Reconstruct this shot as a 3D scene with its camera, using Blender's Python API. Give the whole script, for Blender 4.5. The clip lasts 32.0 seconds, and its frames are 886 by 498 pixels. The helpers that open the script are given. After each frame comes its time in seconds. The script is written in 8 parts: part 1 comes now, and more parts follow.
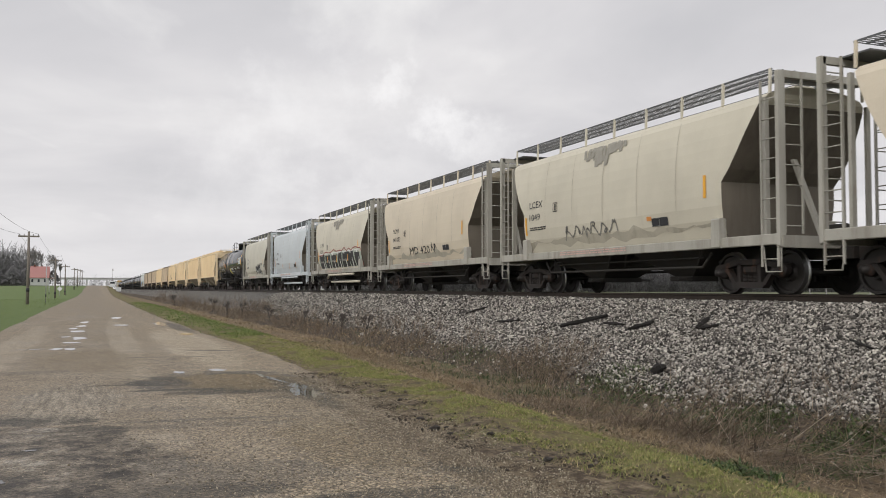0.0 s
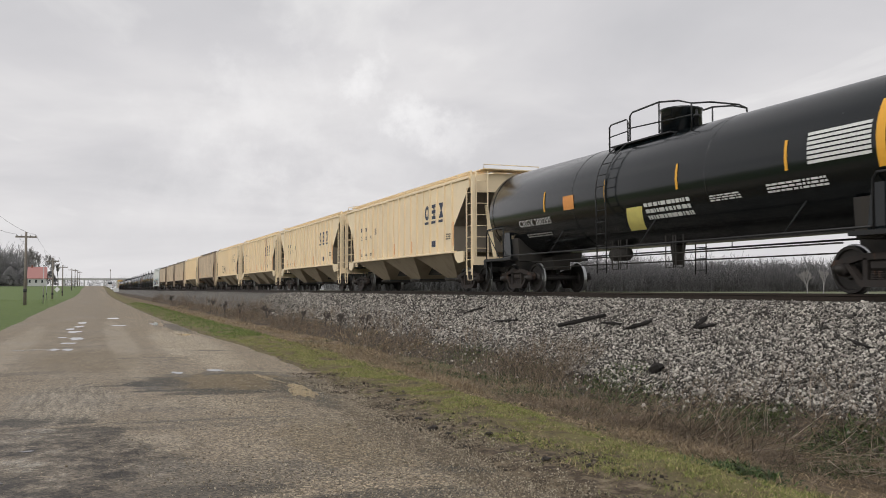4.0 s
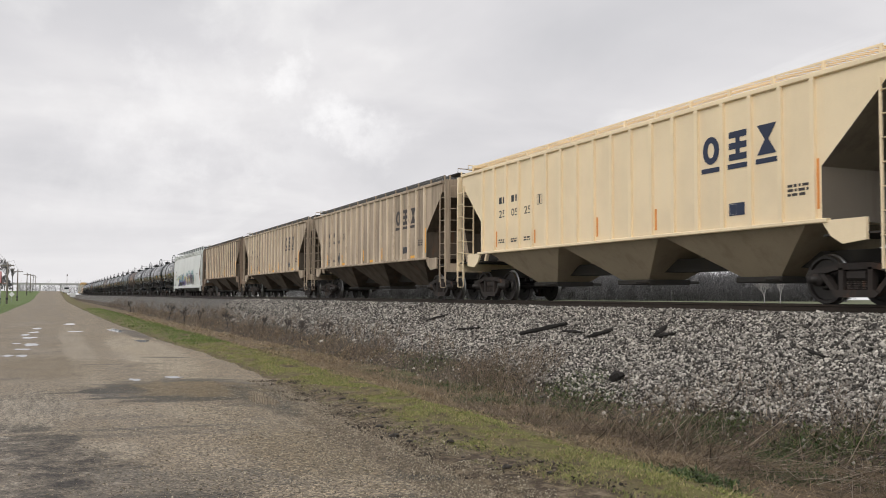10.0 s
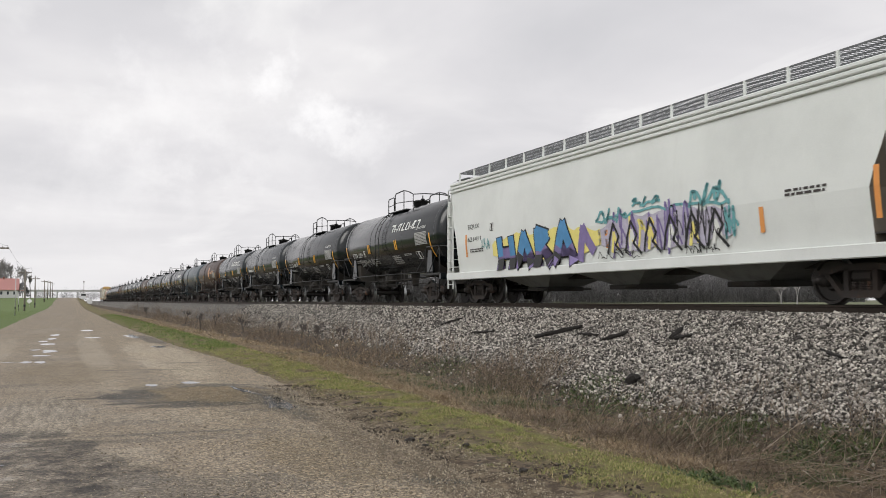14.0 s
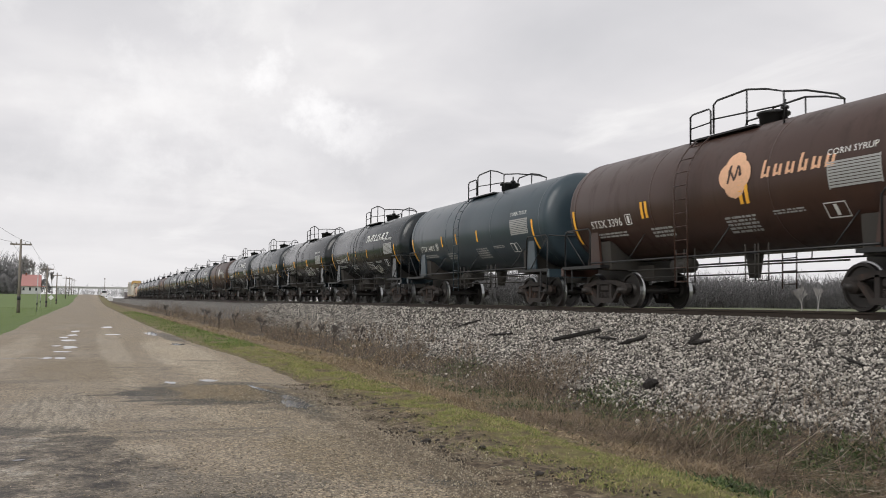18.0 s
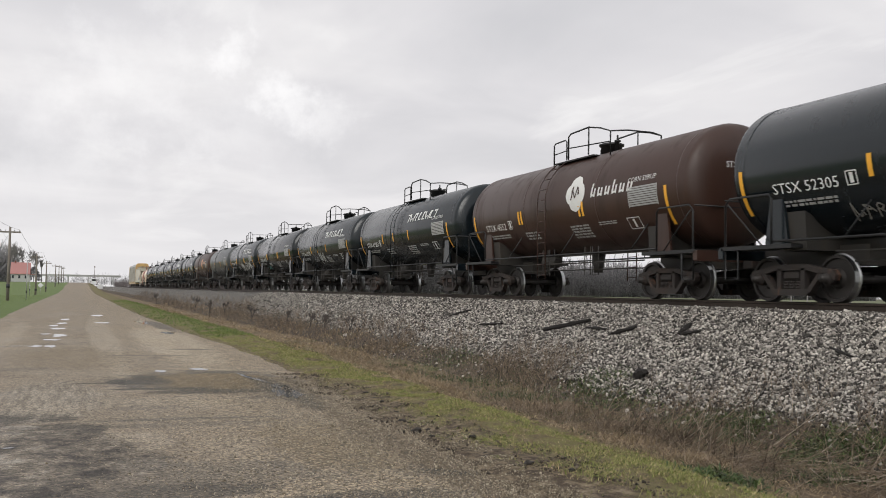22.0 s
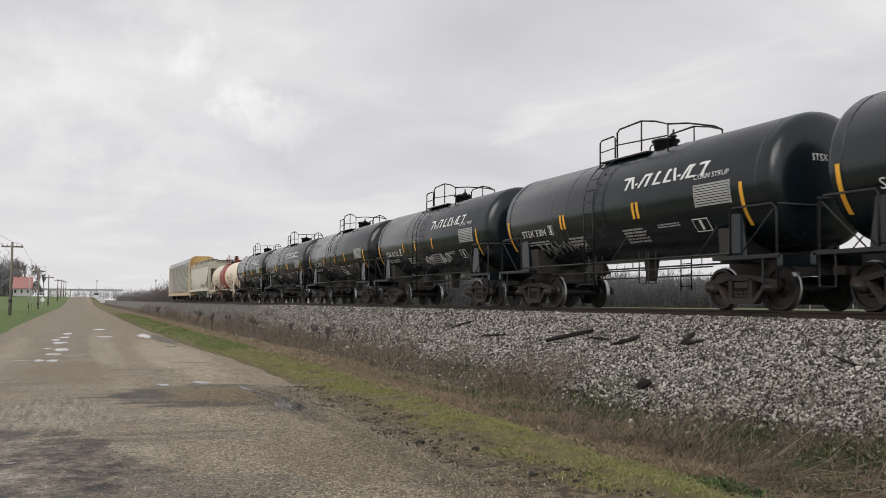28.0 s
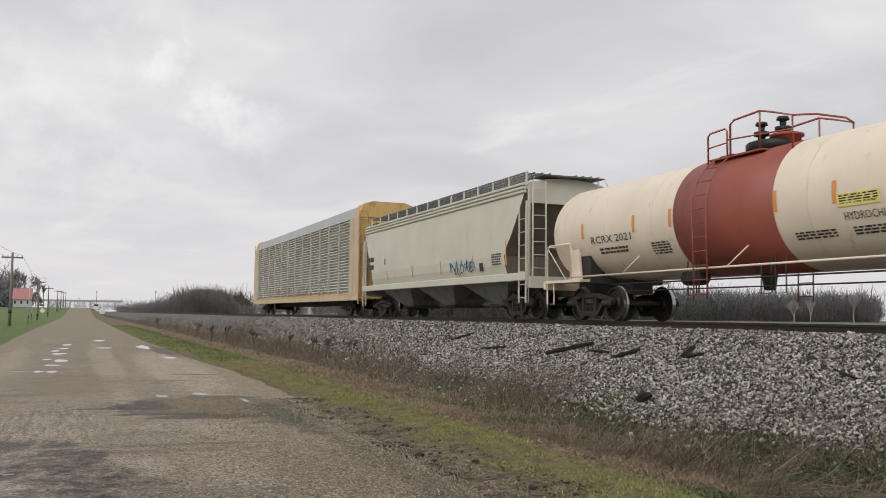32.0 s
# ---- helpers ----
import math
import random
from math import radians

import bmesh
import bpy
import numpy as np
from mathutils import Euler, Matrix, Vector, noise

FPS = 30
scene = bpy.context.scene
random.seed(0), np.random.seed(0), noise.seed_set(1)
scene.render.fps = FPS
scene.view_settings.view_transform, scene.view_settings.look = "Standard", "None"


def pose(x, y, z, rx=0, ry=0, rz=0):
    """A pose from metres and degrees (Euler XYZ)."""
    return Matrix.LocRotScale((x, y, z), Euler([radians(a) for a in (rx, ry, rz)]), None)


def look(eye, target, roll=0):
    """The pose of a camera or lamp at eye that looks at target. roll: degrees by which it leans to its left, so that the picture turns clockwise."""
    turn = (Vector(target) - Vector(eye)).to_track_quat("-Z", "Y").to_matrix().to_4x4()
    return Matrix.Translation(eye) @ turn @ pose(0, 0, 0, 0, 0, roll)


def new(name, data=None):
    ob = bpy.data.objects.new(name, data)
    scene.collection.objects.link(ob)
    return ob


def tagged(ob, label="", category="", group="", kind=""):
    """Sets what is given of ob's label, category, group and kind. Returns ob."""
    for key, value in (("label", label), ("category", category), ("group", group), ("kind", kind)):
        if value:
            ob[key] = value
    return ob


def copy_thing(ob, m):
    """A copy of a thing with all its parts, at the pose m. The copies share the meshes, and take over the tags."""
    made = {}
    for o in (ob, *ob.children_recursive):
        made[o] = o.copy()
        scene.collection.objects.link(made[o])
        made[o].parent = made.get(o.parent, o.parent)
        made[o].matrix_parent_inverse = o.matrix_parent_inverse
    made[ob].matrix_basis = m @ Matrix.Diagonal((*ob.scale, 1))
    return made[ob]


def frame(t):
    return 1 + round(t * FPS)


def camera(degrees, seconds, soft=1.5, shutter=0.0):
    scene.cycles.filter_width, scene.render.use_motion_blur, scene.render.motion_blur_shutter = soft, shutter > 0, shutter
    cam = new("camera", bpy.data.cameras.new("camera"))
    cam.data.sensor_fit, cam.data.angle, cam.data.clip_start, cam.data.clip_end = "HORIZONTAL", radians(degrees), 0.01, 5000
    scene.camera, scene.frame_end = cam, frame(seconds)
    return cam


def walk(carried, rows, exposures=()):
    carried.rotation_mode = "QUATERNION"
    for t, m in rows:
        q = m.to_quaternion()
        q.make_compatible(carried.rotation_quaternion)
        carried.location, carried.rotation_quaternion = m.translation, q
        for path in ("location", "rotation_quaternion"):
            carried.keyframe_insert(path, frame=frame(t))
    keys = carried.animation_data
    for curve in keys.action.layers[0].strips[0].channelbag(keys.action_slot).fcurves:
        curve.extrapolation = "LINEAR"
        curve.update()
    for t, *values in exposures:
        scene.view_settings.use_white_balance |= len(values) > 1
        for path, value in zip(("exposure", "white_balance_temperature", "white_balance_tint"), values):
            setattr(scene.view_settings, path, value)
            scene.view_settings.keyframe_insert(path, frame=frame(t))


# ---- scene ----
# camera: it stands on the road shoulder and turns a little in the hand
cam = camera(53.0, 32.0, soft=0.9, shutter=0.06)
EYE = 1.6
TURNS = [
    (0, -21.27, 2.60, -0.10),
    (0.5, -21.48, 2.58, 0.01),
    (1, -21.64, 2.57, -0.08),
    (1.5, -21.82, 2.78, -0.21),
    (2, -21.83, 2.86, -0.18),
    (2.5, -21.41, 2.66, 0.09),
    (3, -21.26, 2.56, 0.17),
    (3.5, -21.24, 2.56, 0.04),
    (5.5, -22.12, 3.10, 0.02),
    (6, -22.18, 3.32, 0.00),
    (6.5, -21.92, 3.33, -0.26),
    (7, -21.93, 3.43, -0.55),
    (7.5, -22.00, 3.48, -0.50),
    (8, -22.12, 3.52, -0.30),
    (8.5, -22.33, 3.59, -0.31),
    (9, -22.58, 3.67, -0.39),
    (9.5, -23.35, 3.39, -0.34),
    (10, -23.82, 3.09, -0.38),
    (10.5, -23.65, 3.12, -0.30),
    (11, -23.41, 3.15, 0.05),
    (11.5, -23.07, 3.05, 0.43),
    (12, -22.63, 3.00, 0.28),
    (12.5, -22.55, 3.05, -0.04),
    (13, -22.70, 3.15, -0.11),
    (13.5, -22.96, 3.27, -0.06),
    (14, -22.88, 3.32, 0.07),
    (14.5, -22.78, 3.17, -0.19),
    (15, -22.82, 3.05, -0.37),
    (15.5, -22.80, 3.06, -0.57),
    (17.5, -22.24, 3.33, -0.75),
    (18, -21.73, 3.42, -0.70),
    (18.5, -20.74, 3.19, -1.21),
    (19, -21.58, 2.81, -1.76),
    (19.5, -22.23, 2.52, -1.09),
    (20, -22.19, 2.43, -0.75),
    (20.5, -22.17, 2.49, -0.88),
    (21, -22.27, 2.57, -0.94),
    (21.5, -22.35, 2.67, -1.00),
    (22, -22.31, 2.76, -0.94),
    (22.5, -22.25, 2.94, -0.88),
    (23, -22.18, 3.02, -0.81),
    (23.5, -22.18, 3.12, -0.79),
    (24, -22.23, 3.12, -0.70),
    (24.5, -22.31, 3.20, -0.81),
    (25, -22.09, 3.26, -0.72),
    (25.5, -21.74, 3.29, -0.31),
    (27.5, -21.69, 3.47, -0.53),
    (28, -22.17, 3.49, -0.51),
    (28.5, -22.65, 3.53, -0.55),
    (29, -22.66, 3.64, -0.87),
    (29.5, -22.58, 3.91, -0.97),
    (30, -22.66, 4.06, -0.84),
    (30.5, -22.63, 4.03, -0.78),
    (31, -22.28, 4.05, -0.41),
    (31.5, -22.04, 4.18, -0.35),
    (32, -22.17, 4.27, -0.68),
]
walk(cam, [(t, pose(0, 0, EYE, 90 + pitch, roll, yaw)) for t, yaw, pitch, roll in TURNS],
     exposures=[(0.0, 0.06), (6.0, -0.01), (8.5, 0.04), (12.0, 0.22), (15.0, 0.18), (20.0, 0.18), (25.0, 0.1), (32.0, 0.03)])

# overcast daylight: a grey sky and a weak wide sun behind the clouds
SUN_UP, SUN_TURN = radians(38), radians(232)
world = bpy.data.worlds.new("world")
scene.world = world
world.use_nodes = True
wn, wl = world.node_tree.nodes, world.node_tree.links
sky = wn.new("ShaderNodeTexSky")
sky.sky_type, sky.sun_disc = "NISHITA", False
sky.sun_elevation, sky.sun_rotation, sky.dust_density = SUN_UP, SUN_TURN, 4.0
grey = wn.new("ShaderNodeHueSaturation")
grey.inputs["Saturation"].default_value = 0.12
wl.new(sky.outputs[0], grey.inputs["Color"])
veil = wn.new("ShaderNodeMixRGB")
veil.inputs[0].default_value = 0.8
veil.inputs[2].default_value = (6.0, 6.05, 6.2, 1)
wl.new(grey.outputs[0], veil.inputs[1])
wl.new(veil.outputs[0], wn["Background"].inputs["Color"])
wn["Background"].inputs["Strength"].default_value = 0.12
sun = new("sun", bpy.data.lights.new("sun", "SUN"))
sun.data.energy, sun.data.angle, sun.data.color = 1.0, radians(35), (1.0, 0.97, 0.92)
sun.matrix_world = look((50 * math.cos(SUN_UP) * math.sin(SUN_TURN), 50 * math.cos(SUN_UP) * math.cos(SUN_TURN), 50 * math.sin(SUN_UP)), (0, 0, 0))

# ---------------------------------------------------------------- materials
def nodes_of(name):
    m = bpy.data.materials.new(name)
    m.use_nodes = True
    return m, m.node_tree.nodes, m.node_tree.links, m.node_tree.nodes["Principled BSDF"]


def noise_at(n, l, scale, stretch=(1, 1, 1), detail=4, rough=0.6, random_shift=False, seed=0.0):
    """A noise texture in object metres."""
    co = n.new("ShaderNodeTexCoord")
    mp = n.new("ShaderNodeMapping")
    mp.inputs["Scale"].default_value = stretch
    mp.inputs["Location"].default_value = (seed, seed * 1.7, seed * 0.6)
    l.new(co.outputs["Object"], mp.inputs["Vector"])
    out = mp.outputs[0]
    if random_shift:
        inf = n.new("ShaderNodeObjectInfo")
        mul = n.new("ShaderNodeMath")
        mul.operation = "MULTIPLY"
        mul.inputs[1].default_value = 90.0
        l.new(inf.outputs["Random"], mul.inputs[0])
        add = n.new("ShaderNodeVectorMath")
        add.operation = "ADD"
        l.new(out, add.inputs[0])
        l.new(mul.outputs[0], add.inputs[1])
        out = add.outputs[0]
    t = n.new("ShaderNodeTexNoise")
    t.inputs["Scale"].default_value = scale
    t.inputs["Detail"].default_value = detail
    t.inputs["Roughness"].default_value = rough
    l.new(out, t.inputs["Vector"])
    return t.outputs["Fac"]


def ramp(n, l, fac, *stops):
    r = n.new("ShaderNodeValToRGB")
    while len(r.color_ramp.elements) < len(stops):
        r.color_ramp.elements.new(0.5)
    for e, (p, c) in zip(r.color_ramp.elements, stops):
        e.position = p
        e.color = (*c, 1) if len(c) == 3 else c
    l.new(fac, r.inputs[0])
    return r.outputs[0]


def mix(n, l, fac, a, b, mode="MIX"):
    m = n.new("ShaderNodeMixRGB")
    m.blend_type = mode
    for i, v in ((0, fac), (1, a), (2, b)):
        if isinstance(v, (int, float)):
            m.inputs[i].default_value = v
        elif isinstance(v, tuple):
            m.inputs[i].default_value = (*v, 1) if len(v) == 3 else v
        else:
            l.new(v, m.inputs[i])
    return m.outputs[0]


def relief(n, l, b, height, strength, distance):
    u = n.new("ShaderNodeBump")
    u.inputs["Strength"].default_value = strength
    u.inputs["Distance"].default_value = distance
    l.new(height, u.inputs["Height"])
    l.new(u.outputs[0], b.inputs["Normal"])


def paint(name, color, dirt=(0.10, 0.085, 0.07), amount=0.5, rough=0.45, rust=0.0, metal=0.0, gloss=0.5):
    """Weathered enamel: rain streaks, road grime and fine grain."""
    m, n, l, b = nodes_of(name)
    lo = max(0.0, 0.66 - 0.3 * amount)
    streak = ramp(n, l, noise_at(n, l, 1.0, (2.2, 2.2, 0.22), 6, 0.65, True), (lo, (0, 0, 0)), (min(1, lo + 0.32), (1, 1, 1)))
    patch = ramp(n, l, noise_at(n, l, 0.55, (1, 1, 1), 5, 0.6, True, 7.0), (0.4, (0, 0, 0)), (0.75, (1, 1, 1)))
    c = mix(n, l, patch, color, tuple(v * 0.86 for v in color))
    k = mix(n, l, amount, (0, 0, 0), streak)
    c = mix(n, l, k, c, dirt)
    if rust:
        spots = ramp(n, l, noise_at(n, l, 1.6, (1.6, 1.6, 0.5), 8, 0.7, True, 3.0), (0.62 - 0.25 * rust, (0, 0, 0)), (0.72 - 0.2 * rust, (1, 1, 1)))
        c = mix(n, l, mix(n, l, min(1, rust + 0.3), (0, 0, 0), spots), c, (0.16, 0.07, 0.035))
    fine = noise_at(n, l, 40, (1, 1, 1), 2)
    c = mix(n, l, 0.12, c, mix(n, l, fine, (0, 0, 0), (1, 1, 1)), "OVERLAY")
    l.new(c, b.inputs["Base Color"])
    l.new(ramp(n, l, streak, (0, (rough,) * 3), (1, (min(1, rough + 0.3),) * 3)), b.inputs["Roughness"])
    b.inputs["Metallic"].default_value = metal
    b.inputs["Specular IOR Level"].default_value = gloss
    relief(n, l, b, noise_at(n, l, 1.3, (1, 1, 1), 3, 0.5, True), 0.12, 0.03)
    return m


def plain(name, color, rough=0.6, metal=0.0, grain=0.25, scale=12):
    m, n, l, b = nodes_of(name)
    f = noise_at(n, l, scale, (1, 1, 1), 5, 0.65, True)
    c = mix(n, l, f, tuple(v * (1 - grain) for v in color), tuple(min(1, v * (1 + grain)) for v in color))
    l.new(c, b.inputs["Base Color"])
    b.inputs["Roughness"].default_value = rough
    b.inputs["Metallic"].default_value = metal
    return m


CREAM = paint("cream_enamel", (0.66, 0.61, 0.50), (0.30, 0.26, 0.2), 0.32, 0.5)
CREAM_WARM = paint("warm_cream_enamel", (0.70, 0.61, 0.48), (0.32, 0.27, 0.2), 0.3, 0.5)
PALE_BLUE = paint("pale_blue_enamel", (0.60, 0.64, 0.665), (0.25, 0.25, 0.25), 0.3, 0.5)
GREY_WHITE = paint("grey_white_enamel", (0.72, 0.74, 0.72), (0.3, 0.28, 0.25), 0.2, 0.45)
BUFF_GREY = paint("buff_grey_enamel", (0.60, 0.57, 0.48), (0.34, 0.3, 0.24), 0.28, 0.5)
YELLOW_CREAM = paint("yellow_cream_enamel", (0.88, 0.72, 0.49), (0.56, 0.43, 0.28), 0.22, 0.5)
DULL_TAN = paint("grimy_tan_enamel", (0.48, 0.36, 0.25), (0.09, 0.07, 0.058), 0.75, 0.6, 0.25)
DARK_TAN = paint("dark_grimy_tan_enamel", (0.31, 0.225, 0.16), (0.045, 0.035, 0.03), 0.9, 0.65, 0.35)
WORN_TAN = paint("worn_tan_enamel", (0.48, 0.38, 0.28), (0.075, 0.058, 0.045), 0.78, 0.6, 0.15)
PALE_RIB = paint("worn_pale_rib", (0.74, 0.62, 0.47), (0.18, 0.13, 0.09), 0.6, 0.6, 0.2)
TANK_BLACK = paint("black_tank_enamel", (0.004, 0.0065, 0.008), (0.017, 0.0165, 0.0155), 0.2, 0.17, gloss=0.5)
TANK_GREEN = paint("dark_green_tank_enamel", (0.006, 0.0105, 0.014), (0.024, 0.025, 0.023), 0.28, 0.22, gloss=0.5)
TANK_BLUE = paint("slate_blue_tank_enamel", (0.035, 0.054, 0.068), (0.035, 0.036, 0.036), 0.3, 0.3, gloss=0.5)
TANK_GREY = paint("faded_grey_tank_enamel", (0.055, 0.06, 0.062), (0.025, 0.026, 0.025), 0.4, 0.32, gloss=0.5)
TANK_BROWN = paint("brown_tank_enamel", (0.05, 0.024, 0.017), (0.018, 0.013, 0.011), 0.5, 0.4, gloss=0.45)
TANK_WHITE = paint("cream_white_tank_enamel", (0.82, 0.70, 0.56), (0.42, 0.25, 0.14), 0.32, 0.42, 0.1)
BAND_RED = paint("brick_red_enamel", (0.34, 0.085, 0.058), (0.12, 0.05, 0.04), 0.35, 0.5)
RACK_YELLOW = paint("mustard_rack_enamel", (0.62, 0.40, 0.15), (0.42, 0.30, 0.19), 0.6, 0.55, 0.25)
RACK_FADED = paint("faded_rack_enamel", (0.60, 0.48, 0.32), (0.30, 0.15, 0.08), 0.55, 0.55, 0.25)
RACK_STEEL = paint("galvanised_panel", (0.50, 0.49, 0.44), (0.34, 0.22, 0.13), 0.55, 0.5, 0.22)
RACK_ROOF = paint("galvanised_roof", (0.38, 0.385, 0.39), (0.2, 0.2, 0.2), 0.4, 0.5)
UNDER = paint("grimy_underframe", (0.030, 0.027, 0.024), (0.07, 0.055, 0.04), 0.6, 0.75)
TRUCK = paint("rusty_cast_steel", (0.026, 0.021, 0.019), (0.062, 0.038, 0.027), 0.6, 0.8, 0.2)
WHEEL = plain("dull_wheel_steel", (0.035, 0.031, 0.029), 0.55, 0.5, 0.4, 6)
TREAD = plain("polished_tread", (0.42, 0.42, 0.42), 0.3, 1.0, 0.1)
BLACK_IRON = plain("black_iron", (0.02, 0.02, 0.021), 0.5, 0.2)
GRATE = plain("galvanised_grating", (0.16, 0.165, 0.17), 0.6, 0.4)
YELLOW_MARK = plain("yellow_reflector", (0.85, 0.42, 0.04), 0.5, 0, 0.08)
ORANGE_MARK = plain("orange_reflector", (0.72, 0.30, 0.08), 0.55, 0, 0.15)
WHITE_INK = plain("white_stencil", (0.72, 0.72, 0.70), 0.6, 0, 0.12)
GREY_INK = plain("dim_white_stencil", (0.36, 0.36, 0.35), 0.6, 0, 0.3, 30)
BLACK_INK = plain("black_stencil", (0.03, 0.03, 0.035), 0.6, 0, 0.2)
BLUE_INK = plain("navy_lettering", (0.018, 0.028, 0.065), 0.55, 0, 0.2)
FADED_INK = plain("faded_lettering", (0.05, 0.042, 0.04), 0.65, 0, 0.4)
FADE_ORANGE = plain("faded_peach_lettering", (0.72, 0.42, 0.26), 0.6, 0, 0.2)
# both chute colours: dirty car paint with the underside's shade mixed in
CHUTE = paint("dirty_shaded_chute_enamel", (0.40, 0.33, 0.235), (0.16, 0.12, 0.09), 0.5, 0.6)
CHUTE_SHADED = paint("sooty_shaded_chute_enamel", (0.10, 0.074, 0.052), (0.025, 0.025, 0.022), 0.8, 0.7, 0.2)
SPRAY_BLACK = plain("black_spray", (0.02, 0.02, 0.022), 0.6, 0, 0.3, 5)
SPRAY_GREY = plain("grey_spray", (0.24, 0.23, 0.21), 0.7, 0, 0.25, 4)
SPRAY_WHITE = plain("white_spray", (0.74, 0.75, 0.72), 0.6, 0, 0.2, 5)
SPRAY_PURPLE = plain("purple_spray", (0.22, 0.17, 0.36), 0.6, 0, 0.3, 5)
SPRAY_BLUE = plain("blue_spray", (0.08, 0.26, 0.50), 0.6, 0, 0.3, 5)
SPRAY_TEAL = plain("teal_spray", (0.14, 0.36, 0.38), 0.6, 0, 0.3, 5)
SPRAY_YELLOW = plain("yellow_spray", (0.80, 0.70, 0.22), 0.6, 0, 0.15, 4)
SPRAY_PINK = plain("faded_pink_stencil", (0.62, 0.42, 0.36), 0.7, 0, 0.3, 8)
SEAM = plain("dull_seam", (0.42, 0.38, 0.31), 0.6, 0, 0.2)
FRAME_GREY = paint("grimy_grey_end_frame", (0.44, 0.42, 0.37), (0.17, 0.145, 0.11), 0.7, 0.65, 0.1)
ROAD_FILM = paint("brown_road_film", (0.50, 0.46, 0.375), (0.20, 0.165, 0.12), 0.6, 0.7)
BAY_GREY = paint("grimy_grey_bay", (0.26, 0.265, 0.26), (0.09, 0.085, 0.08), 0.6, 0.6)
# grime, plus the shade of the open car end painted into the colour
GRIME_SHADE = paint("grimy_shaded_slope_sheet", (0.17, 0.145, 0.115), (0.06, 0.05, 0.04), 0.6, 0.7)
SPRAY_SOOT = plain("sooty_smear", (0.33, 0.31, 0.27), 0.8, 0, 0.3, 6)

# ---------------------------------------------------------------- mesh tools
class Shape:
    """Vertices and faces of one mesh."""

    def __init__(self):
        self.v, self.f, self.smooth = [], [], set()

    def add(self, verts, faces, smooth=False):
        k = len(self.v)
        self.v += [tuple(p) for p in verts]
        if smooth:
            self.smooth.update(range(len(self.f), len(self.f) + len(faces)))
        self.f += [tuple(i + k for i in q) for q in faces]
        return self

    def box(self, x0, x1, y0, y1, z0, z1, c=0.0):
        """A box, its long edges chamfered by c."""
        if c <= 0:
            p = [(x, y, z) for z in (z0, z1) for x, y in ((x0, y0), (x1, y0), (x1, y1), (x0, y1))]
            return self.add(p, [(3, 2, 1, 0), (4, 5, 6, 7), (0, 1, 5, 4), (1, 2, 6, 5), (2, 3, 7, 6), (3, 0, 4, 7)])
        prof = [(x0 + c, z0), (x1 - c, z0), (x1, z0 + c), (x1, z1 - c), (x1 - c, z1), (x0 + c, z1), (x0, z1 - c), (x0, z0 + c)]
        return self.extrude(prof, y0, y1)

    def extrude(self, prof, a, b, axis="y", smooth=False):
        """A closed outline pushed from a to b. axis y: outline in (x, z); x: in (y, z); z: in (x, y)."""
        put = {"y": lambda p, t: (p[0], t, p[1]), "x": lambda p, t: (t, p[0], p[1]), "z": lambda p, t: (p[0], p[1], t)}[axis]
        n = len(prof)
        k = [put(p, a) for p in prof] + [put(p, b) for p in prof]
        side = [(i, (i + 1) % n, (i + 1) % n + n, i + n) for i in range(n)]
        self.add(k, side + [tuple(range(n))[::-1], tuple(range(n, 2 * n))], smooth)
        return self

    def tube(self, pts, r, n=6):
        """A round bar along points."""
        pts = [Vector(p) for p in pts]
        rings = []
        for i, p in enumerate(pts):
            d = (pts[min(i + 1, len(pts) - 1)] - pts[max(i - 1, 0)]).normalized()
            u = d.cross(Vector((0, 0, 1)) if abs(d.z) < 0.9 else Vector((1, 0, 0))).normalized()
            w = d.cross(u)
            rings.append([p + (u * math.cos(a) + w * math.sin(a)) * r for a in (2 * math.pi * k / n for k in range(n))])
        faces = [(i * n + k, i * n + (k + 1) % n, (i + 1) * n + (k + 1) % n, (i + 1) * n + k) for i in range(len(pts) - 1) for k in range(n)]
        faces += [tuple(range(n))[::-1], tuple(range((len(pts) - 1) * n, len(pts) * n))]
        return self.add([q for ring in rings for q in ring], faces, True)

    def lathe(self, prof, n=32, axis="y", centre=(0, 0, 0), smooth=True, caps=True):
        """Rings (place along the axis, radius)."""
        vs = []
        for t, r in prof:
            for k in range(n):
                a = 2 * math.pi * k / n
                c, s = r * math.cos(a), r * math.sin(a)
                vs.append({"y": (c, t, s), "x": (t, c, s), "z": (c, s, t)}[axis])
        vs = [tuple(p[i] + centre[i] for i in range(3)) for p in vs]
        fs = [(i * n + k, i * n + (k + 1) % n, (i + 1) * n + (k + 1) % n, (i + 1) * n + k) for i in range(len(prof) - 1) for k in range(n)]
        if caps:
            fs += [tuple(range(n)), tuple(range((len(prof) - 1) * n, len(prof) * n))[::-1]]
        return self.add(vs, fs, smooth)

    def mesh(self, name, mats):
        me = bpy.data.meshes.new(name)
        me.from_pydata(self.v, [], self.f)
        for m in mats if isinstance(mats, (list, tuple)) else [mats]:
            me.materials.append(m)
        if self.smooth:
            flags = np.zeros(len(self.f), dtype=bool)
            flags[list(self.smooth)] = True
            me.polygons.foreach_set("use_smooth", flags)
        bm = bmesh.new()
        bm.from_mesh(me)
        bmesh.ops.recalc_face_normals(bm, faces=bm.faces)
        bm.to_mesh(me)
        bm.free()
        me.update()
        return me


def part(name, shape, mat, parent, label="", loc=(0, 0, 0), rz=0.0):
    ob = new(name, shape if isinstance(shape, bpy.types.Mesh) else shape.mesh(name, mat))
    ob.parent = parent
    ob.location = loc
    ob.rotation_euler = (0, 0, radians(rz))
    return tagged(ob, label) if label else ob


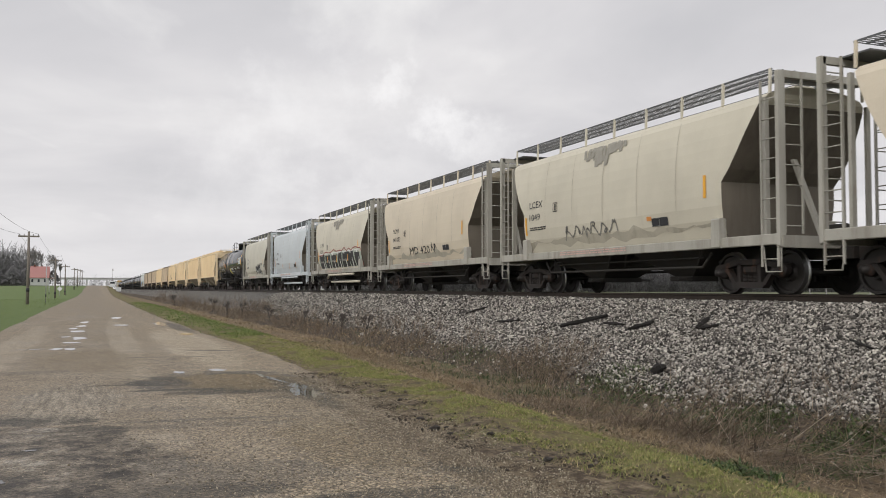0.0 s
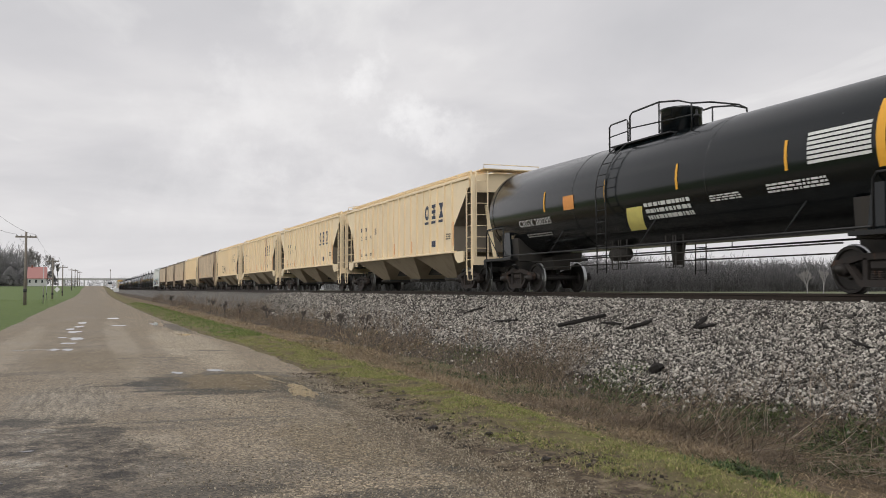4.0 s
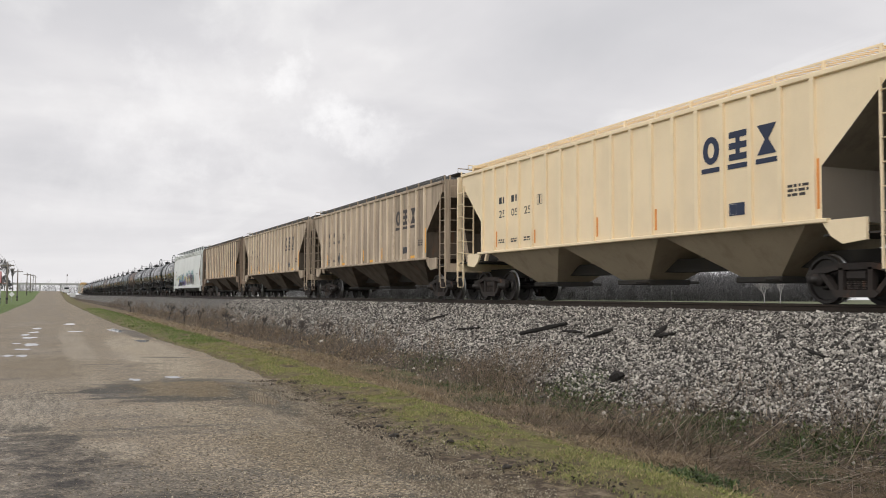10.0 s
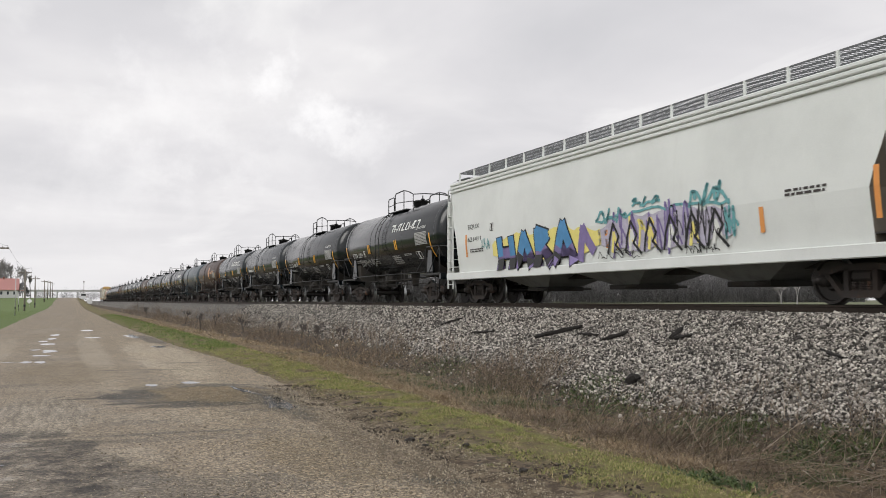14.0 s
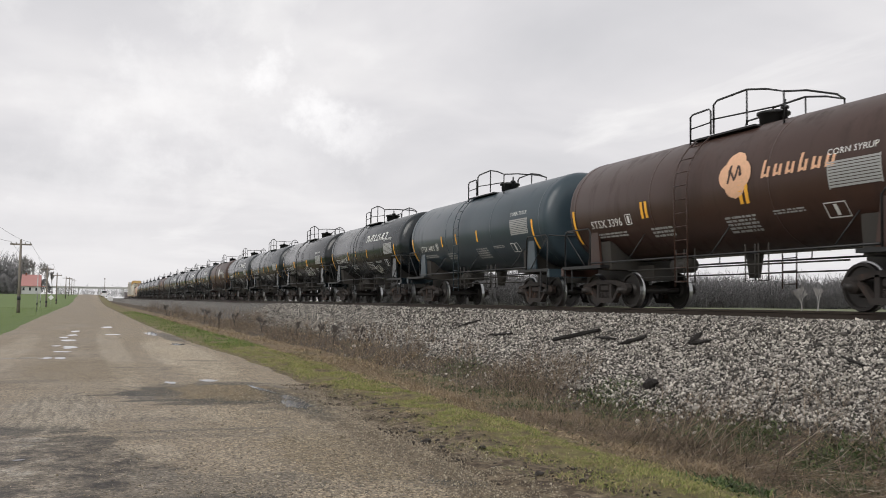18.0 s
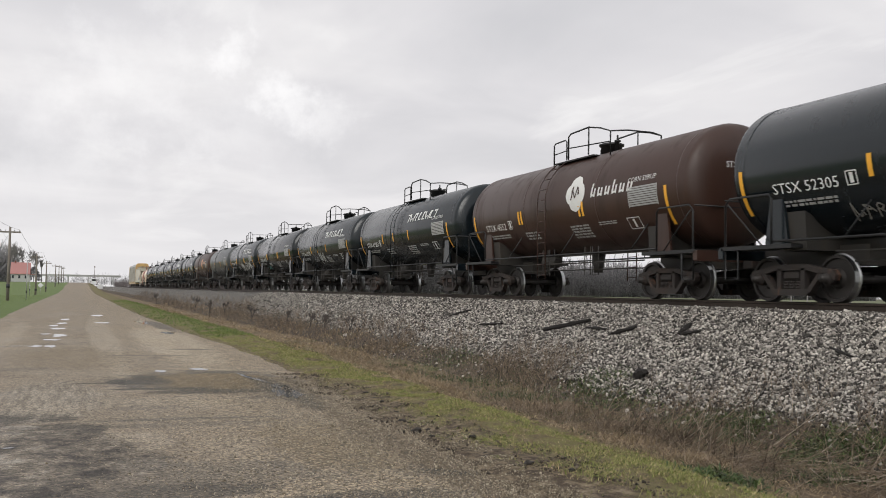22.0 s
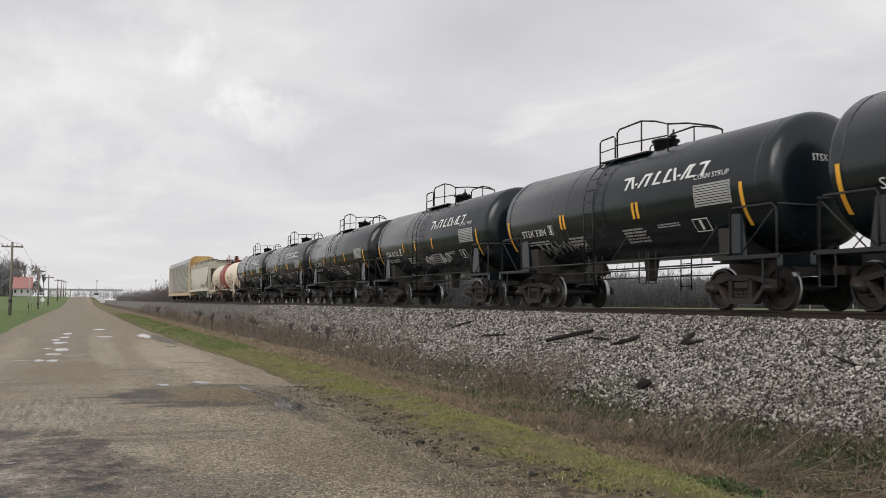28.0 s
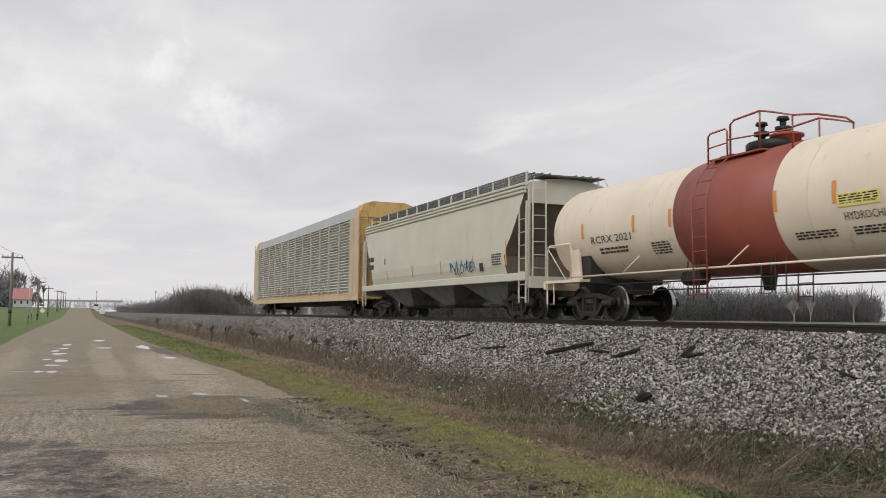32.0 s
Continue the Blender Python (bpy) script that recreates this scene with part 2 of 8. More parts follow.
def thing(name, label, category, loc=(0, 0, 0), rz=0.0, group="", kind=""):
    ob = new(name)
    ob.location = loc
    ob.rotation_euler = (0, 0, radians(rz))
    return tagged(ob, label, category, group, kind)


def solid(name, shape, mat, label, category, group="", kind="", loc=(0, 0, 0)):
    ob = new(name, shape if isinstance(shape, bpy.types.Mesh) else shape.mesh(name, mat))
    ob.location = loc
    return tagged(ob, label, category, group, kind)

# ---------------------------------------------------------------- land
TRACK_X, RAIL_Z = 13.95, 1.51


def position_mask(n, l, axis, lo, hi, wobble=0.6, scale=0.7, drift=None):
    """1 beyond hi, 0 below lo along an axis, with a ragged edge; drift: from y, to y, by how much the edge steps back on the way."""
    co = n.new("ShaderNodeTexCoord")
    sp = n.new("ShaderNodeSeparateXYZ")
    l.new(co.outputs["Object"], sp.inputs[0])
    w = noise_at(n, l, scale, (1, 1, 1), 6, 0.7, seed=lo)
    off = n.new("ShaderNodeMath")
    off.operation = "MULTIPLY_ADD"
    off.inputs[1].default_value, off.inputs[2].default_value = 2 * wobble, -wobble
    l.new(w, off.inputs[0])
    add = n.new("ShaderNodeMath")
    l.new(sp.outputs[axis], add.inputs[0])
    l.new(off.outputs[0], add.inputs[1])
    if drift:
        step = n.new("ShaderNodeMapRange")
        step.inputs[1].default_value, step.inputs[2].default_value = drift[0], drift[1]
        step.inputs[3].default_value, step.inputs[4].default_value = 0.0, drift[2]
        l.new(sp.outputs[1], step.inputs[0])
        both = n.new("ShaderNodeMath")
        l.new(add.outputs[0], both.inputs[0])
        l.new(step.outputs[0], both.inputs[1])
        add = both
    r = n.new("ShaderNodeMapRange")
    r.inputs[1].default_value, r.inputs[2].default_value = lo, hi
    l.new(add.outputs[0], r.inputs[0])
    return r.outputs[0]


def ground_material():
    m, n, l, b = nodes_of("turf_and_soil")
    big = noise_at(n, l, 0.35, (1, 1, 1), 6, 0.65)
    mid = noise_at(n, l, 2.2, (1, 1, 1), 6, 0.7, seed=4)
    fine = noise_at(n, l, 26, (1, 1, 1), 5, 0.75, seed=9)
    grit = noise_at(n, l, 75, (1, 1, 1), 3, 0.8, seed=2)
    lawn = ramp(n, l, mid, (0.3, (0.085, 0.125, 0.034)), (0.55, (0.125, 0.175, 0.05)), (0.8, (0.19, 0.215, 0.085)))
    tuft = noise_at(n, l, 4.2, (1, 0.7, 1), 9, 0.78, seed=14)
    verge = ramp(n, l, tuft, (0.38, (0.06, 0.043, 0.024)), (0.46, (0.145, 0.108, 0.055)), (0.54, (0.165, 0.15, 0.05)), (0.63, (0.22, 0.20, 0.075)), (0.74, (0.37, 0.29, 0.15)))
    litter = ramp(n, l, tuft, (0.36, (0.047, 0.033, 0.021)), (0.47, (0.147, 0.104, 0.064)), (0.56, (0.236, 0.171, 0.101)), (0.68, (0.389, 0.295, 0.177)))
    green = ramp(n, l, noise_at(n, l, 0.9, (1, 0.6, 1), 7, 0.7, seed=23), (0.54, (0, 0, 0)), (0.66, (0.885, 0.885, 0.885)))
    litter = mix(n, l, green, litter, (0.100, 0.124, 0.042))
    mud = ramp(n, l, noise_at(n, l, 5.5, (1, 0.8, 1), 9, 0.8, seed=33), (0.36, (0.031, 0.021, 0.013)), (0.48, (0.100, 0.071, 0.045)), (0.56, (0.218, 0.168, 0.109)), (0.68, (0.366, 0.301, 0.206)))
    mud = mix(n, l, 0.45, mud, mix(n, l, grit, (0.059, 0.059, 0.059), (0.900, 0.900, 0.900)), "OVERLAY")
    far = ramp(n, l, big, (0.3, (0.09, 0.11, 0.05)), (0.7, (0.17, 0.17, 0.10)))
    c = mix(n, l, position_mask(n, l, 0, -3.0, 3.0, 0.1), lawn, mud)
    c = mix(n, l, position_mask(n, l, 0, 4.2, 4.7, 1.0, 2.4, (14, 45, 1.0)), c, verge)
    c = mix(n, l, position_mask(n, l, 0, 5.25, 5.5, 0.5, 1.6, (14, 60, -0.9)), c, litter)
    c = mix(n, l, position_mask(n, l, 0, 19.0, 22.0, 1.0), c, far)
    c = mix(n, l, 0.5, c, mix(n, l, fine, (0.12, 0.12, 0.12), (0.88, 0.88, 0.88)), "OVERLAY")
    l.new(c, b.inputs["Base Color"])
    b.inputs["Roughness"].default_value = 0.95
    relief(n, l, b, mix(n, l, 0.4, fine, tuft), 0.9, 0.06)
    return m


def sheet(name, xs, ys, height, mat):
    """A grid of ground over xs and ys with height(x, y)."""
    vs = [(x, y, height(x, y)) for y in ys for x in xs]
    w = len(xs)
    fs = [(j * w + i, j * w + i + 1, (j + 1) * w + i + 1, (j + 1) * w + i) for j in range(len(ys) - 1) for i in range(w - 1)]
    me = bpy.data.meshes.new(name)
    me.from_pydata(vs, [], fs)
    me.materials.append(mat)
    me.polygons.foreach_set("use_smooth", np.ones(len(fs), dtype=bool))
    me.update()
    return me


def between(x, table):
    return float(np.interp(x, [p[0] for p in table], [p[1] for p in table]))


EDGE = [(-100, 3.2), (5, 3.3), (7, 3.46), (9.5, 3.67), (12.7, 3.83), (16, 4.0), (22, 4.15), (28, 4.05), (33, 3.8), (43, 3.68), (59, 3.4), (117, 3.35), (700, 3.4)]
LEFT_EDGE = [(-100, -3.1), (30, -3.3), (60, -3.6), (150, -4.0), (700, -4.0)]


def road_edge(y, side):
    if side < 0:
        return between(y, LEFT_EDGE) + 0.2 * noise.noise((y * 0.12, side * 9.0, 0.5)) + 0.1 * noise.noise((y * 0.9, side * 5.0, 2.0))
    return between(y, EDGE) + 0.08 * noise.noise((y * 0.4, 9.0, 0.5)) + 0.07 * noise.noise((y * 1.3, 5.0, 2.0))


GROUND = [(-4200, 0.0), (-60, 0.0), (-9, 0.02), (-5, 0.05), (-4.3, 0.02), (-3.9, -0.05), (-3.1, -0.12), (3.0, -0.12), (3.25, -0.06),
          (3.5, -0.03), (3.9, 0.0), (4.8, 0.02), (5.4, -0.06), (6.4, -0.26), (7.8, -0.3), (8.6, -0.2), (9.5, -0.3), (18.5, -0.3), (20, 0.2), (26, 0.45), (60, 0.5), (4200, 0.5)]
YS = [-400, -100, -30] + [i * 0.5 for i in range(-10, 90)] + [45 + 2 * i for i in range(40)] + [130, 150, 180, 220, 280, 360, 500, 800, 1400, 2400, 4200]
XS = [-4200, -1500, -500, -200, -80, -40, -24, -16] + [-12 + 0.5 * i for i in range(29)] + [2.5 + 0.15 * i for i in range(24)] + [6.2 + 0.4 * i for i in range(60)] + [32, 42, 60, 120, 300, 900, 2000, 4200]


def rise(x, y):
    """The land climbs a little far down the road, on the road's side of the track."""
    u = min(1.0, max(0.0, (y - 170) / 280))
    w = min(1.0, max(0.0, (8.0 - x) / 3.0))
    return 3.2 * u * u * (3 - 2 * u) * w


def ground_height(x, y):
    k = min(1.0, max(0.0, (x - 1.0) / 2.0)) * min(1.0, max(0.0, (7.0 - x) / 2.5))
    z = between(x - k * (road_edge(y, 1) - 3.3), GROUND)
    if abs(x) < 40 and y < 150:
        z += 0.05 * noise.noise((x * 0.9, y * 0.5, 3.0)) + 0.03 * noise.noise((x * 2.3, y * 2.0, 8.0))
    if 3.4 < x < 5.6 and y < 40:
        z += 0.022 * noise.noise((x * 5.0, y * 4.0, 1.0)) + 0.012 * noise.noise((x * 11.0, y * 9.0, 6.0))
    return z + rise(x, y)


tagged(new("ground", sheet("ground", XS, YS, ground_height, ground_material())), "flat farmland of spring turf, straw and bare soil", "ground", kind="structure")


def stain(n, l, x, y, rx, ry, soft=0.28, rag=0.9):
    """A ragged oval on the ground: 1 inside, 0 outside."""
    co = n.new("ShaderNodeTexCoord")
    mp = n.new("ShaderNodeMapping")
    mp.vector_type = "TEXTURE"
    mp.inputs["Location"].default_value = (x, y, 0)
    mp.inputs["Scale"].default_value = (rx, ry, 1000)
    l.new(co.outputs["Object"], mp.inputs[0])
    ln = n.new("ShaderNodeVectorMath")
    ln.operation = "LENGTH"
    l.new(mp.outputs[0], ln.inputs[0])
    w = noise_at(n, l, 2.6, (1, 1, 1), 8, 0.72, seed=x + y)
    k = n.new("ShaderNodeMath")
    k.operation = "MULTIPLY_ADD"
    k.inputs[1].default_value = rag * 2
    l.new(w, k.inputs[0])
    l.new(ln.outputs["Value"], k.inputs[2])
    m = n.new("ShaderNodeMapRange")
    m.inputs[1].default_value, m.inputs[2].default_value = 1 + rag - soft / 2, 1 + rag + soft / 2
    m.inputs[3].default_value, m.inputs[4].default_value = 1.0, 0.0
    l.new(k.outputs[0], m.inputs[0])
    return m.outputs[0]


def road_material():
    m, n, l, b = nodes_of("worn_chip_seal")
    big = noise_at(n, l, 0.45, (1.0, 0.35, 1), 6, 0.62)
    mid = noise_at(n, l, 1.3, (1, 0.6, 1), 10, 0.8, seed=5)
    fine = noise_at(n, l, 55, (1, 1, 1), 4, 0.85, seed=2)
    v = n.new("ShaderNodeTexVoronoi")
    v.inputs["Scale"].default_value = 46
    co = n.new("ShaderNodeTexCoord")
    l.new(co.outputs["Object"], v.inputs["Vector"])
    sep = n.new("ShaderNodeSeparateXYZ")
    l.new(v.outputs["Color"], sep.inputs[0])
    base = ramp(n, l, big, (0.3, (0.204, 0.164, 0.116)), (0.5, (0.267, 0.220, 0.165)), (0.72, (0.330, 0.279, 0.215)))
    worn = ramp(n, l, mid, (0.34, (0.116, 0.102, 0.087)), (0.44, (0.243, 0.205, 0.161)), (0.8, (0.351, 0.307, 0.249)))
    c = mix(n, l, 0.7, base, worn)
    damp = (0.118, 0.108, 0.096)
    soaked = (0.069, 0.063, 0.056)
    soil = (0.134, 0.103, 0.073)
    pale = (0.381, 0.358, 0.330)
    loose = (0.179, 0.140, 0.087)
    sand = (0.414, 0.364, 0.297)
    for x, y, rx, ry, col, amount in ((2.55, 27.68, 0.9, 9.0, sand, 0.6), (-2.06, 28.07, 0.5, 14.0, sand, 0.4), (0.75, 32.48, 0.4, 16.0, sand, 0.4), (-0.11, 21.11, 1.2, 3.0, loose, 0.4),
                                      (2.16, 15.62, 1.5, 1.75, damp, 0.95), (2.22, 15.72, 1.22, 1.4, loose, 1.0), (0.77, 15.53, 0.22, 0.4, soaked, 0.95), (0.25, 15.50, 0.4, 0.1, soaked, 0.7),
                                      (3.07, 13.97, 0.32, 2.2, soaked, 0.9), (1.95, 14.02, 0.9, 0.3, soaked, 0.8), (1.13, 15.89, 0.25, 0.9, soaked, 0.7), (2.69, 17.21, 0.7, 0.25, damp, 0.8), (1.21, 7.73, 0.9, 0.6, damp, 0.5), (2.43, 9.15, 0.6, 1.6, loose, 0.6), (0.40, 9.63, 0.5, 0.7, sand, 0.45), (1.53, 12.76, 1.0, 0.8, sand, 0.3), (-0.73, 9.14, 1.15, 1.5, damp, 0.8), (-0.83, 9.98, 0.9, 0.3, soaked, 0.8), (-0.52, 8.50, 0.8, 0.4, soaked, 0.7),
                                      (0.20, 7.13, 1.3, 0.35, soaked, 0.7), (-1.25, 12.01, 0.8, 0.4, damp, 0.6), (1.02, 10.66, 1.2, 0.16, damp, 0.45), (0.92, 12.25, 0.5, 0.2, damp, 0.4), (-0.42, 13.48, 0.16, 1.6, sand, 0.3),
                                      # the pale oval at (-0.62, 7.88) paints the grey sheen of damp road
                                      (-0.06, 13.04, 0.1, 1.4, sand, 0.3), (0.20, 13.24, 0.08, 1.3, sand, 0.3), (2.11, 6.58, 0.8, 0.3, soaked, 0.8), (3.18, 8.61, 0.25, 3.2, soil, 0.85), (-0.62, 7.88, 0.5, 0.4, pale, 0.8),
                                      (1.57, 21.56, 1.2, 0.12, damp, 0.7), (2.73, 23.71, 0.6, 0.2, soaked, 0.7), (-1.48, 18.43, 1.0, 0.4, damp, 0.4), (3.27, 39.33, 0.4, 5.0, soaked, 0.7)):
        c = mix(n, l, mix(n, l, amount, (0, 0, 0), stain(n, l, x, y, rx, ry)), c, col)
    for x, y, rx, ry, col, amount in ((-0.55, 11.6, 0.6, 0.45, soaked, 0.85), (-0.15, 10.4, 0.5, 0.7, soaked, 0.8), (-0.75, 10.3, 0.35, 0.5, damp, 0.9), (-0.3, 9.2, 0.6, 0.6, soaked, 0.85), (0.35, 8.4, 0.6, 0.35, damp, 0.8), (1.2, 11.15, 1.1, 0.1, damp, 0.7),
                                      (-0.75, 9.7, 0.3, 0.16, pale, 0.7), (-0.6, 10.9, 0.25, 0.2, pale, 0.6), (1.3, 14.5, 0.9, 0.14, soaked, 0.9), (0.7, 15.65, 0.2, 0.35, soaked, 0.9), (1.25, 15.6, 0.3, 0.6, soaked, 0.7), (3.0, 13.2, 0.7, 0.3, damp, 0.8), (3.2, 7.5, 0.35, 0.16, soaked, 0.9)):
        c = mix(n, l, mix(n, l, amount, (0, 0, 0), stain(n, l, x, y, rx, ry)), c, col)
    swirl = ramp(n, l, noise_at(n, l, 2.2, (4.5, 0.4, 1), 6, 0.7, seed=13), (0.42, (0.13, 0.118, 0.10)), (0.58, (0.36, 0.32, 0.27)))
    c = mix(n, l, mix(n, l, 0.6, (0, 0, 0), stain(n, l, -0.32, 13.69, 0.75, 2.2)), c, swirl)
    crazed = ramp(n, l, noise_at(n, l, 1.9, (1, 0.8, 1), 10, 0.75, seed=17), (0.42, (0.045, 0.04, 0.036)), (0.5, (0.14, 0.12, 0.10)), (0.55, (0.22, 0.19, 0.155)), (0.64, (0.34, 0.315, 0.28)))
    c = mix(n, l, mix(n, l, 0.95, (0, 0, 0), stain(n, l, -0.73, 8.72, 1.35, 2.1)), c, crazed)
    crack = n.new("ShaderNodeTexVoronoi")
    crack.feature = "DISTANCE_TO_EDGE"
    crack.inputs["Scale"].default_value = 1.7
    warp = n.new("ShaderNodeVectorMath")
    warp.operation = "MULTIPLY_ADD"
    wn2 = n.new("ShaderNodeTexNoise")
    wn2.inputs["Scale"].default_value, wn2.inputs["Detail"].default_value = 2.0, 5
    l.new(co.outputs["Object"], wn2.inputs["Vector"])
    l.new(wn2.outputs["Color"], warp.inputs[0])
    warp.inputs[1].default_value = (0.5, 0.5, 0.5)
    l.new(co.outputs["Object"], warp.inputs[2])
    l.new(warp.outputs[0], crack.inputs["Vector"])
    line = ramp(n, l, crack.outputs["Distance"], (0.0, (1, 1, 1)), (0.02, (0, 0, 0)))
    gate = ramp(n, l, noise_at(n, l, 0.6, (1, 1, 1), 3, 0.6, seed=31), (0.5, (0, 0, 0)), (0.6, (0.8, 0.8, 0.8)))
    c = mix(n, l, mix(n, l, 1.0, line, gate, "MULTIPLY"), c, (0.07, 0.062, 0.054))
    chips = ramp(n, l, sep.outputs[0], (0.0, (0.4, 0.38, 0.35)), (0.3, (0.78, 0.76, 0.72)), (0.7, (1.03, 1.0, 0.95)), (1.0, (1.55, 1.46, 1.3)))
    rough_chips = ramp(n, l, sep.outputs[0], (0.0, (0.16, 0.145, 0.13)), (0.3, (0.62, 0.6, 0.56)), (0.7, (1.12, 1.08, 1.0)), (1.0, (2.3, 2.15, 1.85)))
    chips = mix(n, l, position_mask(n, l, 0, 0.6, 1.9, 0.9, 0.8), chips, rough_chips)
    c = mix(n, l, 0.95, c, chips, "MULTIPLY")
    c = mix(n, l, 0.45, c, mix(n, l, fine, (0.05, 0.05, 0.05), (0.95, 0.95, 0.95)), "OVERLAY")
    l.new(c, b.inputs["Base Color"])
    l.new(ramp(n, l, big, (0.3, (0.6,) * 3), (0.6, (0.92,) * 3)), b.inputs["Roughness"])
    relief(n, l, b, mix(n, l, 0.5, v.outputs["Distance"], mid), 0.6, 0.02)
    return m


ROAD = road_material()


def road():
    ys = [-60, -20] + [i * 0.4 for i in range(-10, 150)] + [60 + 4 * i for i in range(60)] + [320, 400, 500, 640]
    vs, fs, k = [], [], 13
    for y in ys:
        a, b = road_edge(y, -1), road_edge(y, 1)
        for i in range(k):
            u = i / (k - 1)
            x = a + (b - a) * u
            z = 0.03 - 0.05 * (2 * u - 1) ** 2 + 0.003 * noise.noise((x * 0.8, y * 0.5, 1.0))
            if i in (0, k - 1):
                z = -0.06
            vs.append((x, y, z + rise(x, y)))
    fs = [(j * k + i, j * k + i + 1, (j + 1) * k + i + 1, (j + 1) * k + i) for j in range(len(ys) - 1) for i in range(k - 1)]
    me = bpy.data.meshes.new("road")
    me.from_pydata(vs, [], fs)
    me.materials.append(ROAD)
    me.polygons.foreach_set("use_smooth", np.ones(len(fs), dtype=bool))
    me.update()
    return tagged(new("road", me), "worn tan chip-seal country road with patches", "road", kind="structure")


road()


def ballast_material():
    m, n, l, b = nodes_of("limestone_ballast")
    v = n.new("ShaderNodeTexVoronoi")
    v.inputs["Scale"].default_value = 17
    v.inputs["Randomness"].default_value = 1.0
    co = n.new("ShaderNodeTexCoord")
    l.new(co.outputs["Object"], v.inputs["Vector"])
    big = noise_at(n, l, 0.5, (1, 1, 1), 5, 0.6)
    sep = n.new("ShaderNodeSeparateXYZ")
    l.new(v.outputs["Color"], sep.inputs[0])
    c = ramp(n, l, sep.outputs[0], (0.1, (0.05, 0.046, 0.042)), (0.45, (0.15, 0.14, 0.128)), (0.9, (0.38, 0.36, 0.33)))
    # shade in the crevices between stones, multiplied into the colour
    gap_shade = ramp(n, l, v.outputs["Distance"], (0.35, (1, 1, 1)), (0.75, (0.25, 0.24, 0.23)))
    c = mix(n, l, 0.8, c, gap_shade, "MULTIPLY")
    c = mix(n, l, ramp(n, l, big, (0.5, (0, 0, 0)), (0.75, (0.4, 0.4, 0.4))), c, (0.16, 0.12, 0.09))
    loam = ramp(n, l, noise_at(n, l, 6, (1, 1, 1), 8, 0.75, seed=3), (0.35, (0.03, 0.022, 0.016)), (0.52, (0.09, 0.066, 0.045)), (0.7, (0.2, 0.15, 0.10)))
    c = mix(n, l, position_mask(n, l, 0, 8.75, 9.0, 0.5, 1.1, (16, 40, -0.35)), loam, c)
    l.new(c, b.inputs["Base Color"])
    b.inputs["Roughness"].default_value = 0.9
    u = n.new("ShaderNodeBump")
    u.invert = True
    u.inputs["Strength"].default_value, u.inputs["Distance"].default_value = 1.0, 0.05
    l.new(v.outputs["Distance"], u.inputs["Height"])
    l.new(u.outputs[0], b.inputs["Normal"])
    return m


BANK = [(7.7, -0.45), (8.3, -0.18), (9.0, 0.12), (10.4, 0.72), (11.55, 1.24), (11.95, 1.32), (16.0, 1.32), (16.4, 1.2), (19.6, 0.1), (20.2, -0.2)]
BALLAST = ballast_material()


def bank_height(x, y):
    return between(x, BANK) + 0.05 * noise.noise((x * 0.7, y * 0.35, 5.0)) * (1 if x < 11.8 else 0.3)


tagged(new("embankment", sheet("embankment", [7.7 + 0.25 * i for i in range(18)] + [12.4, 13, 14, 15, 16, 16.4, 18, 19.6, 20.2],
                                [-200, -60] + [i * 0.5 for i in range(-20, 140)] + [70 + 5 * i for i in range(50)] + [340, 500, 900, 1600], bank_height, BALLAST)),
       "grey crushed limestone railway embankment", "embankment", kind="structure")

STEEL = plain("rusty_rail_steel", (0.05, 0.038, 0.03), 0.6, 0.6, 0.3)
for side in (-1, 1):
    r = [(-0.07, 0), (0.07, 0), (0.07, 0.015), (0.012, 0.04), (0.012, 0.13), (0.036, 0.14), (0.036, 0.172), (0.03, 0.178), (-0.03, 0.178), (-0.036, 0.172), (-0.036, 0.14), (-0.012, 0.13), (-0.012, 0.04), (-0.07, 0.015)]
    solid("rail", Shape().extrude(r, -200, 1500), STEEL, "worn steel rail on the ballast", "rail", "the two rails of the track", loc=(TRACK_X + side * 0.75, 0, RAIL_Z - 0.178))

# ---------------------------------------------------------------- railway cars
# In a car: y runs along the train (its leading end is at -y), -x faces the road, z = 0 is the top of the rails.
def wheel_shape():
    s = Shape()
    s.lathe([(-1.2, 0.075), (-0.95, 0.08), (0.95, 0.08), (1.2, 0.075)], 10, "x")
    for d in (-1, 1):
        rim = [(0.68, 0.485), (0.705, 0.485), (0.72, 0.457), (0.815, 0.445), (0.815, 0.39), (0.77, 0.37), (0.765, 0.2), (0.83, 0.16), (0.83, 0.09),
               (0.66, 0.09), (0.66, 0.16), (0.70, 0.2), (0.70, 0.37), (0.68, 0.4), (0.68, 0.485)]
        s.lathe([(d * t, r) for t, r in rim], 28, "x", smooth=False, caps=False)
    return s


WHEELSET = wheel_shape().mesh("wheelset", [WHEEL, TREAD])
for poly in WHEELSET.polygons:
    r = math.hypot(poly.center.y, poly.center.z)
    if 0.395 < r and abs(poly.center.x) > 0.69:
        poly.material_index = 1 if r > 0.44 else 0


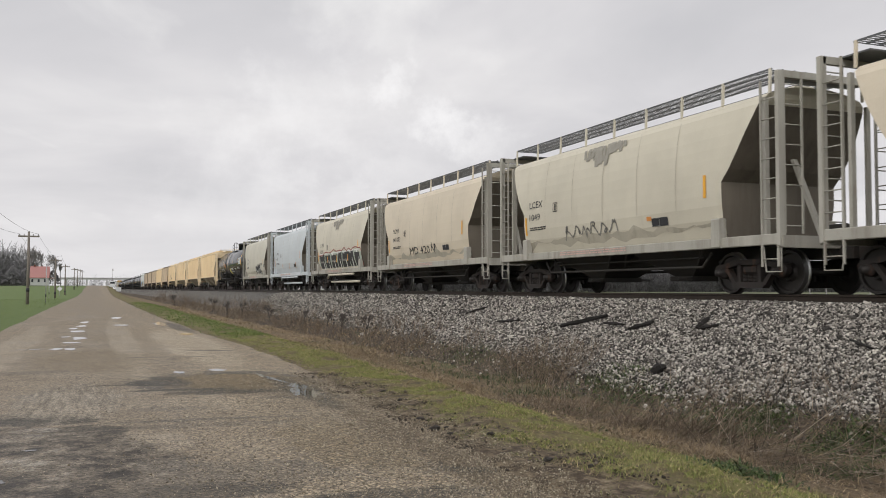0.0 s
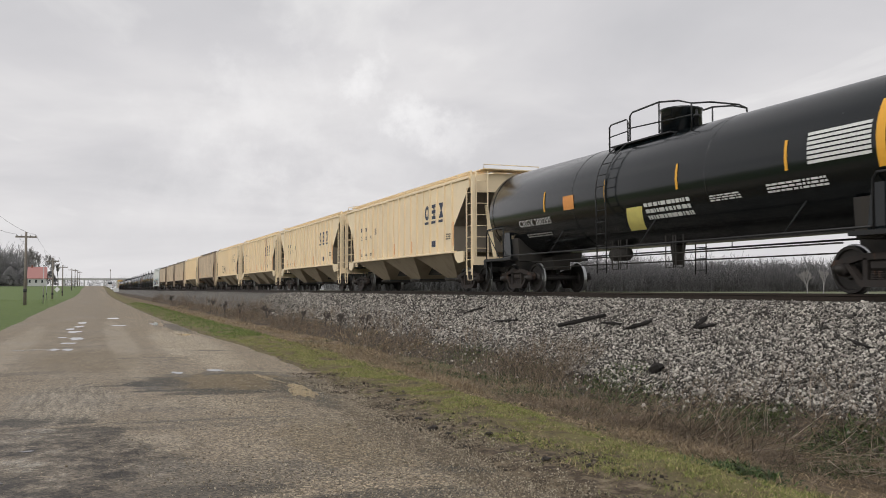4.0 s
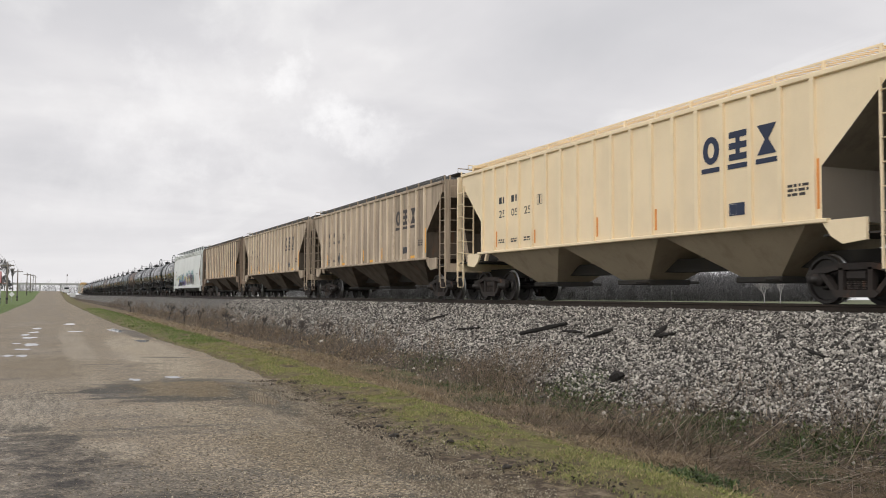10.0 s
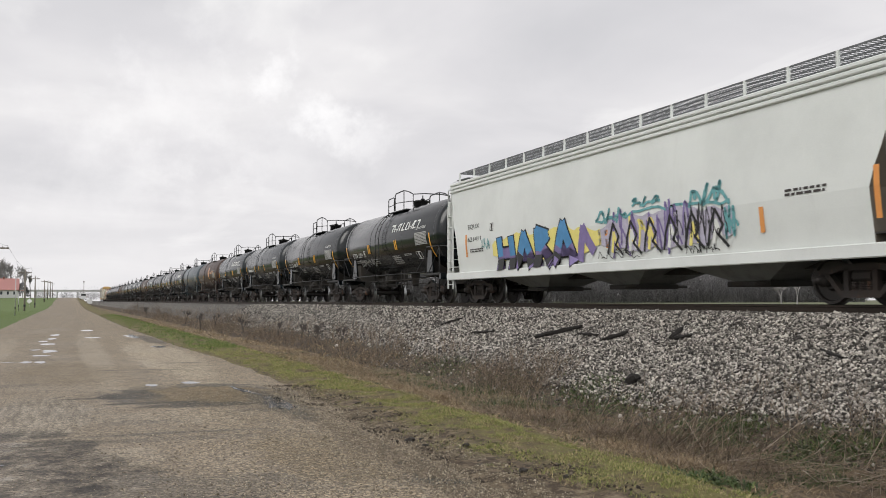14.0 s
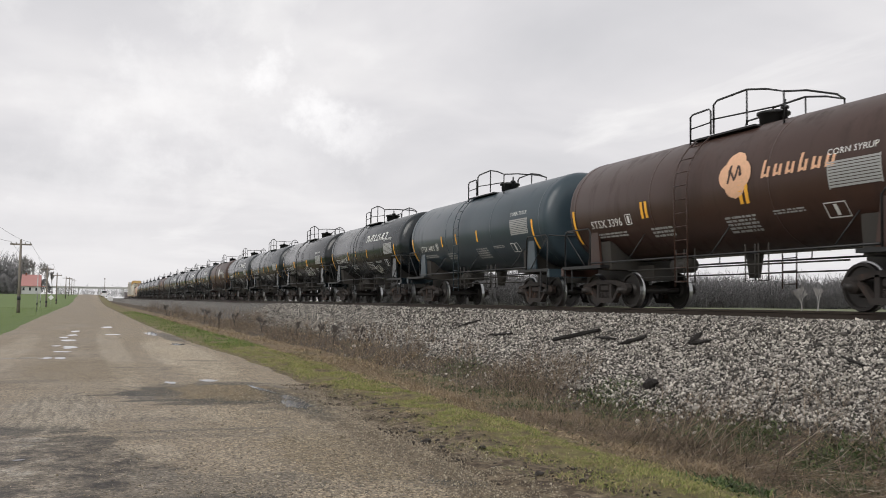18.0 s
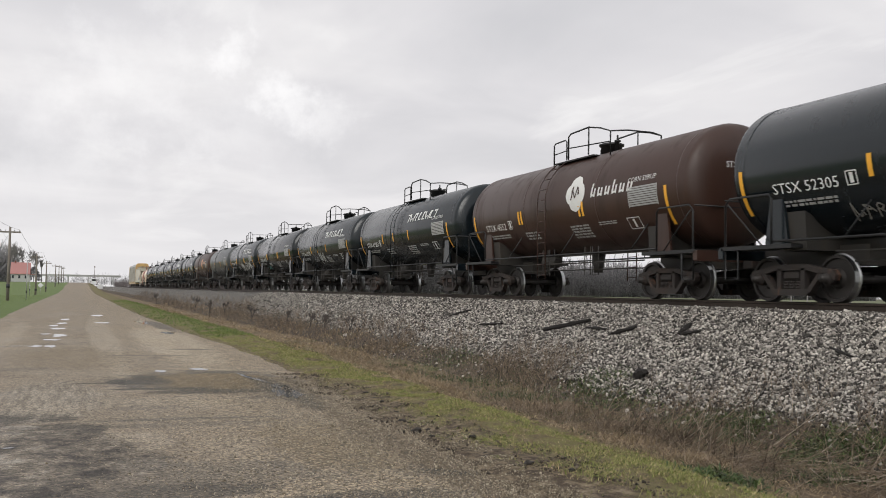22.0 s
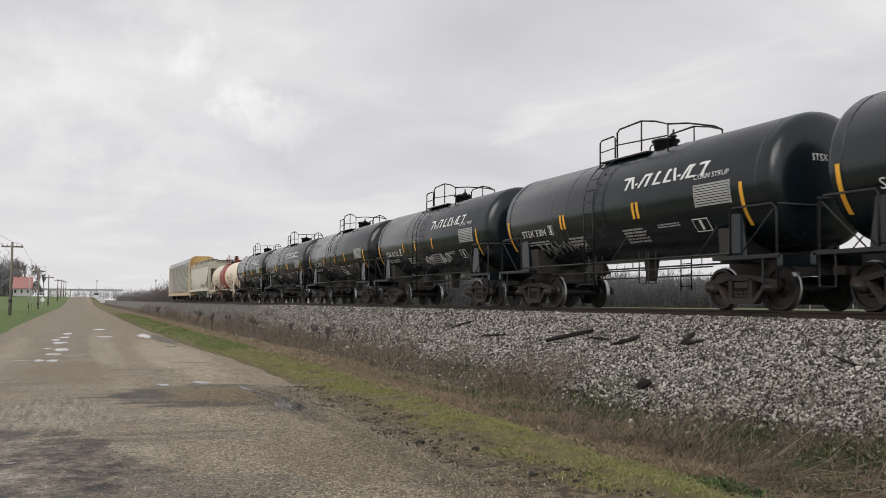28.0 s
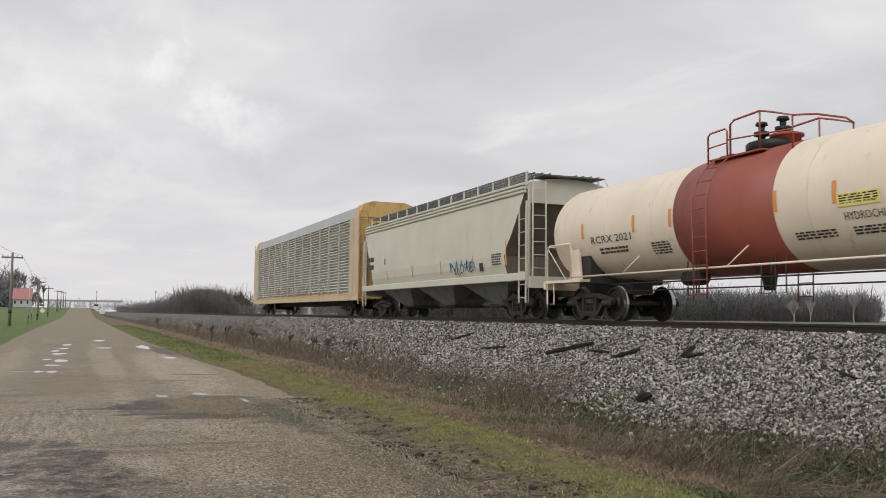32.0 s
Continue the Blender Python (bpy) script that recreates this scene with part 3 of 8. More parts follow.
def side_frame_shape():
    """Cast truck side frame: an arched bar over two axle boxes, with windows beside the springs."""
    s = Shape()
    x0, x1 = -0.07, 0.07
    top = [(-1.12, 0.52), (-1.05, 0.62), (-0.75, 0.66), (-0.35, 0.74), (0.35, 0.74), (0.75, 0.66), (1.05, 0.62), (1.12, 0.52), (1.08, 0.42), (0.95, 0.55), (0.72, 0.55),
           (0.42, 0.62), (-0.42, 0.62), (-0.72, 0.55), (-0.95, 0.55), (-1.08, 0.42)]
    s.extrude(top, x0, x1, "x")
    for d in (-1, 1):
        s.extrude([(d * 0.70, 0.57), (d * 0.82, 0.57), (d * 0.46, 0.16), (d * 0.34, 0.16)], x0, x1, "x")
        s.box(x0, x1, d * 0.26, d * 0.36, 0.2, 0.66)
    s.extrude([(-0.5, 0.2), (-0.42, 0.13), (0.42, 0.13), (0.5, 0.2), (0.4, 0.26), (-0.4, 0.26)], x0 - 0.02, x1 + 0.02, "x")
    return s


SIDE_FRAME = side_frame_shape().mesh("side_frame", TRUCK)
BOLSTER = Shape().box(-1.05, 1.05, -0.2, 0.2, 0.42, 0.62, 0.05).lathe([(0.62, 0.25), (0.76, 0.22)], 14, "z").mesh("truck", TRUCK)
sp = Shape()
for yy in (-0.16, 0, 0.16):
    prof = []
    for k in range(6):
        prof += [(0.26 + k * 0.03, 0.06), (0.275 + k * 0.03, 0.075)]
    sp.lathe(prof, 8, "z", (0, yy, 0), False)
SPRINGS = sp.mesh("spring_nest", TRUCK)
BEARING = Shape().lathe([(-0.16, 0.13), (0.0, 0.13), (0.03, 0.09), (0.06, 0.09)], 12, "x").mesh("bearing_cap", TRUCK)
WHEELS = []          # (wheelset, which axle of its truck)


def add_truck(car, y, name="truck"):
    t = part(name, BOLSTER, None, car, "rusty cast truck bolster", (0, y, 0))
    for d in (-1, 1):
        part("side_frame", SIDE_FRAME, None, t, loc=(d * 1.0, 0, 0))
        part("spring_nest", SPRINGS, None, t, loc=(d * 1.0, 0, 0))
        for a in (-1, 1):
            part("bearing_cap", BEARING, None, t, loc=(d * 1.05, a * 0.89, 0.457), rz=0 if d > 0 else 180)
    for a in (-1, 1):
        part("wheelset", WHEELSET, None, t, "wheelset with polished treads", (0, a * 0.89, 0.457))
    return t


def coupler(car, end):
    s = Shape().box(-0.1, 0.1, 0, 0.75, -0.1, 0.1, 0.03).extrude([(-0.17, 0.6), (0.17, 0.6), (0.2, 0.95), (0.05, 1.0), (-0.16, 0.9)], -0.14, 0.14, "z")
    return part("coupler", s, TRUCK, car, loc=(0, end - math.copysign(0.97, end), 0.86), rz=0 if end > 0 else 180)


def ladder(name, car, mat, pts, w, z0, z1, step=0.4, along="y", r=0.014):
    """An upright ladder: two stiles and rungs; pts is the middle of its foot."""
    s = Shape()
    x, y = pts
    for d in (-0.5, 0.5):
        q = (x, y + d * w) if along == "y" else (x + d * w, y)
        s.box(q[0] - 0.02, q[0] + 0.02, q[1] - 0.02, q[1] + 0.02, z0, z1)
    z = z0 + 0.15
    while z < z1:
        a, b = ((x, y - w / 2, z), (x, y + w / 2, z)) if along == "y" else ((x - w / 2, y, z), (x + w / 2, y, z))
        s.tube([a, b], r, 5)
        z += step
    return part(name, s, mat, car)


def hull(rows, car, mat, slope=GRIME_SHADE, steep=4.0):
    """A closed body of level rows (z, half width, half length); its hanging end sheets are parts of their own, with
    grime and shade in their colour.
    """
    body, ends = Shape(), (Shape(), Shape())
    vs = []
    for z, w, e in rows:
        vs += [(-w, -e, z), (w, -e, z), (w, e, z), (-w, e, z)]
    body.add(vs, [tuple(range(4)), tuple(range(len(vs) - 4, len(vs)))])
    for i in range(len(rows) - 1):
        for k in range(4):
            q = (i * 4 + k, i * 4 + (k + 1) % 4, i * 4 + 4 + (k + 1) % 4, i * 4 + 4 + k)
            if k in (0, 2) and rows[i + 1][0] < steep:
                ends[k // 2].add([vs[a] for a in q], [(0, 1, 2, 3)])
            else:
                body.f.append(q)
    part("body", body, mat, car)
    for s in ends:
        part("slope_sheet", s, slope, car, "sloping end sheet darkened with grime and painted shade")


def hopper_chute(car, y, half, z_top, z_bot, w_top, mat, name="hopper_chute", gate=0.35):
    """A bay under the body: a funnel down to its outlet gate."""
    s = Shape()
    a = [(-w_top, y - half, z_top), (w_top, y - half, z_top), (w_top, y + half, z_top), (-w_top, y + half, z_top)]
    b = [(-0.55, y - gate, z_bot), (0.55, y - gate, z_bot), (0.55, y + gate, z_bot), (-0.55, y + gate, z_bot)]
    s.add(a + b, [(0, 1, 2, 3), (4, 5, 6, 7), (0, 1, 5, 4), (1, 2, 6, 5), (2, 3, 7, 6), (3, 0, 4, 7)])
    ch = part(name, s, mat, car)
    g = Shape().box(-0.62, 0.62, y - gate - 0.1, y + gate + 0.1, z_bot - 0.12, z_bot, 0.02).tube([(-0.95, y - gate, z_bot - 0.06), (0.95, y - gate, z_bot - 0.06)], 0.04)
    part("outlet_gate", g, UNDER, ch)
    return ch


def roof_walk(car, length, z, z_foot, x, mat_grate, mat_post, pitch=1.35, x_foot=None, wide=0.3):
    """A grating on short posts along the roof, on both sides."""
    for d in (-1, 1):
        s = Shape()
        half = length / 2
        bars = int(length / 0.1)
        for k in range(bars):
            y = -half + (k + 0.5) * length / bars
            s.box(d * x - wide, d * x + wide, y - 0.02, y + 0.02, z - 0.03, z - 0.022)
        for e in (-wide, -wide / 3, wide / 3, wide):
            s.box(d * x + e - 0.008, d * x + e + 0.008, -half, half, z - 0.024, z + 0.012)
        w = part("roof_walk", s, mat_grate, car, "galvanised roof walk grating")
        n = int(length / pitch)
        xf = d * (x + wide if x_foot is None else x_foot)
        for k in range(n + 1):
            y = -half + 0.05 + k * (length - 0.1) / n
            part("walk_post", Shape().add([(xf - 0.02, y - 0.03, z_foot), (xf + 0.02, y - 0.03, z_foot), (xf + 0.02, y + 0.03, z_foot), (xf - 0.02, y + 0.03, z_foot),
                                           (d * (x + wide) - 0.02, y - 0.03, z + 0.01), (d * (x + wide) + 0.02, y - 0.03, z + 0.01), (d * (x + wide) + 0.02, y + 0.03, z + 0.01), (d * (x + wide) - 0.02, y + 0.03, z + 0.01)],
                                          [(0, 1, 2, 3), (4, 5, 6, 7), (0, 1, 5, 4), (1, 2, 6, 5), (2, 3, 7, 6), (3, 0, 4, 7)]), mat_post, w)


def curved_hopper(length=13.9):
    """A covered hopper with bowed sides and open end frames."""
    car = thing("hopper_car", "", "freight car")
    h = length / 2 - 0.55                     # corner posts
    z0 = 1.17
    rows = [(z0, 1.36, h - 1.75), (1.6, 1.5, h - 1.72)]
    for k in range(9):
        a = k / 8
        z = 1.9 + a * 2.0
        w = 1.56 - 0.16 * (abs(a - 0.25) / 0.75) ** 2.2
        e = h - 1.7 + 1.0 * max(0, (a - 0.25) / 0.75) ** 0.8
        rows.append((z, w, e))
    rows += [(4.02, 1.33, h - 0.62), (4.12, 1.2, h - 0.6), (4.24, 0.8, h - 0.6), (4.3, 0.35, h - 0.6)]
    hull(rows, car, CREAM)
    part("roof_hatch", Shape().box(-0.32, 0.32, -h + 0.9, h - 0.9, 4.26, 4.42, 0.08), CREAM, car, "long trough hatch cover")
    for d in (-1, 1):
        part("side_sill", Shape().box(d * 1.5 - 0.05, d * 1.5 + 0.05, -h + 0.05, h - 0.05, 0.98, 1.2, 0.015), CREAM, car)
        for e in (-1, 1):
            part("jacking_post", Shape().box(d * 1.52 - 0.09, d * 1.52 + 0.09, e * (h - 1.85) - 0.14, e * (h - 1.85) + 0.14, 0.98, 1.62, 0.03), CREAM, car)
    part("centre_sill", Shape().box(-0.3, 0.3, -h - 0.05, h + 0.05, 0.72, 1.02), UNDER, car)
    for e in (-1, 1):
        part("end_sill", Shape().box(-1.53, 1.53, e * h - 0.09, e * h + 0.09, 0.92, 1.16, 0.02), CREAM, car)
        # deck plates take the dark underframe colour to deepen the shade at the ends
        part("end_platform", Shape().box(-1.48, 1.48, min(e * h, e * (h - 1.7)), max(e * h, e * (h - 1.7)), 1.10, 1.14), UNDER, car)
        for d in (-1, 1):
            part("corner_post", Shape().box(d * 1.5 - 0.07, d * 1.5 + 0.07, e * h - 0.05, e * h + 0.05, 0.95, 4.42, 0.01), CREAM, car)
            part("end_strut", Shape().box(d * 1.36 - 0.05, d * 1.36 + 0.05, e * (h - 0.55) - 0.04, e * (h - 0.55) + 0.04, 1.1, 4.0), CREAM, car)
            ladder("side_ladder", car, CREAM, (d * 1.53, e * (h - 0.27)), 0.45, 0.55, 4.3)
            ladder("end_ladder", car, CREAM, (d * 1.2, e * (h + 0.03)), 0.45, 1.2, 4.35, along="x")
            step = Shape().tube([(d * 1.5, e * h, 0.95), (d * 1.5, e * h, 0.45), (d * 1.5, e * (h - 0.42), 0.45), (d * 1.5, e * (h - 0.5), 0.95)], 0.018)
            part("sill_step", step, CREAM, car)
        part("roof_end_beam", Shape().box(-1.5, 1.5, e * h - 0.05, e * h + 0.05, 4.28, 4.42, 0.02), CREAM, car)
        part("roof_platform", Shape().box(-1.1, 1.1, min(e * h, e * (h - 0.75)), max(e * h, e * (h - 0.75)), 4.40, 4.43), GRATE, car)
        part("end_slope_brace", Shape().extrude([(e * (h - 0.5), 1.14), (e * (h - 0.4), 1.14), (e * (h - 1.2), 2.9), (e * (h - 1.3), 2.9)], -0.05, 0.05, "x"), CREAM, car)
    part("brake_cylinder", Shape().lathe([(-h + 0.35, 0.16), (-h + 0.95, 0.16)], 12, "y", (0.55, 0, 1.32)), UNDER, car)
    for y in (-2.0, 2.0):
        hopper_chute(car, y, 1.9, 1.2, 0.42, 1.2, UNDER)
    for d in (-1, 1):
        gear = Shape().tube([(d * 1.2, -3.9, 0.9), (d * 1.2, -3.6, 0.6), (d * 1.2, 3.6, 0.6), (d * 1.2, 3.9, 0.9)], 0.035, 6).tube([(d * 1.05, -3.4, 0.82), (d * 1.05, 3.4, 0.82)], 0.025, 6)
        part("brake_pipe", gear, UNDER, car)
        for y in (-3.4, -0.4, 0.4, 3.4):
            part("pipe_hanger", Shape().tube([(d * 1.2, y, 0.6), (d * 1.3, y - 0.25, 1.0)], 0.018, 5), UNDER, car)
    roof_walk(car, 2 * h - 1.0, 4.60, 4.1, 0.77, GRATE, CREAM, 1.4, 1.24, 0.45)
    for e in (-1, 1):
        add_truck(car, e * 4.95)
        coupler(car, e * length / 2)
    return car


def ribbed_hopper(length=18.1):
    """A covered hopper with flat ribbed sides and three bays."""
    car = thing("hopper_car", "", "freight car")
    h = length / 2 - 0.5
    hull([(1.5, 1.5, h - 1.75), (2.45, 1.5, h - 1.75), (3.75, 1.5, h - 0.35), (4.12, 1.5, h - 0.3), (4.2, 1.2, h - 0.3), (4.3, 0.4, h - 0.3)], car, YELLOW_CREAM)
    n = 18
    for d in (-1, 1):
        for k in range(n):
            y = -h + 1.9 + k * (2 * h - 3.8) / (n - 1)
            part("rib", Shape().box(d * 1.53 - 0.035, d * 1.53 + 0.035, y - 0.05, y + 0.05, 1.5, 4.1, 0.012), YELLOW_CREAM, car)
        part("side_sill", Shape().box(d * 1.51 - 0.06, d * 1.51 + 0.06, -h + 1.6, h - 1.6, 1.44, 1.52, 0.015), YELLOW_CREAM, car)
        part("eave_rail", Shape().box(d * 1.51 - 0.05, d * 1.51 + 0.05, -h + 0.3, h - 0.3, 4.06, 4.16, 0.015), YELLOW_CREAM, car)
        for e in (-1, 1):
            s = Shape().extrude([(e * (h - 1.75), 1.48), (e * (h - 0.8), 1.48), (e * (h - 0.8), 1.1), (e * (h - 1.3), 1.05), (e * (h - 1.55), 1.2)], d * 1.5 - 0.03, d * 1.5 + 0.03, "x")
            part("jacking_pad", s, YELLOW_CREAM, car)
    part("roof_hatch", Shape().box(-0.32, 0.32, -h + 0.9, h - 0.9, 4.26, 4.42, 0.08), YELLOW_CREAM, car, "long trough hatch cover")
    part("centre_sill", Shape().box(-0.3, 0.3, -h - 0.05, h + 0.05, 0.72, 1.02), UNDER, car)
    for e in (-1, 1):
        part("end_sill", Shape().box(-1.5, 1.5, e * h - 0.09, e * h + 0.09, 0.95, 1.25, 0.02), YELLOW_CREAM, car)
        part("end_platform", Shape().box(-1.48, 1.48, min(e * h, e * (h - 1.75)), max(e * h, e * (h - 1.75)), 1.2, 1.235), UNDER, car)
        for d in (-1, 1):
            part("corner_post", Shape().box(d * 1.47 - 0.06, d * 1.47 + 0.06, e * h - 0.05, e * h + 0.05, 0.95, 4.1, 0.01), YELLOW_CREAM, car)
            ladder("side_ladder", car, YELLOW_CREAM, (d * 1.53, e * (h - 0.25)), 0.45, 0.6, 3.75)
            ladder("end_ladder", car, YELLOW_CREAM, (d * 1.15, e * (h + 0.03)), 0.45, 1.0, 4.3, along="x")
            part("sill_step", Shape().tube([(d * 1.5, e * h, 0.95), (d * 1.5, e * h, 0.42), (d * 1.5, e * (h - 0.42), 0.42), (d * 1.5, e * (h - 0.5), 0.95)], 0.018), YELLOW_CREAM, car)
        part("end_wall", Shape().box(-1.46, 1.46, e * (h - 0.25) - 0.03, e * (h - 0.25) + 0.03, 3.6, 4.2), YELLOW_CREAM, car)
        part("end_strut", Shape().extrude([(e * (h - 0.2), 1.2), (e * (h - 0.1), 1.2), (e * (h - 0.9), 3.2), (e * (h - 1.0), 3.2)], -0.6, -0.5, "x"), YELLOW_CREAM, car)
        part("roof_platform", Shape().box(-1.1, 1.1, min(e * (h + 0.1), e * (h - 0.75)), max(e * (h + 0.1), e * (h - 0.75)), 4.38, 4.41), GRATE, car)
        part("roof_end_rail", Shape().tube([(-1.1, e * (h + 0.08), 4.4), (-1.1, e * (h + 0.08), 4.55), (1.1, e * (h + 0.08), 4.55), (1.1, e * (h + 0.08), 4.4)], 0.018), YELLOW_CREAM, car)
    part("brake_cylinder", Shape().lathe([(-h + 0.4, 0.16), (-h + 1.0, 0.16)], 12, "y", (0.55, 0, 1.45)), UNDER, car)
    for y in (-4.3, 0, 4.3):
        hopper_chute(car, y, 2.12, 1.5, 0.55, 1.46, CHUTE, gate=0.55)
    roof_walk(car, 2 * h - 1.2, 4.39, 4.12, 0.9, GRATE, YELLOW_CREAM, 1.15, 1.28, 0.38)
    for e in (-1, 1):
        add_truck(car, e * 7.1)
        coupler(car, e * length / 2)
    return car


def smooth_hopper(length=20.0, tall=4.62, sill=1.0, cut=0.9):
    """A large covered hopper with smooth sides and a deep side sill."""
    car = thing("hopper_car", "", "freight car")
    h = length / 2 - 0.5
    rows = [(sill + 0.22, 1.46, h - cut), (1.7, 1.55, h - cut)]
    for k in range(7):
        a = k / 6
        rows.append((2.0 + a * (tall - 2.65), 1.58 - 0.1 * a ** 2, h - cut + (cut - 0.25) * max(0, (a - 0.1) / 0.9) ** 0.7))
    rows += [(tall - 0.5, 1.46, h - 0.2), (tall - 0.42, 1.3, h - 0.2), (tall - 0.3, 0.8, h - 0.2), (tall - 0.26, 0.3, h - 0.2)]
    hull(rows, car, GREY_WHITE)
    part("roof_hatch", Shape().box(-0.32, 0.32, -h + 0.9, h - 0.9, tall - 0.28, tall - 0.12, 0.08), GREY_WHITE, car, "long trough hatch cover")
    for d in (-1, 1):
        for k in range(3):
            z = tall - 0.52 - 0.12 * k
            part("eave_rail", Shape().box(d * 1.5 - 0.05, d * 1.5 + 0.05, -h + 0.25, h - 0.25, z, z + 0.09, 0.02), GREY_WHITE, car)
        part("side_sill", Shape().box(d * 1.54 - 0.05, d * 1.54 + 0.05, -h + 0.05, h - 0.05, sill, sill + 0.25, 0.02), GREY_WHITE, car)
    part("centre_sill", Shape().box(-0.3, 0.3, -h - 0.05, h + 0.05, 0.72, 1.02), UNDER, car)
    for e in (-1, 1):
        part("end_sill", Shape().box(-1.5, 1.5, e * h - 0.09, e * h + 0.09, 0.95, 1.3, 0.02), GREY_WHITE, car)
        part("end_platform", Shape().box(-1.48, 1.48, min(e * h, e * (h - 1.5)), max(e * h, e * (h - 1.5)), 1.2, 1.235), UNDER, car)
        part("end_wall", Shape().box(-1.44, 1.44, e * (h - 0.17) - 0.02, e * (h - 0.17) + 0.02, 3.55, tall - 0.42), GREY_WHITE, car)
        for d in (-1, 1):
            part("corner_post", Shape().box(d * 1.47 - 0.06, d * 1.47 + 0.06, e * (h - 0.1) - 0.05, e * (h - 0.1) + 0.05, 1.2, 3.6, 0.01), GREY_WHITE, car)
            ladder("side_ladder", car, GREY_WHITE, (d * 1.55, e * (h - 0.3)), 0.45, 0.5, 3.4)
            ladder("end_ladder", car, GREY_WHITE, (d * 1.15, e * (h + 0.03)), 0.45, 1.0, tall - 0.4, along="x")
            part("grab_rail", Shape().tube([(d * 1.5, e * h, 0.5), (d * 1.5, e * h, tall - 0.65), (d * 1.25, e * (h - 0.1), tall - 0.25)], 0.02), GREY_WHITE, car)
        part("roof_platform", Shape().box(-1.1, 1.1, min(e * (h + 0.15), e * (h - 0.75)), max(e * (h + 0.15), e * (h - 0.75)), tall - 0.24, tall - 0.21), GRATE, car)
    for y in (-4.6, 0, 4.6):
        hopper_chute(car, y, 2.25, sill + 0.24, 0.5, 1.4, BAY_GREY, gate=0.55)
    roof_walk(car, 2 * h - 1.0, tall - 0.06, tall - 0.46, 0.88, GRATE, GREY_WHITE, 1.2, 1.3, 0.41)
    for e in (-1, 1):
        add_truck(car, e * (length / 2 - 2.1))
        coupler(car, e * length / 2)
    return car


def tank_head(length, r, depth=0.4):
    """Rings of a tank with dished heads, from end to end."""
    half = length / 2
    ring = [(-half + depth * (1 - math.sin(math.acos(min(1, (q / r) ** 1.6)))), q) for q in [0.02, r * 0.25, r * 0.5, r * 0.7, r * 0.84, r * 0.93, r * 0.98, r]]
    return ring + [(-t, q) for t, q in ring[::-1]]


def railings(car, spans, z, mat):
    """The platform and its rails round the manway on top of a tank; spans: ladder box from, to, long rail from, to."""
    b0, b1, a1, a0 = spans
    p = part("top_platform", Shape().box(-0.8, -0.3, a0 + 0.9, b1, z - 0.05, z - 0.01).box(0.3, 0.8, a0 + 0.9, b1, z - 0.05, z - 0.01), mat, car)
    for d in (-1, 1):
        x = d * 0.82
        s = Shape().tube([(x, b1, z - 0.15), (x, b1, z + 0.52), (x, b1 - 0.08, z + 0.58), (x, b0 + 0.08, z + 0.6), (x, b0, z + 0.54), (x, b0, z)], 0.022)
        part("ladder_rail", s.tube([(x, b1, z + 0.25), (x, b0, z + 0.28)], 0.016), mat, p)
        m = (a0 + a1) / 2
        s = Shape().tube([(x, a1, z), (x, a1, z + 0.66), (x, a1 - 0.12, z + 0.74), (x, m, z + 0.78), (x, a0 + 0.5, z + 0.66), (x, a0, z + 0.5), (x, a0, z - 0.25)], 0.024)
        s.tube([(x, b0, z + 0.34), (x, a0, z + 0.22)], 0.018)
        s.tube([(x, m, z), (x, m, z + 0.78)], 0.02)
        part("handrail", s, mat, p)
    part("handrail", Shape().tube([(-0.82, a0, z + 0.5), (-0.4, a0 - 0.2, z + 0.52), (0.4, a0 - 0.2, z + 0.52), (0.82, a0, z + 0.5)], 0.022), mat, p)
    return p


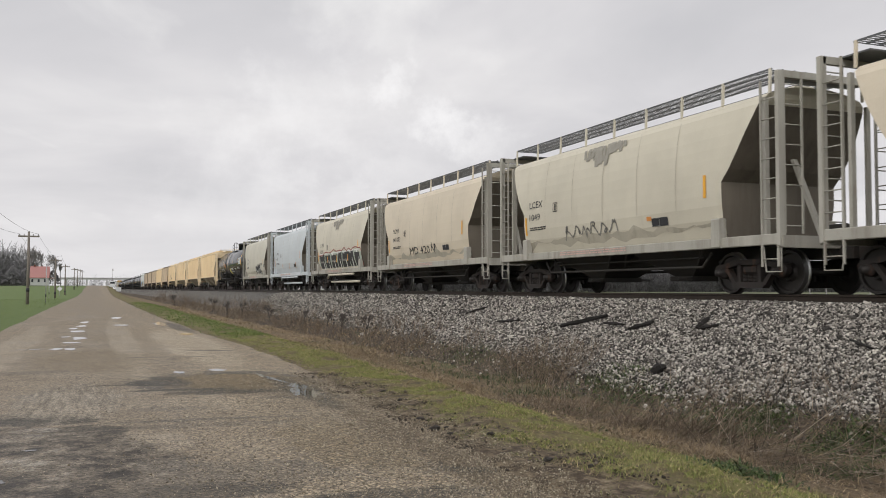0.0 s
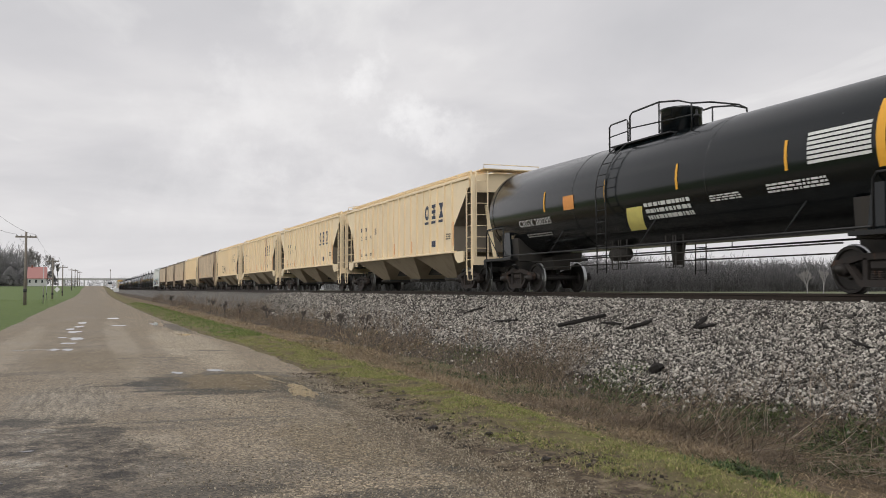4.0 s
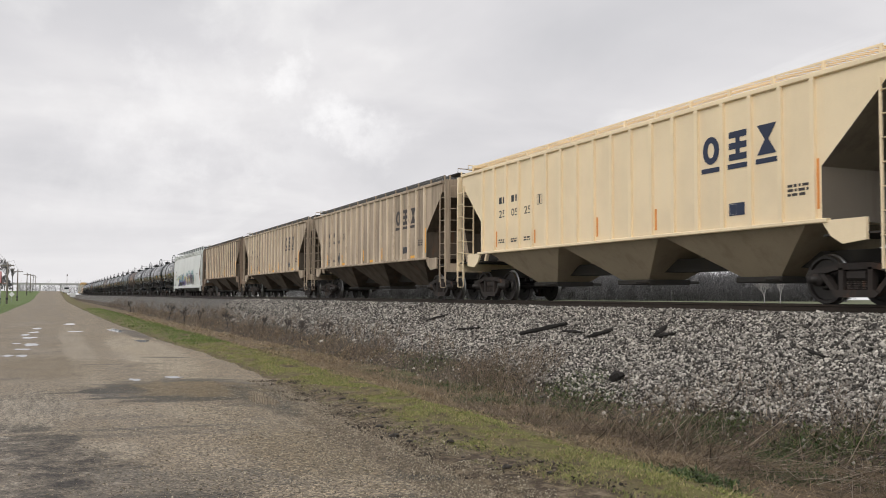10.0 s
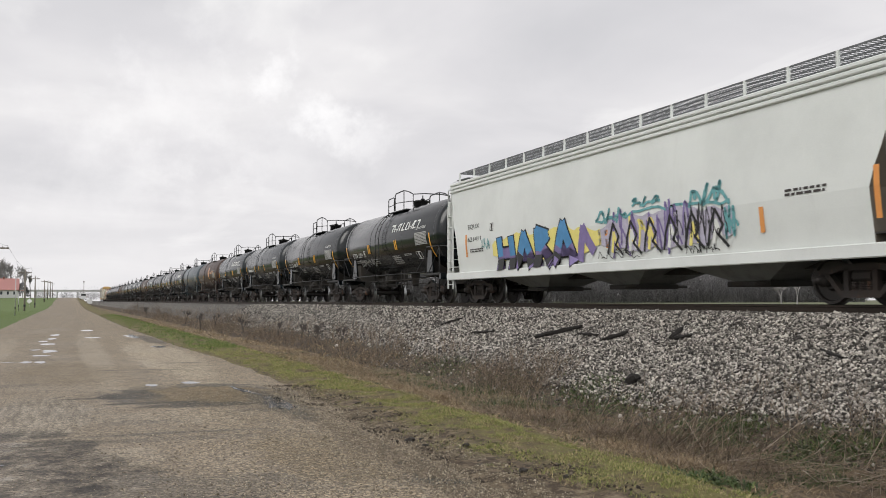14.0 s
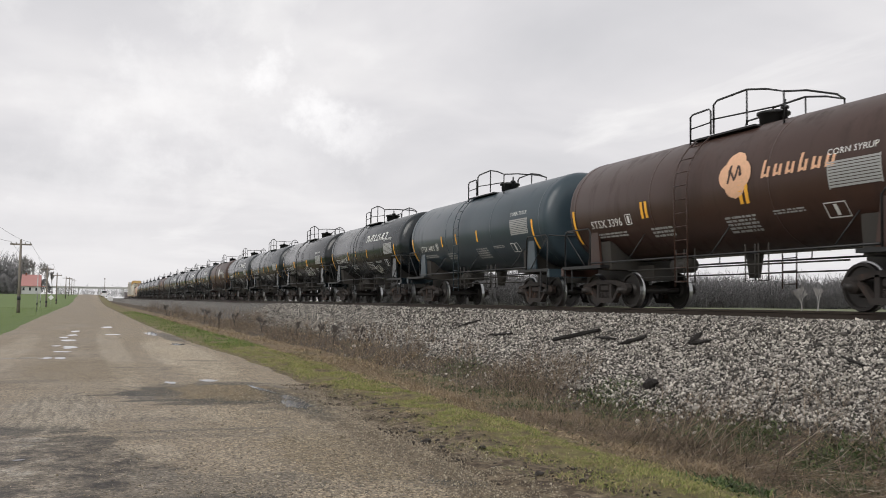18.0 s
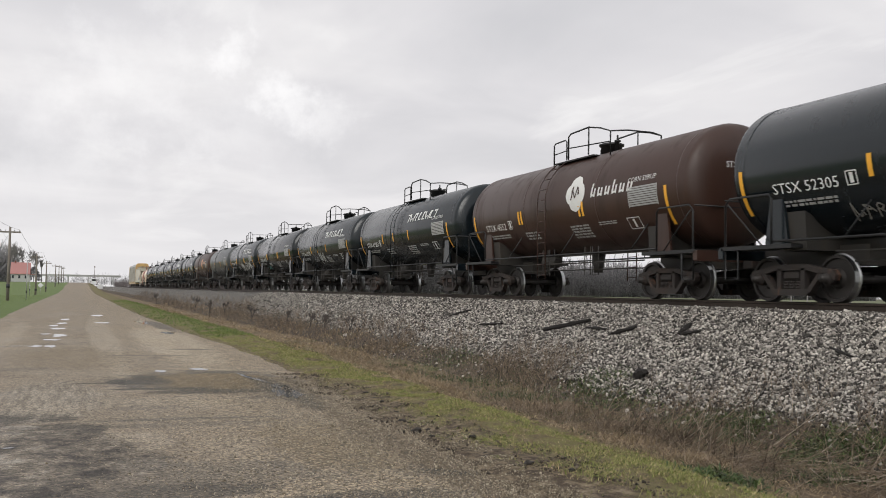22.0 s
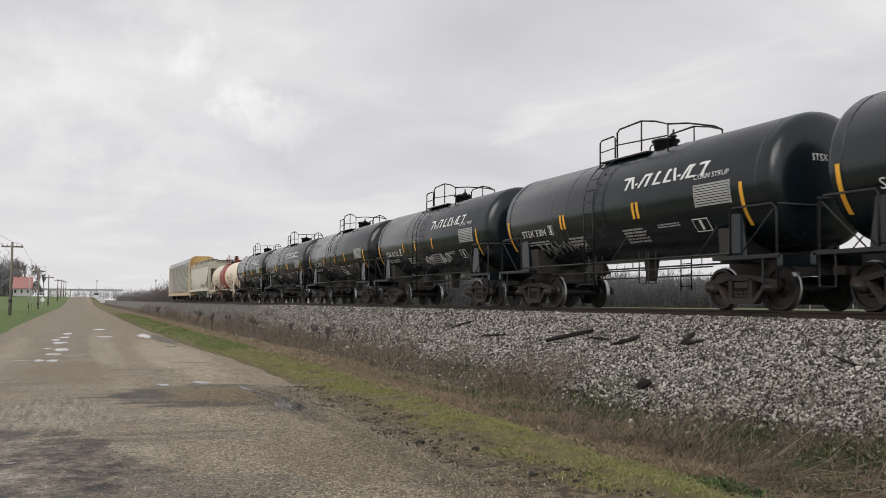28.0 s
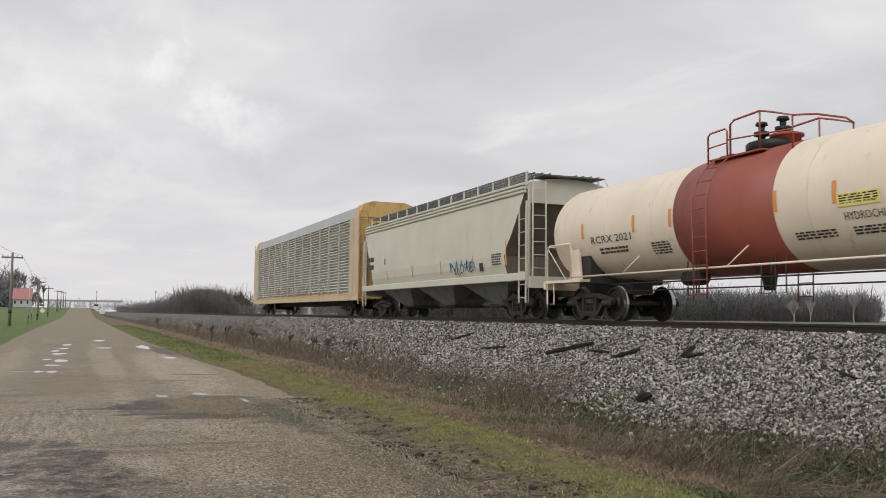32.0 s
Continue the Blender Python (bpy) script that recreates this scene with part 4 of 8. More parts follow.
def tank_car(length=13.25, r=1.43, zc=2.67, shell=TANK_BLACK, iron=BLACK_IRON, rail_mat=None, kind="syrup", band=None, bogie=4.62, rail=(0.47, 1.21, 0.37, -1.84)):
    car = thing("tank_car", "", "tank car")
    h = length / 2 - 0.42
    tl = 2 * h - 0.1
    part("tank_shell", Shape().lathe(tank_head(tl, r), 64, "y", (0, 0, zc), caps=False), shell, car)
    for y in (-tl / 2 + 0.62, tl / 2 - 0.62, -0.05 + tl / 6, -tl / 6):
        part("weld_ring", Shape().lathe([(y - 0.03, r - 0.02), (y - 0.02, r + 0.005), (y + 0.02, r + 0.005), (y + 0.03, r - 0.02)], 64, "y", (0, 0, zc), caps=False), shell, car)
    if band:
        part("painted_band", Shape().lathe([(-band, r - 0.01), (-band, r + 0.007), (band, r + 0.007), (band, r - 0.01)], 64, "y", (0, 0, zc), caps=False), BAND_RED, car, "broad brick-red band round the tank")
    rm = rail_mat or iron
    top = zc + r
    low = iron if band else rm
    my = (rail[2] + rail[3]) / 2
    if kind == "dome":
        part("dome", Shape().lathe([(top - 0.2, 0.52), (top + 0.5, 0.52), (top + 0.54, 0.55), (top + 0.58, 0.55), (top + 0.62, 0.4)], 24, "z", (0, my + 0.2, 0)), shell, car)
    else:
        part("manway", Shape().lathe([(top - 0.1, 0.3), (top + 0.2, 0.3), (top + 0.21, 0.36), (top + 0.26, 0.36), (top + 0.3, 0.22)], 18, "z", (0, my + 0.1, 0)), rm, car)
    if kind == "acid":
        part("valve_plate", Shape().lathe([(top - 0.08, 0.62), (top + 0.1, 0.62), (top + 0.14, 0.58)], 20, "z", (0, my + 0.45, 0)), BLACK_IRON, car)
        for yy in (my + 0.1, my + 0.75):
            part("valve", Shape().lathe([(top + 0.1, 0.1), (top + 0.32, 0.08), (top + 0.34, 0.17), (top + 0.42, 0.17), (top + 0.44, 0.07), (top + 0.55, 0.07), (top + 0.57, 0.14), (top + 0.64, 0.12)], 12, "z", (-0.1, yy, 0)), BLACK_IRON, car)
    else:
        part("valve", Shape().lathe([(top - 0.05, 0.06), (top + 0.25, 0.05), (top + 0.26, 0.09), (top + 0.31, 0.09), (top + 0.33, 0.03), (top + 0.46, 0.025)], 10, "z", (-0.1, rail[3] + 0.75, 0)), rm, car)
    railings(car, rail, top - 0.1, rm)
    b0, b1 = rail[0] - 0.1, rail[0] + 0.36
    for d in (-1, 1):
        s = Shape()
        for yy in (b0, b1):
            s.tube([(d * (0.1 + (r + 0.06) * math.cos(a)), yy, zc + (r + 0.06) * math.sin(a)) for a in [math.pi / 2 * (0.62 - 0.124 * k) for k in range(6)]] + [(d * (r + 0.14), yy, zc - 0.5), (d * (r + 0.12), yy, 0.5)], 0.018)
        for k in range(11):
            z = 0.62 + k * 0.31
            x = r + 0.13 if z < zc else 0.1 + math.sqrt(max(0, (r + 0.06) ** 2 - (z - zc) ** 2))
            s.tube([(d * x, b0, z), (d * x, b1, z)], 0.014, 5)
        part("side_ladder", s, rm, car)
        part("side_rail", Shape().tube([(d * 1.42, -h + 1.5, 1.18), (d * 1.42, h - 1.5, 1.18)], 0.026), low, car)
        for y in (-tl * 0.3, -tl * 0.02, tl * 0.24):
            part("rail_bracket", Shape().tube([(d * 1.42, y, 1.18), (d * 1.14, y - 0.35, zc - 0.82)], 0.016, 5), low, car)
        for e in (-1, 1):
            part("saddle_plate", Shape().extrude([(e * (h - 1.75), 1.05), (e * (h - 1.1), 1.05), (e * (h - 1.25), 2.0), (e * (h - 1.6), 2.05)], d * 1.24 - 0.03, d * 1.24 + 0.03, "x"), shell, car)
            s = Shape().tube([(d * 1.42, e * (h - 1.45), 1.1), (d * 1.42, e * (h - 1.45), 2.02), (d * 1.42, e * (h - 1.37), 2.12), (d * 1.42, e * (h - 0.25), 2.12), (d * 1.42, e * (h - 0.12), 2.0), (d * 1.42, e * (h - 0.1), 0.45), (d * 1.42, e * (h - 0.5), 0.45), (d * 1.42, e * (h - 0.5), 1.05)], 0.024)
            part("end_handrail", s, low, car)
            part("handrail_brace", Shape().tube([(d * 1.42, e * (h - 1.2), 1.1), (d * 1.42, e * (h - 0.2), 2.0)], 0.016, 5), low, car)
            part("running_board", Shape().box(min(d * 0.85, d * 1.45), max(d * 0.85, d * 1.45), min(e * (h - 2.0), e * h), max(e * (h - 2.0), e * h), 1.04, 1.12), low, car)
    for e in (-1, 1):
        part("stub_sill", Shape().box(-0.32, 0.32, min(e * (h - 2.8), e * h), max(e * (h - 2.8), e * h), 0.72, 1.12).extrude([(-1.15, 1.0), (1.15, 1.0), (1.2, 1.75), (0.9, 1.62), (0, 1.3), (-0.9, 1.62), (-1.2, 1.75)], e * (h - 2.1), e * (h - 1.5)), UNDER, car)
        part("end_sill", Shape().box(-1.45, 1.45, e * h - 0.07, e * h + 0.07, 0.86, 1.1, 0.02), low, car)
        part("cross_rail", Shape().tube([(-1.4, e * (h - 0.08), 2.1), (1.4, e * (h - 0.08), 2.1)], 0.02), low, car)
    part("bottom_outlet", Shape().lathe([(0.72, 0.13), (0.95, 0.16), (1.5, 0.24)], 12, "z"), UNDER, car)
    part("brake_rod", Shape().tube([(-0.95, -h + 2.6, 0.96), (-0.95, h - 2.6, 0.96)], 0.02).tube([(-0.7, -h + 2.6, 0.78), (-0.7, h - 2.6, 0.78)], 0.018), UNDER, car)
    for y in (-1.5, -1.1, 0.9, 1.3):
        part("brake_hanger", Shape().tube([(-0.95, y, 1.4), (-0.95, y, 0.62), (-0.95, y + 0.3, 0.62), (-0.95, y + 0.3, 1.4)], 0.016, 5), UNDER, car)
    part("brake_reservoir", Shape().lathe([(1.6, 0.02), (1.63, 0.18), (2.3, 0.18), (2.33, 0.02)], 12, "y", (-0.45, 0, 1.05)), UNDER, car)
    for e in (-1, 1):
        add_truck(car, e * bogie)
        coupler(car, e * length / 2)
    return car


def auto_rack(length=28.7):
    """A tall enclosed rack car with louvred steel panels."""
    car = thing("auto_rack", "tall mustard rack car with galvanised louvred panels", "freight car")
    h = length / 2 - 0.4
    zt = 5.62
    roof = [(-1.5, 4.85), (-1.25, 5.45), (-0.8, zt), (0.8, zt), (1.25, 5.45), (1.5, 4.85)]
    part("roof", Shape().extrude(roof, -h + 0.5, h - 0.5), RACK_ROOF, car, "galvanised curved roof")
    part("deck_frame", Shape().box(-1.45, 1.45, -h, h, 0.85, 1.15, 0.03), RACK_YELLOW, car)
    part("inner_wall", Shape().box(-1.4, 1.4, -h + 0.6, h - 0.6, 1.15, 4.86), RACK_STEEL, car)
    n = 12
    for d in (-1, 1):
        for k in range(n + 1):
            y = -h + 1.5 + k * (2 * h - 3.0) / n
            part("rack_post", Shape().box(d * 1.47 - 0.06, d * 1.47 + 0.06, y - 0.06, y + 0.06, 1.15, 4.9), RACK_STEEL, car)
        for k in range(n):
            y0 = -h + 1.58 + k * (2 * h - 3.0) / n
            y1 = y0 + (2 * h - 3.0) / n - 0.16
            s = Shape()
            for j in range(24):
                z = 1.22 + j * 0.15
                s.add([(d * 1.43, y0, z), (d * 1.43, y1, z), (d * 1.51, y1, z + 0.06), (d * 1.51, y0, z + 0.06), (d * 1.43, y0, z + 0.13), (d * 1.43, y1, z + 0.13)], [(0, 1, 2, 3), (3, 2, 5, 4)])
            part("louvre_panel", s, RACK_STEEL, car)
        for e in (-1, 1):
            part("end_panel", Shape().box(d * 1.48 - 0.05, d * 1.48 + 0.05, min(e * (h - 1.45), e * h), max(e * (h - 1.45), e * h), 1.0, 4.9, 0.02), RACK_FADED, car)
        part("side_sill", Shape().box(d * 1.48 - 0.04, d * 1.48 + 0.04, -h, h, 0.78, 1.02), RACK_FADED, car)
    for e in (-1, 1):
        part("end_hood", Shape().extrude([(-1.5, 4.85), (-1.28, 5.5), (-0.82, zt + 0.03), (0.82, zt + 0.03), (1.28, 5.5), (1.5, 4.85)], e * (h - 0.9), e * h), RACK_YELLOW, car)
        part("end_door", Shape().box(-1.45, 1.45, e * (h - 0.1) - 0.04, e * (h - 0.1) + 0.04, 1.15, 4.86), RACK_YELLOW, car)
        for x in (-1.1, -0.55, 0, 0.55, 1.1):
            part("door_rib", Shape().box(x - 0.05, x + 0.05, e * (h - 0.03) - 0.03, e * (h - 0.03) + 0.03, 1.2, 5.55), RACK_YELLOW, car)
        ladder("end_ladder", car, RACK_YELLOW, (-1.3, e * (h + 0.05)), 0.4, 0.6, 5.3, along="x")
        add_truck(car, e * (length / 2 - 3.4))
        coupler(car, e * length / 2)
    part("centre_sill", Shape().box(-0.35, 0.35, -h, h, 0.55, 0.86), UNDER, car)
    return car

# ---------------------------------------------------------------- the train
PAINTABLE = {"body", "roof_hatch", "side_sill", "jacking_post", "jacking_pad", "end_sill", "corner_post", "end_strut", "side_ladder", "end_ladder", "sill_step", "roof_end_beam",
             "end_slope_brace", "walk_post", "eave_rail", "rib", "end_wall", "roof_end_rail", "grab_rail", "tank_shell", "weld_ring", "saddle_plate"}


def repaint(car, mat, only=PAINTABLE, other=None):
    for o in car.children_recursive:
        base = o.name.split(".")[0]
        m = (other or {}).get(base) or (mat if base in only else None)
        if m and o.data and o.data.materials:
            o.material_slots[0].link = "OBJECT"
            o.material_slots[0].material = m


# kind, length over couplers, paint, label
C, R, T = "curved", "ribbed", "tank"
TRAIN = [
    (C, 13.9, CREAM_WARM, "cream covered hopper car with bowed sides"),
    (C, 13.9, CREAM, "cream covered hopper car with a sooty smear under the roof"),
    (C, 13.9, CREAM_WARM, "warm cream covered hopper car with black scrawl low on its side"),
    (C, 13.9, CREAM, "cream covered hopper car with black and white graffiti"),
    (C, 13.9, PALE_BLUE, "pale blue-grey covered hopper car with clean bowed sides"),
    (C, 13.9, BUFF_GREY, "buff grey covered hopper car with black graffiti"),
    ("dome", 18.7, TANK_BLACK, "glossy black tank car with a round dome"),
    (R, 18.1, YELLOW_CREAM, "clean yellow-cream ribbed hopper car"),
    (R, 18.1, YELLOW_CREAM, "yellow-cream ribbed hopper car with dark blue lettering"),
    (R, 18.1, YELLOW_CREAM, "yellow-cream ribbed hopper car with one rust-red rib"),
    (R, 18.1, YELLOW_CREAM, "yellow-cream ribbed hopper car with black scrawl"),
    (R, 18.1, DULL_TAN, "grimy tan ribbed hopper car with a dark diamond placard"),
    (R, 18.1, YELLOW_CREAM, "pale yellow-cream ribbed hopper car among grimy ones"),
    (R, 18.1, WORN_TAN, "soot-streaked pale tan ribbed hopper car"),
    (R, 18.1, WORN_TAN, "weathered tan ribbed hopper car with pale ribs"),
    (R, 18.1, DARK_TAN, "rust-brown grimy ribbed hopper car with yellow tags"),
    ("smooth", 20.0, GREY_WHITE, "pale grey smooth-sided hopper car with colourful graffiti"),
    (T, 13.25, TANK_BLACK, "black tank car with white lettering and double yellow marks"),
    (T, 13.25, TANK_BLACK, "black tank car with a scuffed shell"),
    (T, 13.25, TANK_GREEN, "dark green-black tank car"),
    (T, 13.25, TANK_GREEN, "dull dark green tank car behind a brown one"),
    (T, 13.25, TANK_BROWN, "brown tank car with a peach emblem"),
    (T, 13.25, TANK_BLUE, "slate blue tank car with few markings"),
    (T, 13.25, TANK_GREEN, "dark green tank car with white graffiti low down"),
    (T, 13.25, TANK_BLACK, "black tank car with white graffiti on its lower side"),
    (T, 13.25, TANK_GREEN, "dark grey-green tank car with dim grey lettering"),
    (T, 13.25, TANK_GREEN, "dark green tank car with scratched lettering"),
    (T, 13.25, TANK_BROWN, "brown tank car with a round white emblem"),
    (T, 13.25, TANK_GREEN, "clean dark green tank car"),
    (T, 13.25, TANK_GREEN, "dark green tank car with a white scrawl"),
    (T, 13.25, TANK_BLACK, "black tank car with green-white scribble"),
    (T, 13.25, TANK_GREEN, "dark green tank car with large white graffiti"),
    (T, 13.25, TANK_GREY, "faded grey tank car"),
    (T, 13.25, TANK_BROWN, "brown tank car with a pale emblem"),
    (T, 13.25, TANK_GREEN, "dark green-black tank car with a product panel"),
    (T, 13.25, TANK_GREEN, "dark green tank car with worn white spray tags"),
    (T, 13.25, TANK_GREEN, "dark green tank car with white tags near its ladder"),
    (T, 13.25, TANK_BLACK, "black tank car with dim grey lettering"),
    (T, 13.25, TANK_GREEN, "dark green tank car with corn syrup lettering"),
    (T, 13.25, TANK_BLACK, "black tank car coupled before the white one"),
    ("acid", 15.95, TANK_WHITE, "cream-white tank car with a brick-red band"),
    ("smooth", 17.85, BUFF_GREY, "buff grey smooth-sided hopper car with small graffiti"),
    ("rack", 28.7, RACK_YELLOW, ""),
]
MAKERS = {C: curved_hopper, R: ribbed_hopper, T: tank_car}
first = {}
s = -0.44
CARS = []
for kind, length, mat, label in TRAIN:
    if kind in first:
        car = copy_thing(first[kind], Matrix())
    else:
        if kind == "smooth":
            car = smooth_hopper(length, 4.62, 0.8 if length > 19 else 1.17, 0.9 if length > 19 else 1.5)
        elif kind == "dome":
            car = tank_car(length, 1.45, 2.66, TANK_BLACK, kind="dome", bogie=7.25, rail=(1.0, 1.9, 0.9, -1.7))
        elif kind == "acid":
            car = tank_car(length, 1.36, 2.44, TANK_WHITE, TANK_WHITE, BAND_RED, kind="acid", band=1.6, bogie=5.75, rail=(0.35, 1.0, 0.25, -1.6))
        elif kind == "rack":
            car = auto_rack(length)
        else:
            car = MAKERS[kind]()
        if kind != "smooth":
            first[kind] = car
    if kind == C:
        frame_parts = ("corner_post", "end_strut", "side_ladder", "end_ladder", "sill_step", "end_sill", "roof_end_beam", "end_slope_brace", "jacking_post", "side_sill")
        repaint(car, mat, other={} if mat is PALE_BLUE else {k: FRAME_GREY for k in frame_parts})
    elif kind in ("smooth", T):
        repaint(car, mat)
    elif kind == R:
        dark = mat in (DULL_TAN, DARK_TAN, WORN_TAN)
        # chutes and end sheets get the colours that have shade painted in
        repaint(car, mat, other={"slope_sheet": CHUTE_SHADED if dark else GRIME_SHADE, "rib": PALE_RIB if dark else mat, "hopper_chute": CHUTE_SHADED if dark else CHUTE, "roof_walk": GRATE if dark else mat, "roof_platform": BLACK_IRON if dark else mat})
    if label:
        tagged(car, label)
    tagged(car, group="cars of the freight train")
    CARS.append((car, s + length / 2))
    s += length


# how far the train has come along the track, second by second
COME = [0.25, 18.44, 36.66, 54.99, 73.28, 91.56, 109.84, 128.12, 146.4, 164.63, 182.79, 200.93, 219.02, 237.05, 255.07, 273.15, 291.42, 309.78, 328.17, 346.59, 364.97, 383.3, 401.55, 419.69, 437.78, 455.85, 473.91, 491.97, 510.05, 528.11, 546.12, 564.11, 581.98]


def travel(t):
    return float(np.interp(t, range(33), COME))

# ---------------------------------------------------------------- sky, plants, stones, distance
def sky_backdrop():
    """A dome piece far off, with drifting cloud, centred on the eye."""
    m = bpy.data.materials.new("overcast_cloud")
    m.use_nodes = True
    n, l = m.node_tree.nodes, m.node_tree.links
    n.clear()
    co = n.new("ShaderNodeTexCoord")
    sp = n.new("ShaderNodeSeparateXYZ")
    l.new(co.outputs["Object"], sp.inputs[0])
    zz = n.new("ShaderNodeMath")
    zz.operation = "MULTIPLY_ADD"
    zz.inputs[1].default_value, zz.inputs[2].default_value = 1.0, 520.0
    l.new(sp.outputs[2], zz.inputs[0])
    cb = n.new("ShaderNodeCombineXYZ")
    for i in (0, 1):
        dv = n.new("ShaderNodeMath")
        dv.operation = "DIVIDE"
        l.new(sp.outputs[i], dv.inputs[0])
        l.new(zz.outputs[0], dv.inputs[1])
        l.new(dv.outputs[0], cb.inputs[i])

    def layer(scale, detail, rough, seed, stretch=(1, 1, 1)):
        mp = n.new("ShaderNodeMapping")
        mp.inputs["Location"].default_value = (seed, seed * 0.7, 0)
        mp.inputs["Scale"].default_value = stretch
        l.new(cb.outputs[0], mp.inputs[0])
        t = n.new("ShaderNodeTexNoise")
        t.inputs["Scale"].default_value, t.inputs["Detail"].default_value, t.inputs["Roughness"].default_value = scale, detail, rough
        t.inputs["Distortion"].default_value = 0.4
        l.new(mp.outputs[0], t.inputs["Vector"])
        return t.outputs["Fac"]

    soft = ramp(n, l, layer(0.9, 5, 0.5, 3.1), (0.28, (0.535, 0.535, 0.56)), (0.5, (0.66, 0.65, 0.67)), (0.72, (0.80, 0.785, 0.79)))
    rift = ramp(n, l, layer(1.5, 6, 0.55, 8.4, (1, 0.6, 1)), (0.56, (0, 0, 0)), (0.74, (0.75, 0.75, 0.75)))
    c = mix(n, l, rift, soft, (0.88, 0.87, 0.865))
    wob = n.new("ShaderNodeTexNoise")
    wob.inputs["Scale"].default_value, wob.inputs["Detail"].default_value, wob.inputs["Roughness"].default_value = 0.006, 6, 0.62
    l.new(co.outputs["Object"], wob.inputs["Vector"])
    for px, py, pz, rad, amount in ((1091, 3337, 798, 95, 0.75), (1224, 3310, 712, 90, 0.65), (1316, 3290, 637, 100, 0.5), (1444, 3243, 594, 130, 0.3), (760, 3400, 640, 330, 0.25), (520, 3500, 420, 330, 0.25), (1150, 3320, 560, 330, 0.2)):
        ds = n.new("ShaderNodeVectorMath")
        ds.operation = "DISTANCE"
        ds.inputs[1].default_value = (px, py, pz)
        l.new(co.outputs["Object"], ds.inputs[0])
        sm = n.new("ShaderNodeMath")
        sm.operation = "MULTIPLY_ADD"
        sm.inputs[1].default_value = rad * 3.4
        l.new(wob.outputs["Fac"], sm.inputs[0])
        l.new(ds.outputs["Value"], sm.inputs[2])
        mr = n.new("ShaderNodeMapRange")
        mr.interpolation_type = "SMOOTHSTEP"
        mr.inputs[1].default_value, mr.inputs[2].default_value = rad * 1.5, rad * 3.0
        mr.inputs[3].default_value, mr.inputs[4].default_value = amount, 0.0
        l.new(sm.outputs[0], mr.inputs[0])
        c = mix(n, l, mr.outputs[0], c, (0.93, 0.92, 0.925))
    up = n.new("ShaderNodeMapRange")
    up.inputs[1].default_value, up.inputs[2].default_value = 0.0, 620.0
    up.inputs[3].default_value, up.inputs[4].default_value = 1.0, 0.0
    l.new(sp.outputs[2], up.inputs[0])
    c = mix(n, l, mix(n, l, 0.75, (0, 0, 0), up.outputs[0]), c, (0.76, 0.745, 0.755))
    em = n.new("ShaderNodeEmission")
    l.new(c, em.inputs["Color"])
    em.inputs["Strength"].default_value = 1.0
    out = n.new("ShaderNodeOutputMaterial")
    l.new(em.outputs[0], out.inputs[0])
    vs, fs = [], []
    na, ne, r = 72, 30, 3600.0
    for j in range(ne + 1):
        e = radians(-6 + 61 * j / ne)
        for i in range(na + 1):
            a = radians(-75 + 195 * i / na)
            vs.append((r * math.cos(e) * math.sin(a), r * math.cos(e) * math.cos(a), r * math.sin(e)))
    fs = [(j * (na + 1) + i, j * (na + 1) + i + 1, (j + 1) * (na + 1) + i + 1, (j + 1) * (na + 1) + i) for j in range(ne) for i in range(na)]
    me = bpy.data.meshes.new("sky_backdrop")
    me.from_pydata(vs, [], fs)
    me.materials.append(m)
    me.polygons.foreach_set("use_smooth", np.ones(len(fs), dtype=bool))
    ob = tagged(new("backdrop", me), "overcast sky with drifting grey cloud", "sky", kind="structure")
    ob.location = (0, 0, EYE)
    return ob


SKY = sky_backdrop()


def island_material(name, *stops, rough=0.9, grain=0.3, back=0.0):
    """Colour that differs from piece to piece of one mesh."""
    m, n, l, b = nodes_of(name)
    g = n.new("ShaderNodeNewGeometry")
    c = ramp(n, l, g.outputs["Random Per Island"], *stops)
    f = noise_at(n, l, 30, (1, 1, 1), 3, 0.7)
    c = mix(n, l, grain, c, mix(n, l, f, (0.1, 0.1, 0.1), (0.9, 0.9, 0.9)), "OVERLAY")
    l.new(c, b.inputs["Base Color"])
    b.inputs["Roughness"].default_value = rough
    return m


def many(name, verts, faces, mat, label, category):
    """One mesh of very many loose pieces; verts (k, n, 3), faces of one piece."""
    k, n = verts.shape[:2]
    f = np.asarray(faces)
    idx = (f[None] + (np.arange(k) * n)[:, None, None]).reshape(-1)
    me = bpy.data.meshes.new(name)
    me.vertices.add(k * n)
    me.vertices.foreach_set("co", verts.reshape(-1).astype(np.float32))
    q = f.shape[1]
    me.loops.add(len(idx))
    me.loops.foreach_set("vertex_index", idx.astype(np.int32))
    me.polygons.add(k * len(f))
    me.polygons.foreach_set("loop_start", np.arange(0, len(idx), q, dtype=np.int32))
    me.polygons.foreach_set("loop_total", np.full(k * len(f), q, dtype=np.int32))
    me.materials.append(mat)
    me.update(calc_edges=True)
    return tagged(new(name, me), label, category, kind="stuff")


rng = np.random.default_rng(5)


def spin(k):
    """k random rotation matrices."""
    q = rng.normal(size=(k, 4))
    q /= np.linalg.norm(q, axis=1, keepdims=True)
    w, x, y, z = q.T
    return np.stack([1 - 2 * (y * y + z * z), 2 * (x * y - w * z), 2 * (x * z + w * y), 2 * (x * y + w * z), 1 - 2 * (x * x + z * z), 2 * (y * z - w * x),
                     2 * (x * z - w * y), 2 * (y * z + w * x), 1 - 2 * (x * x + y * y)], 1).reshape(k, 3, 3)


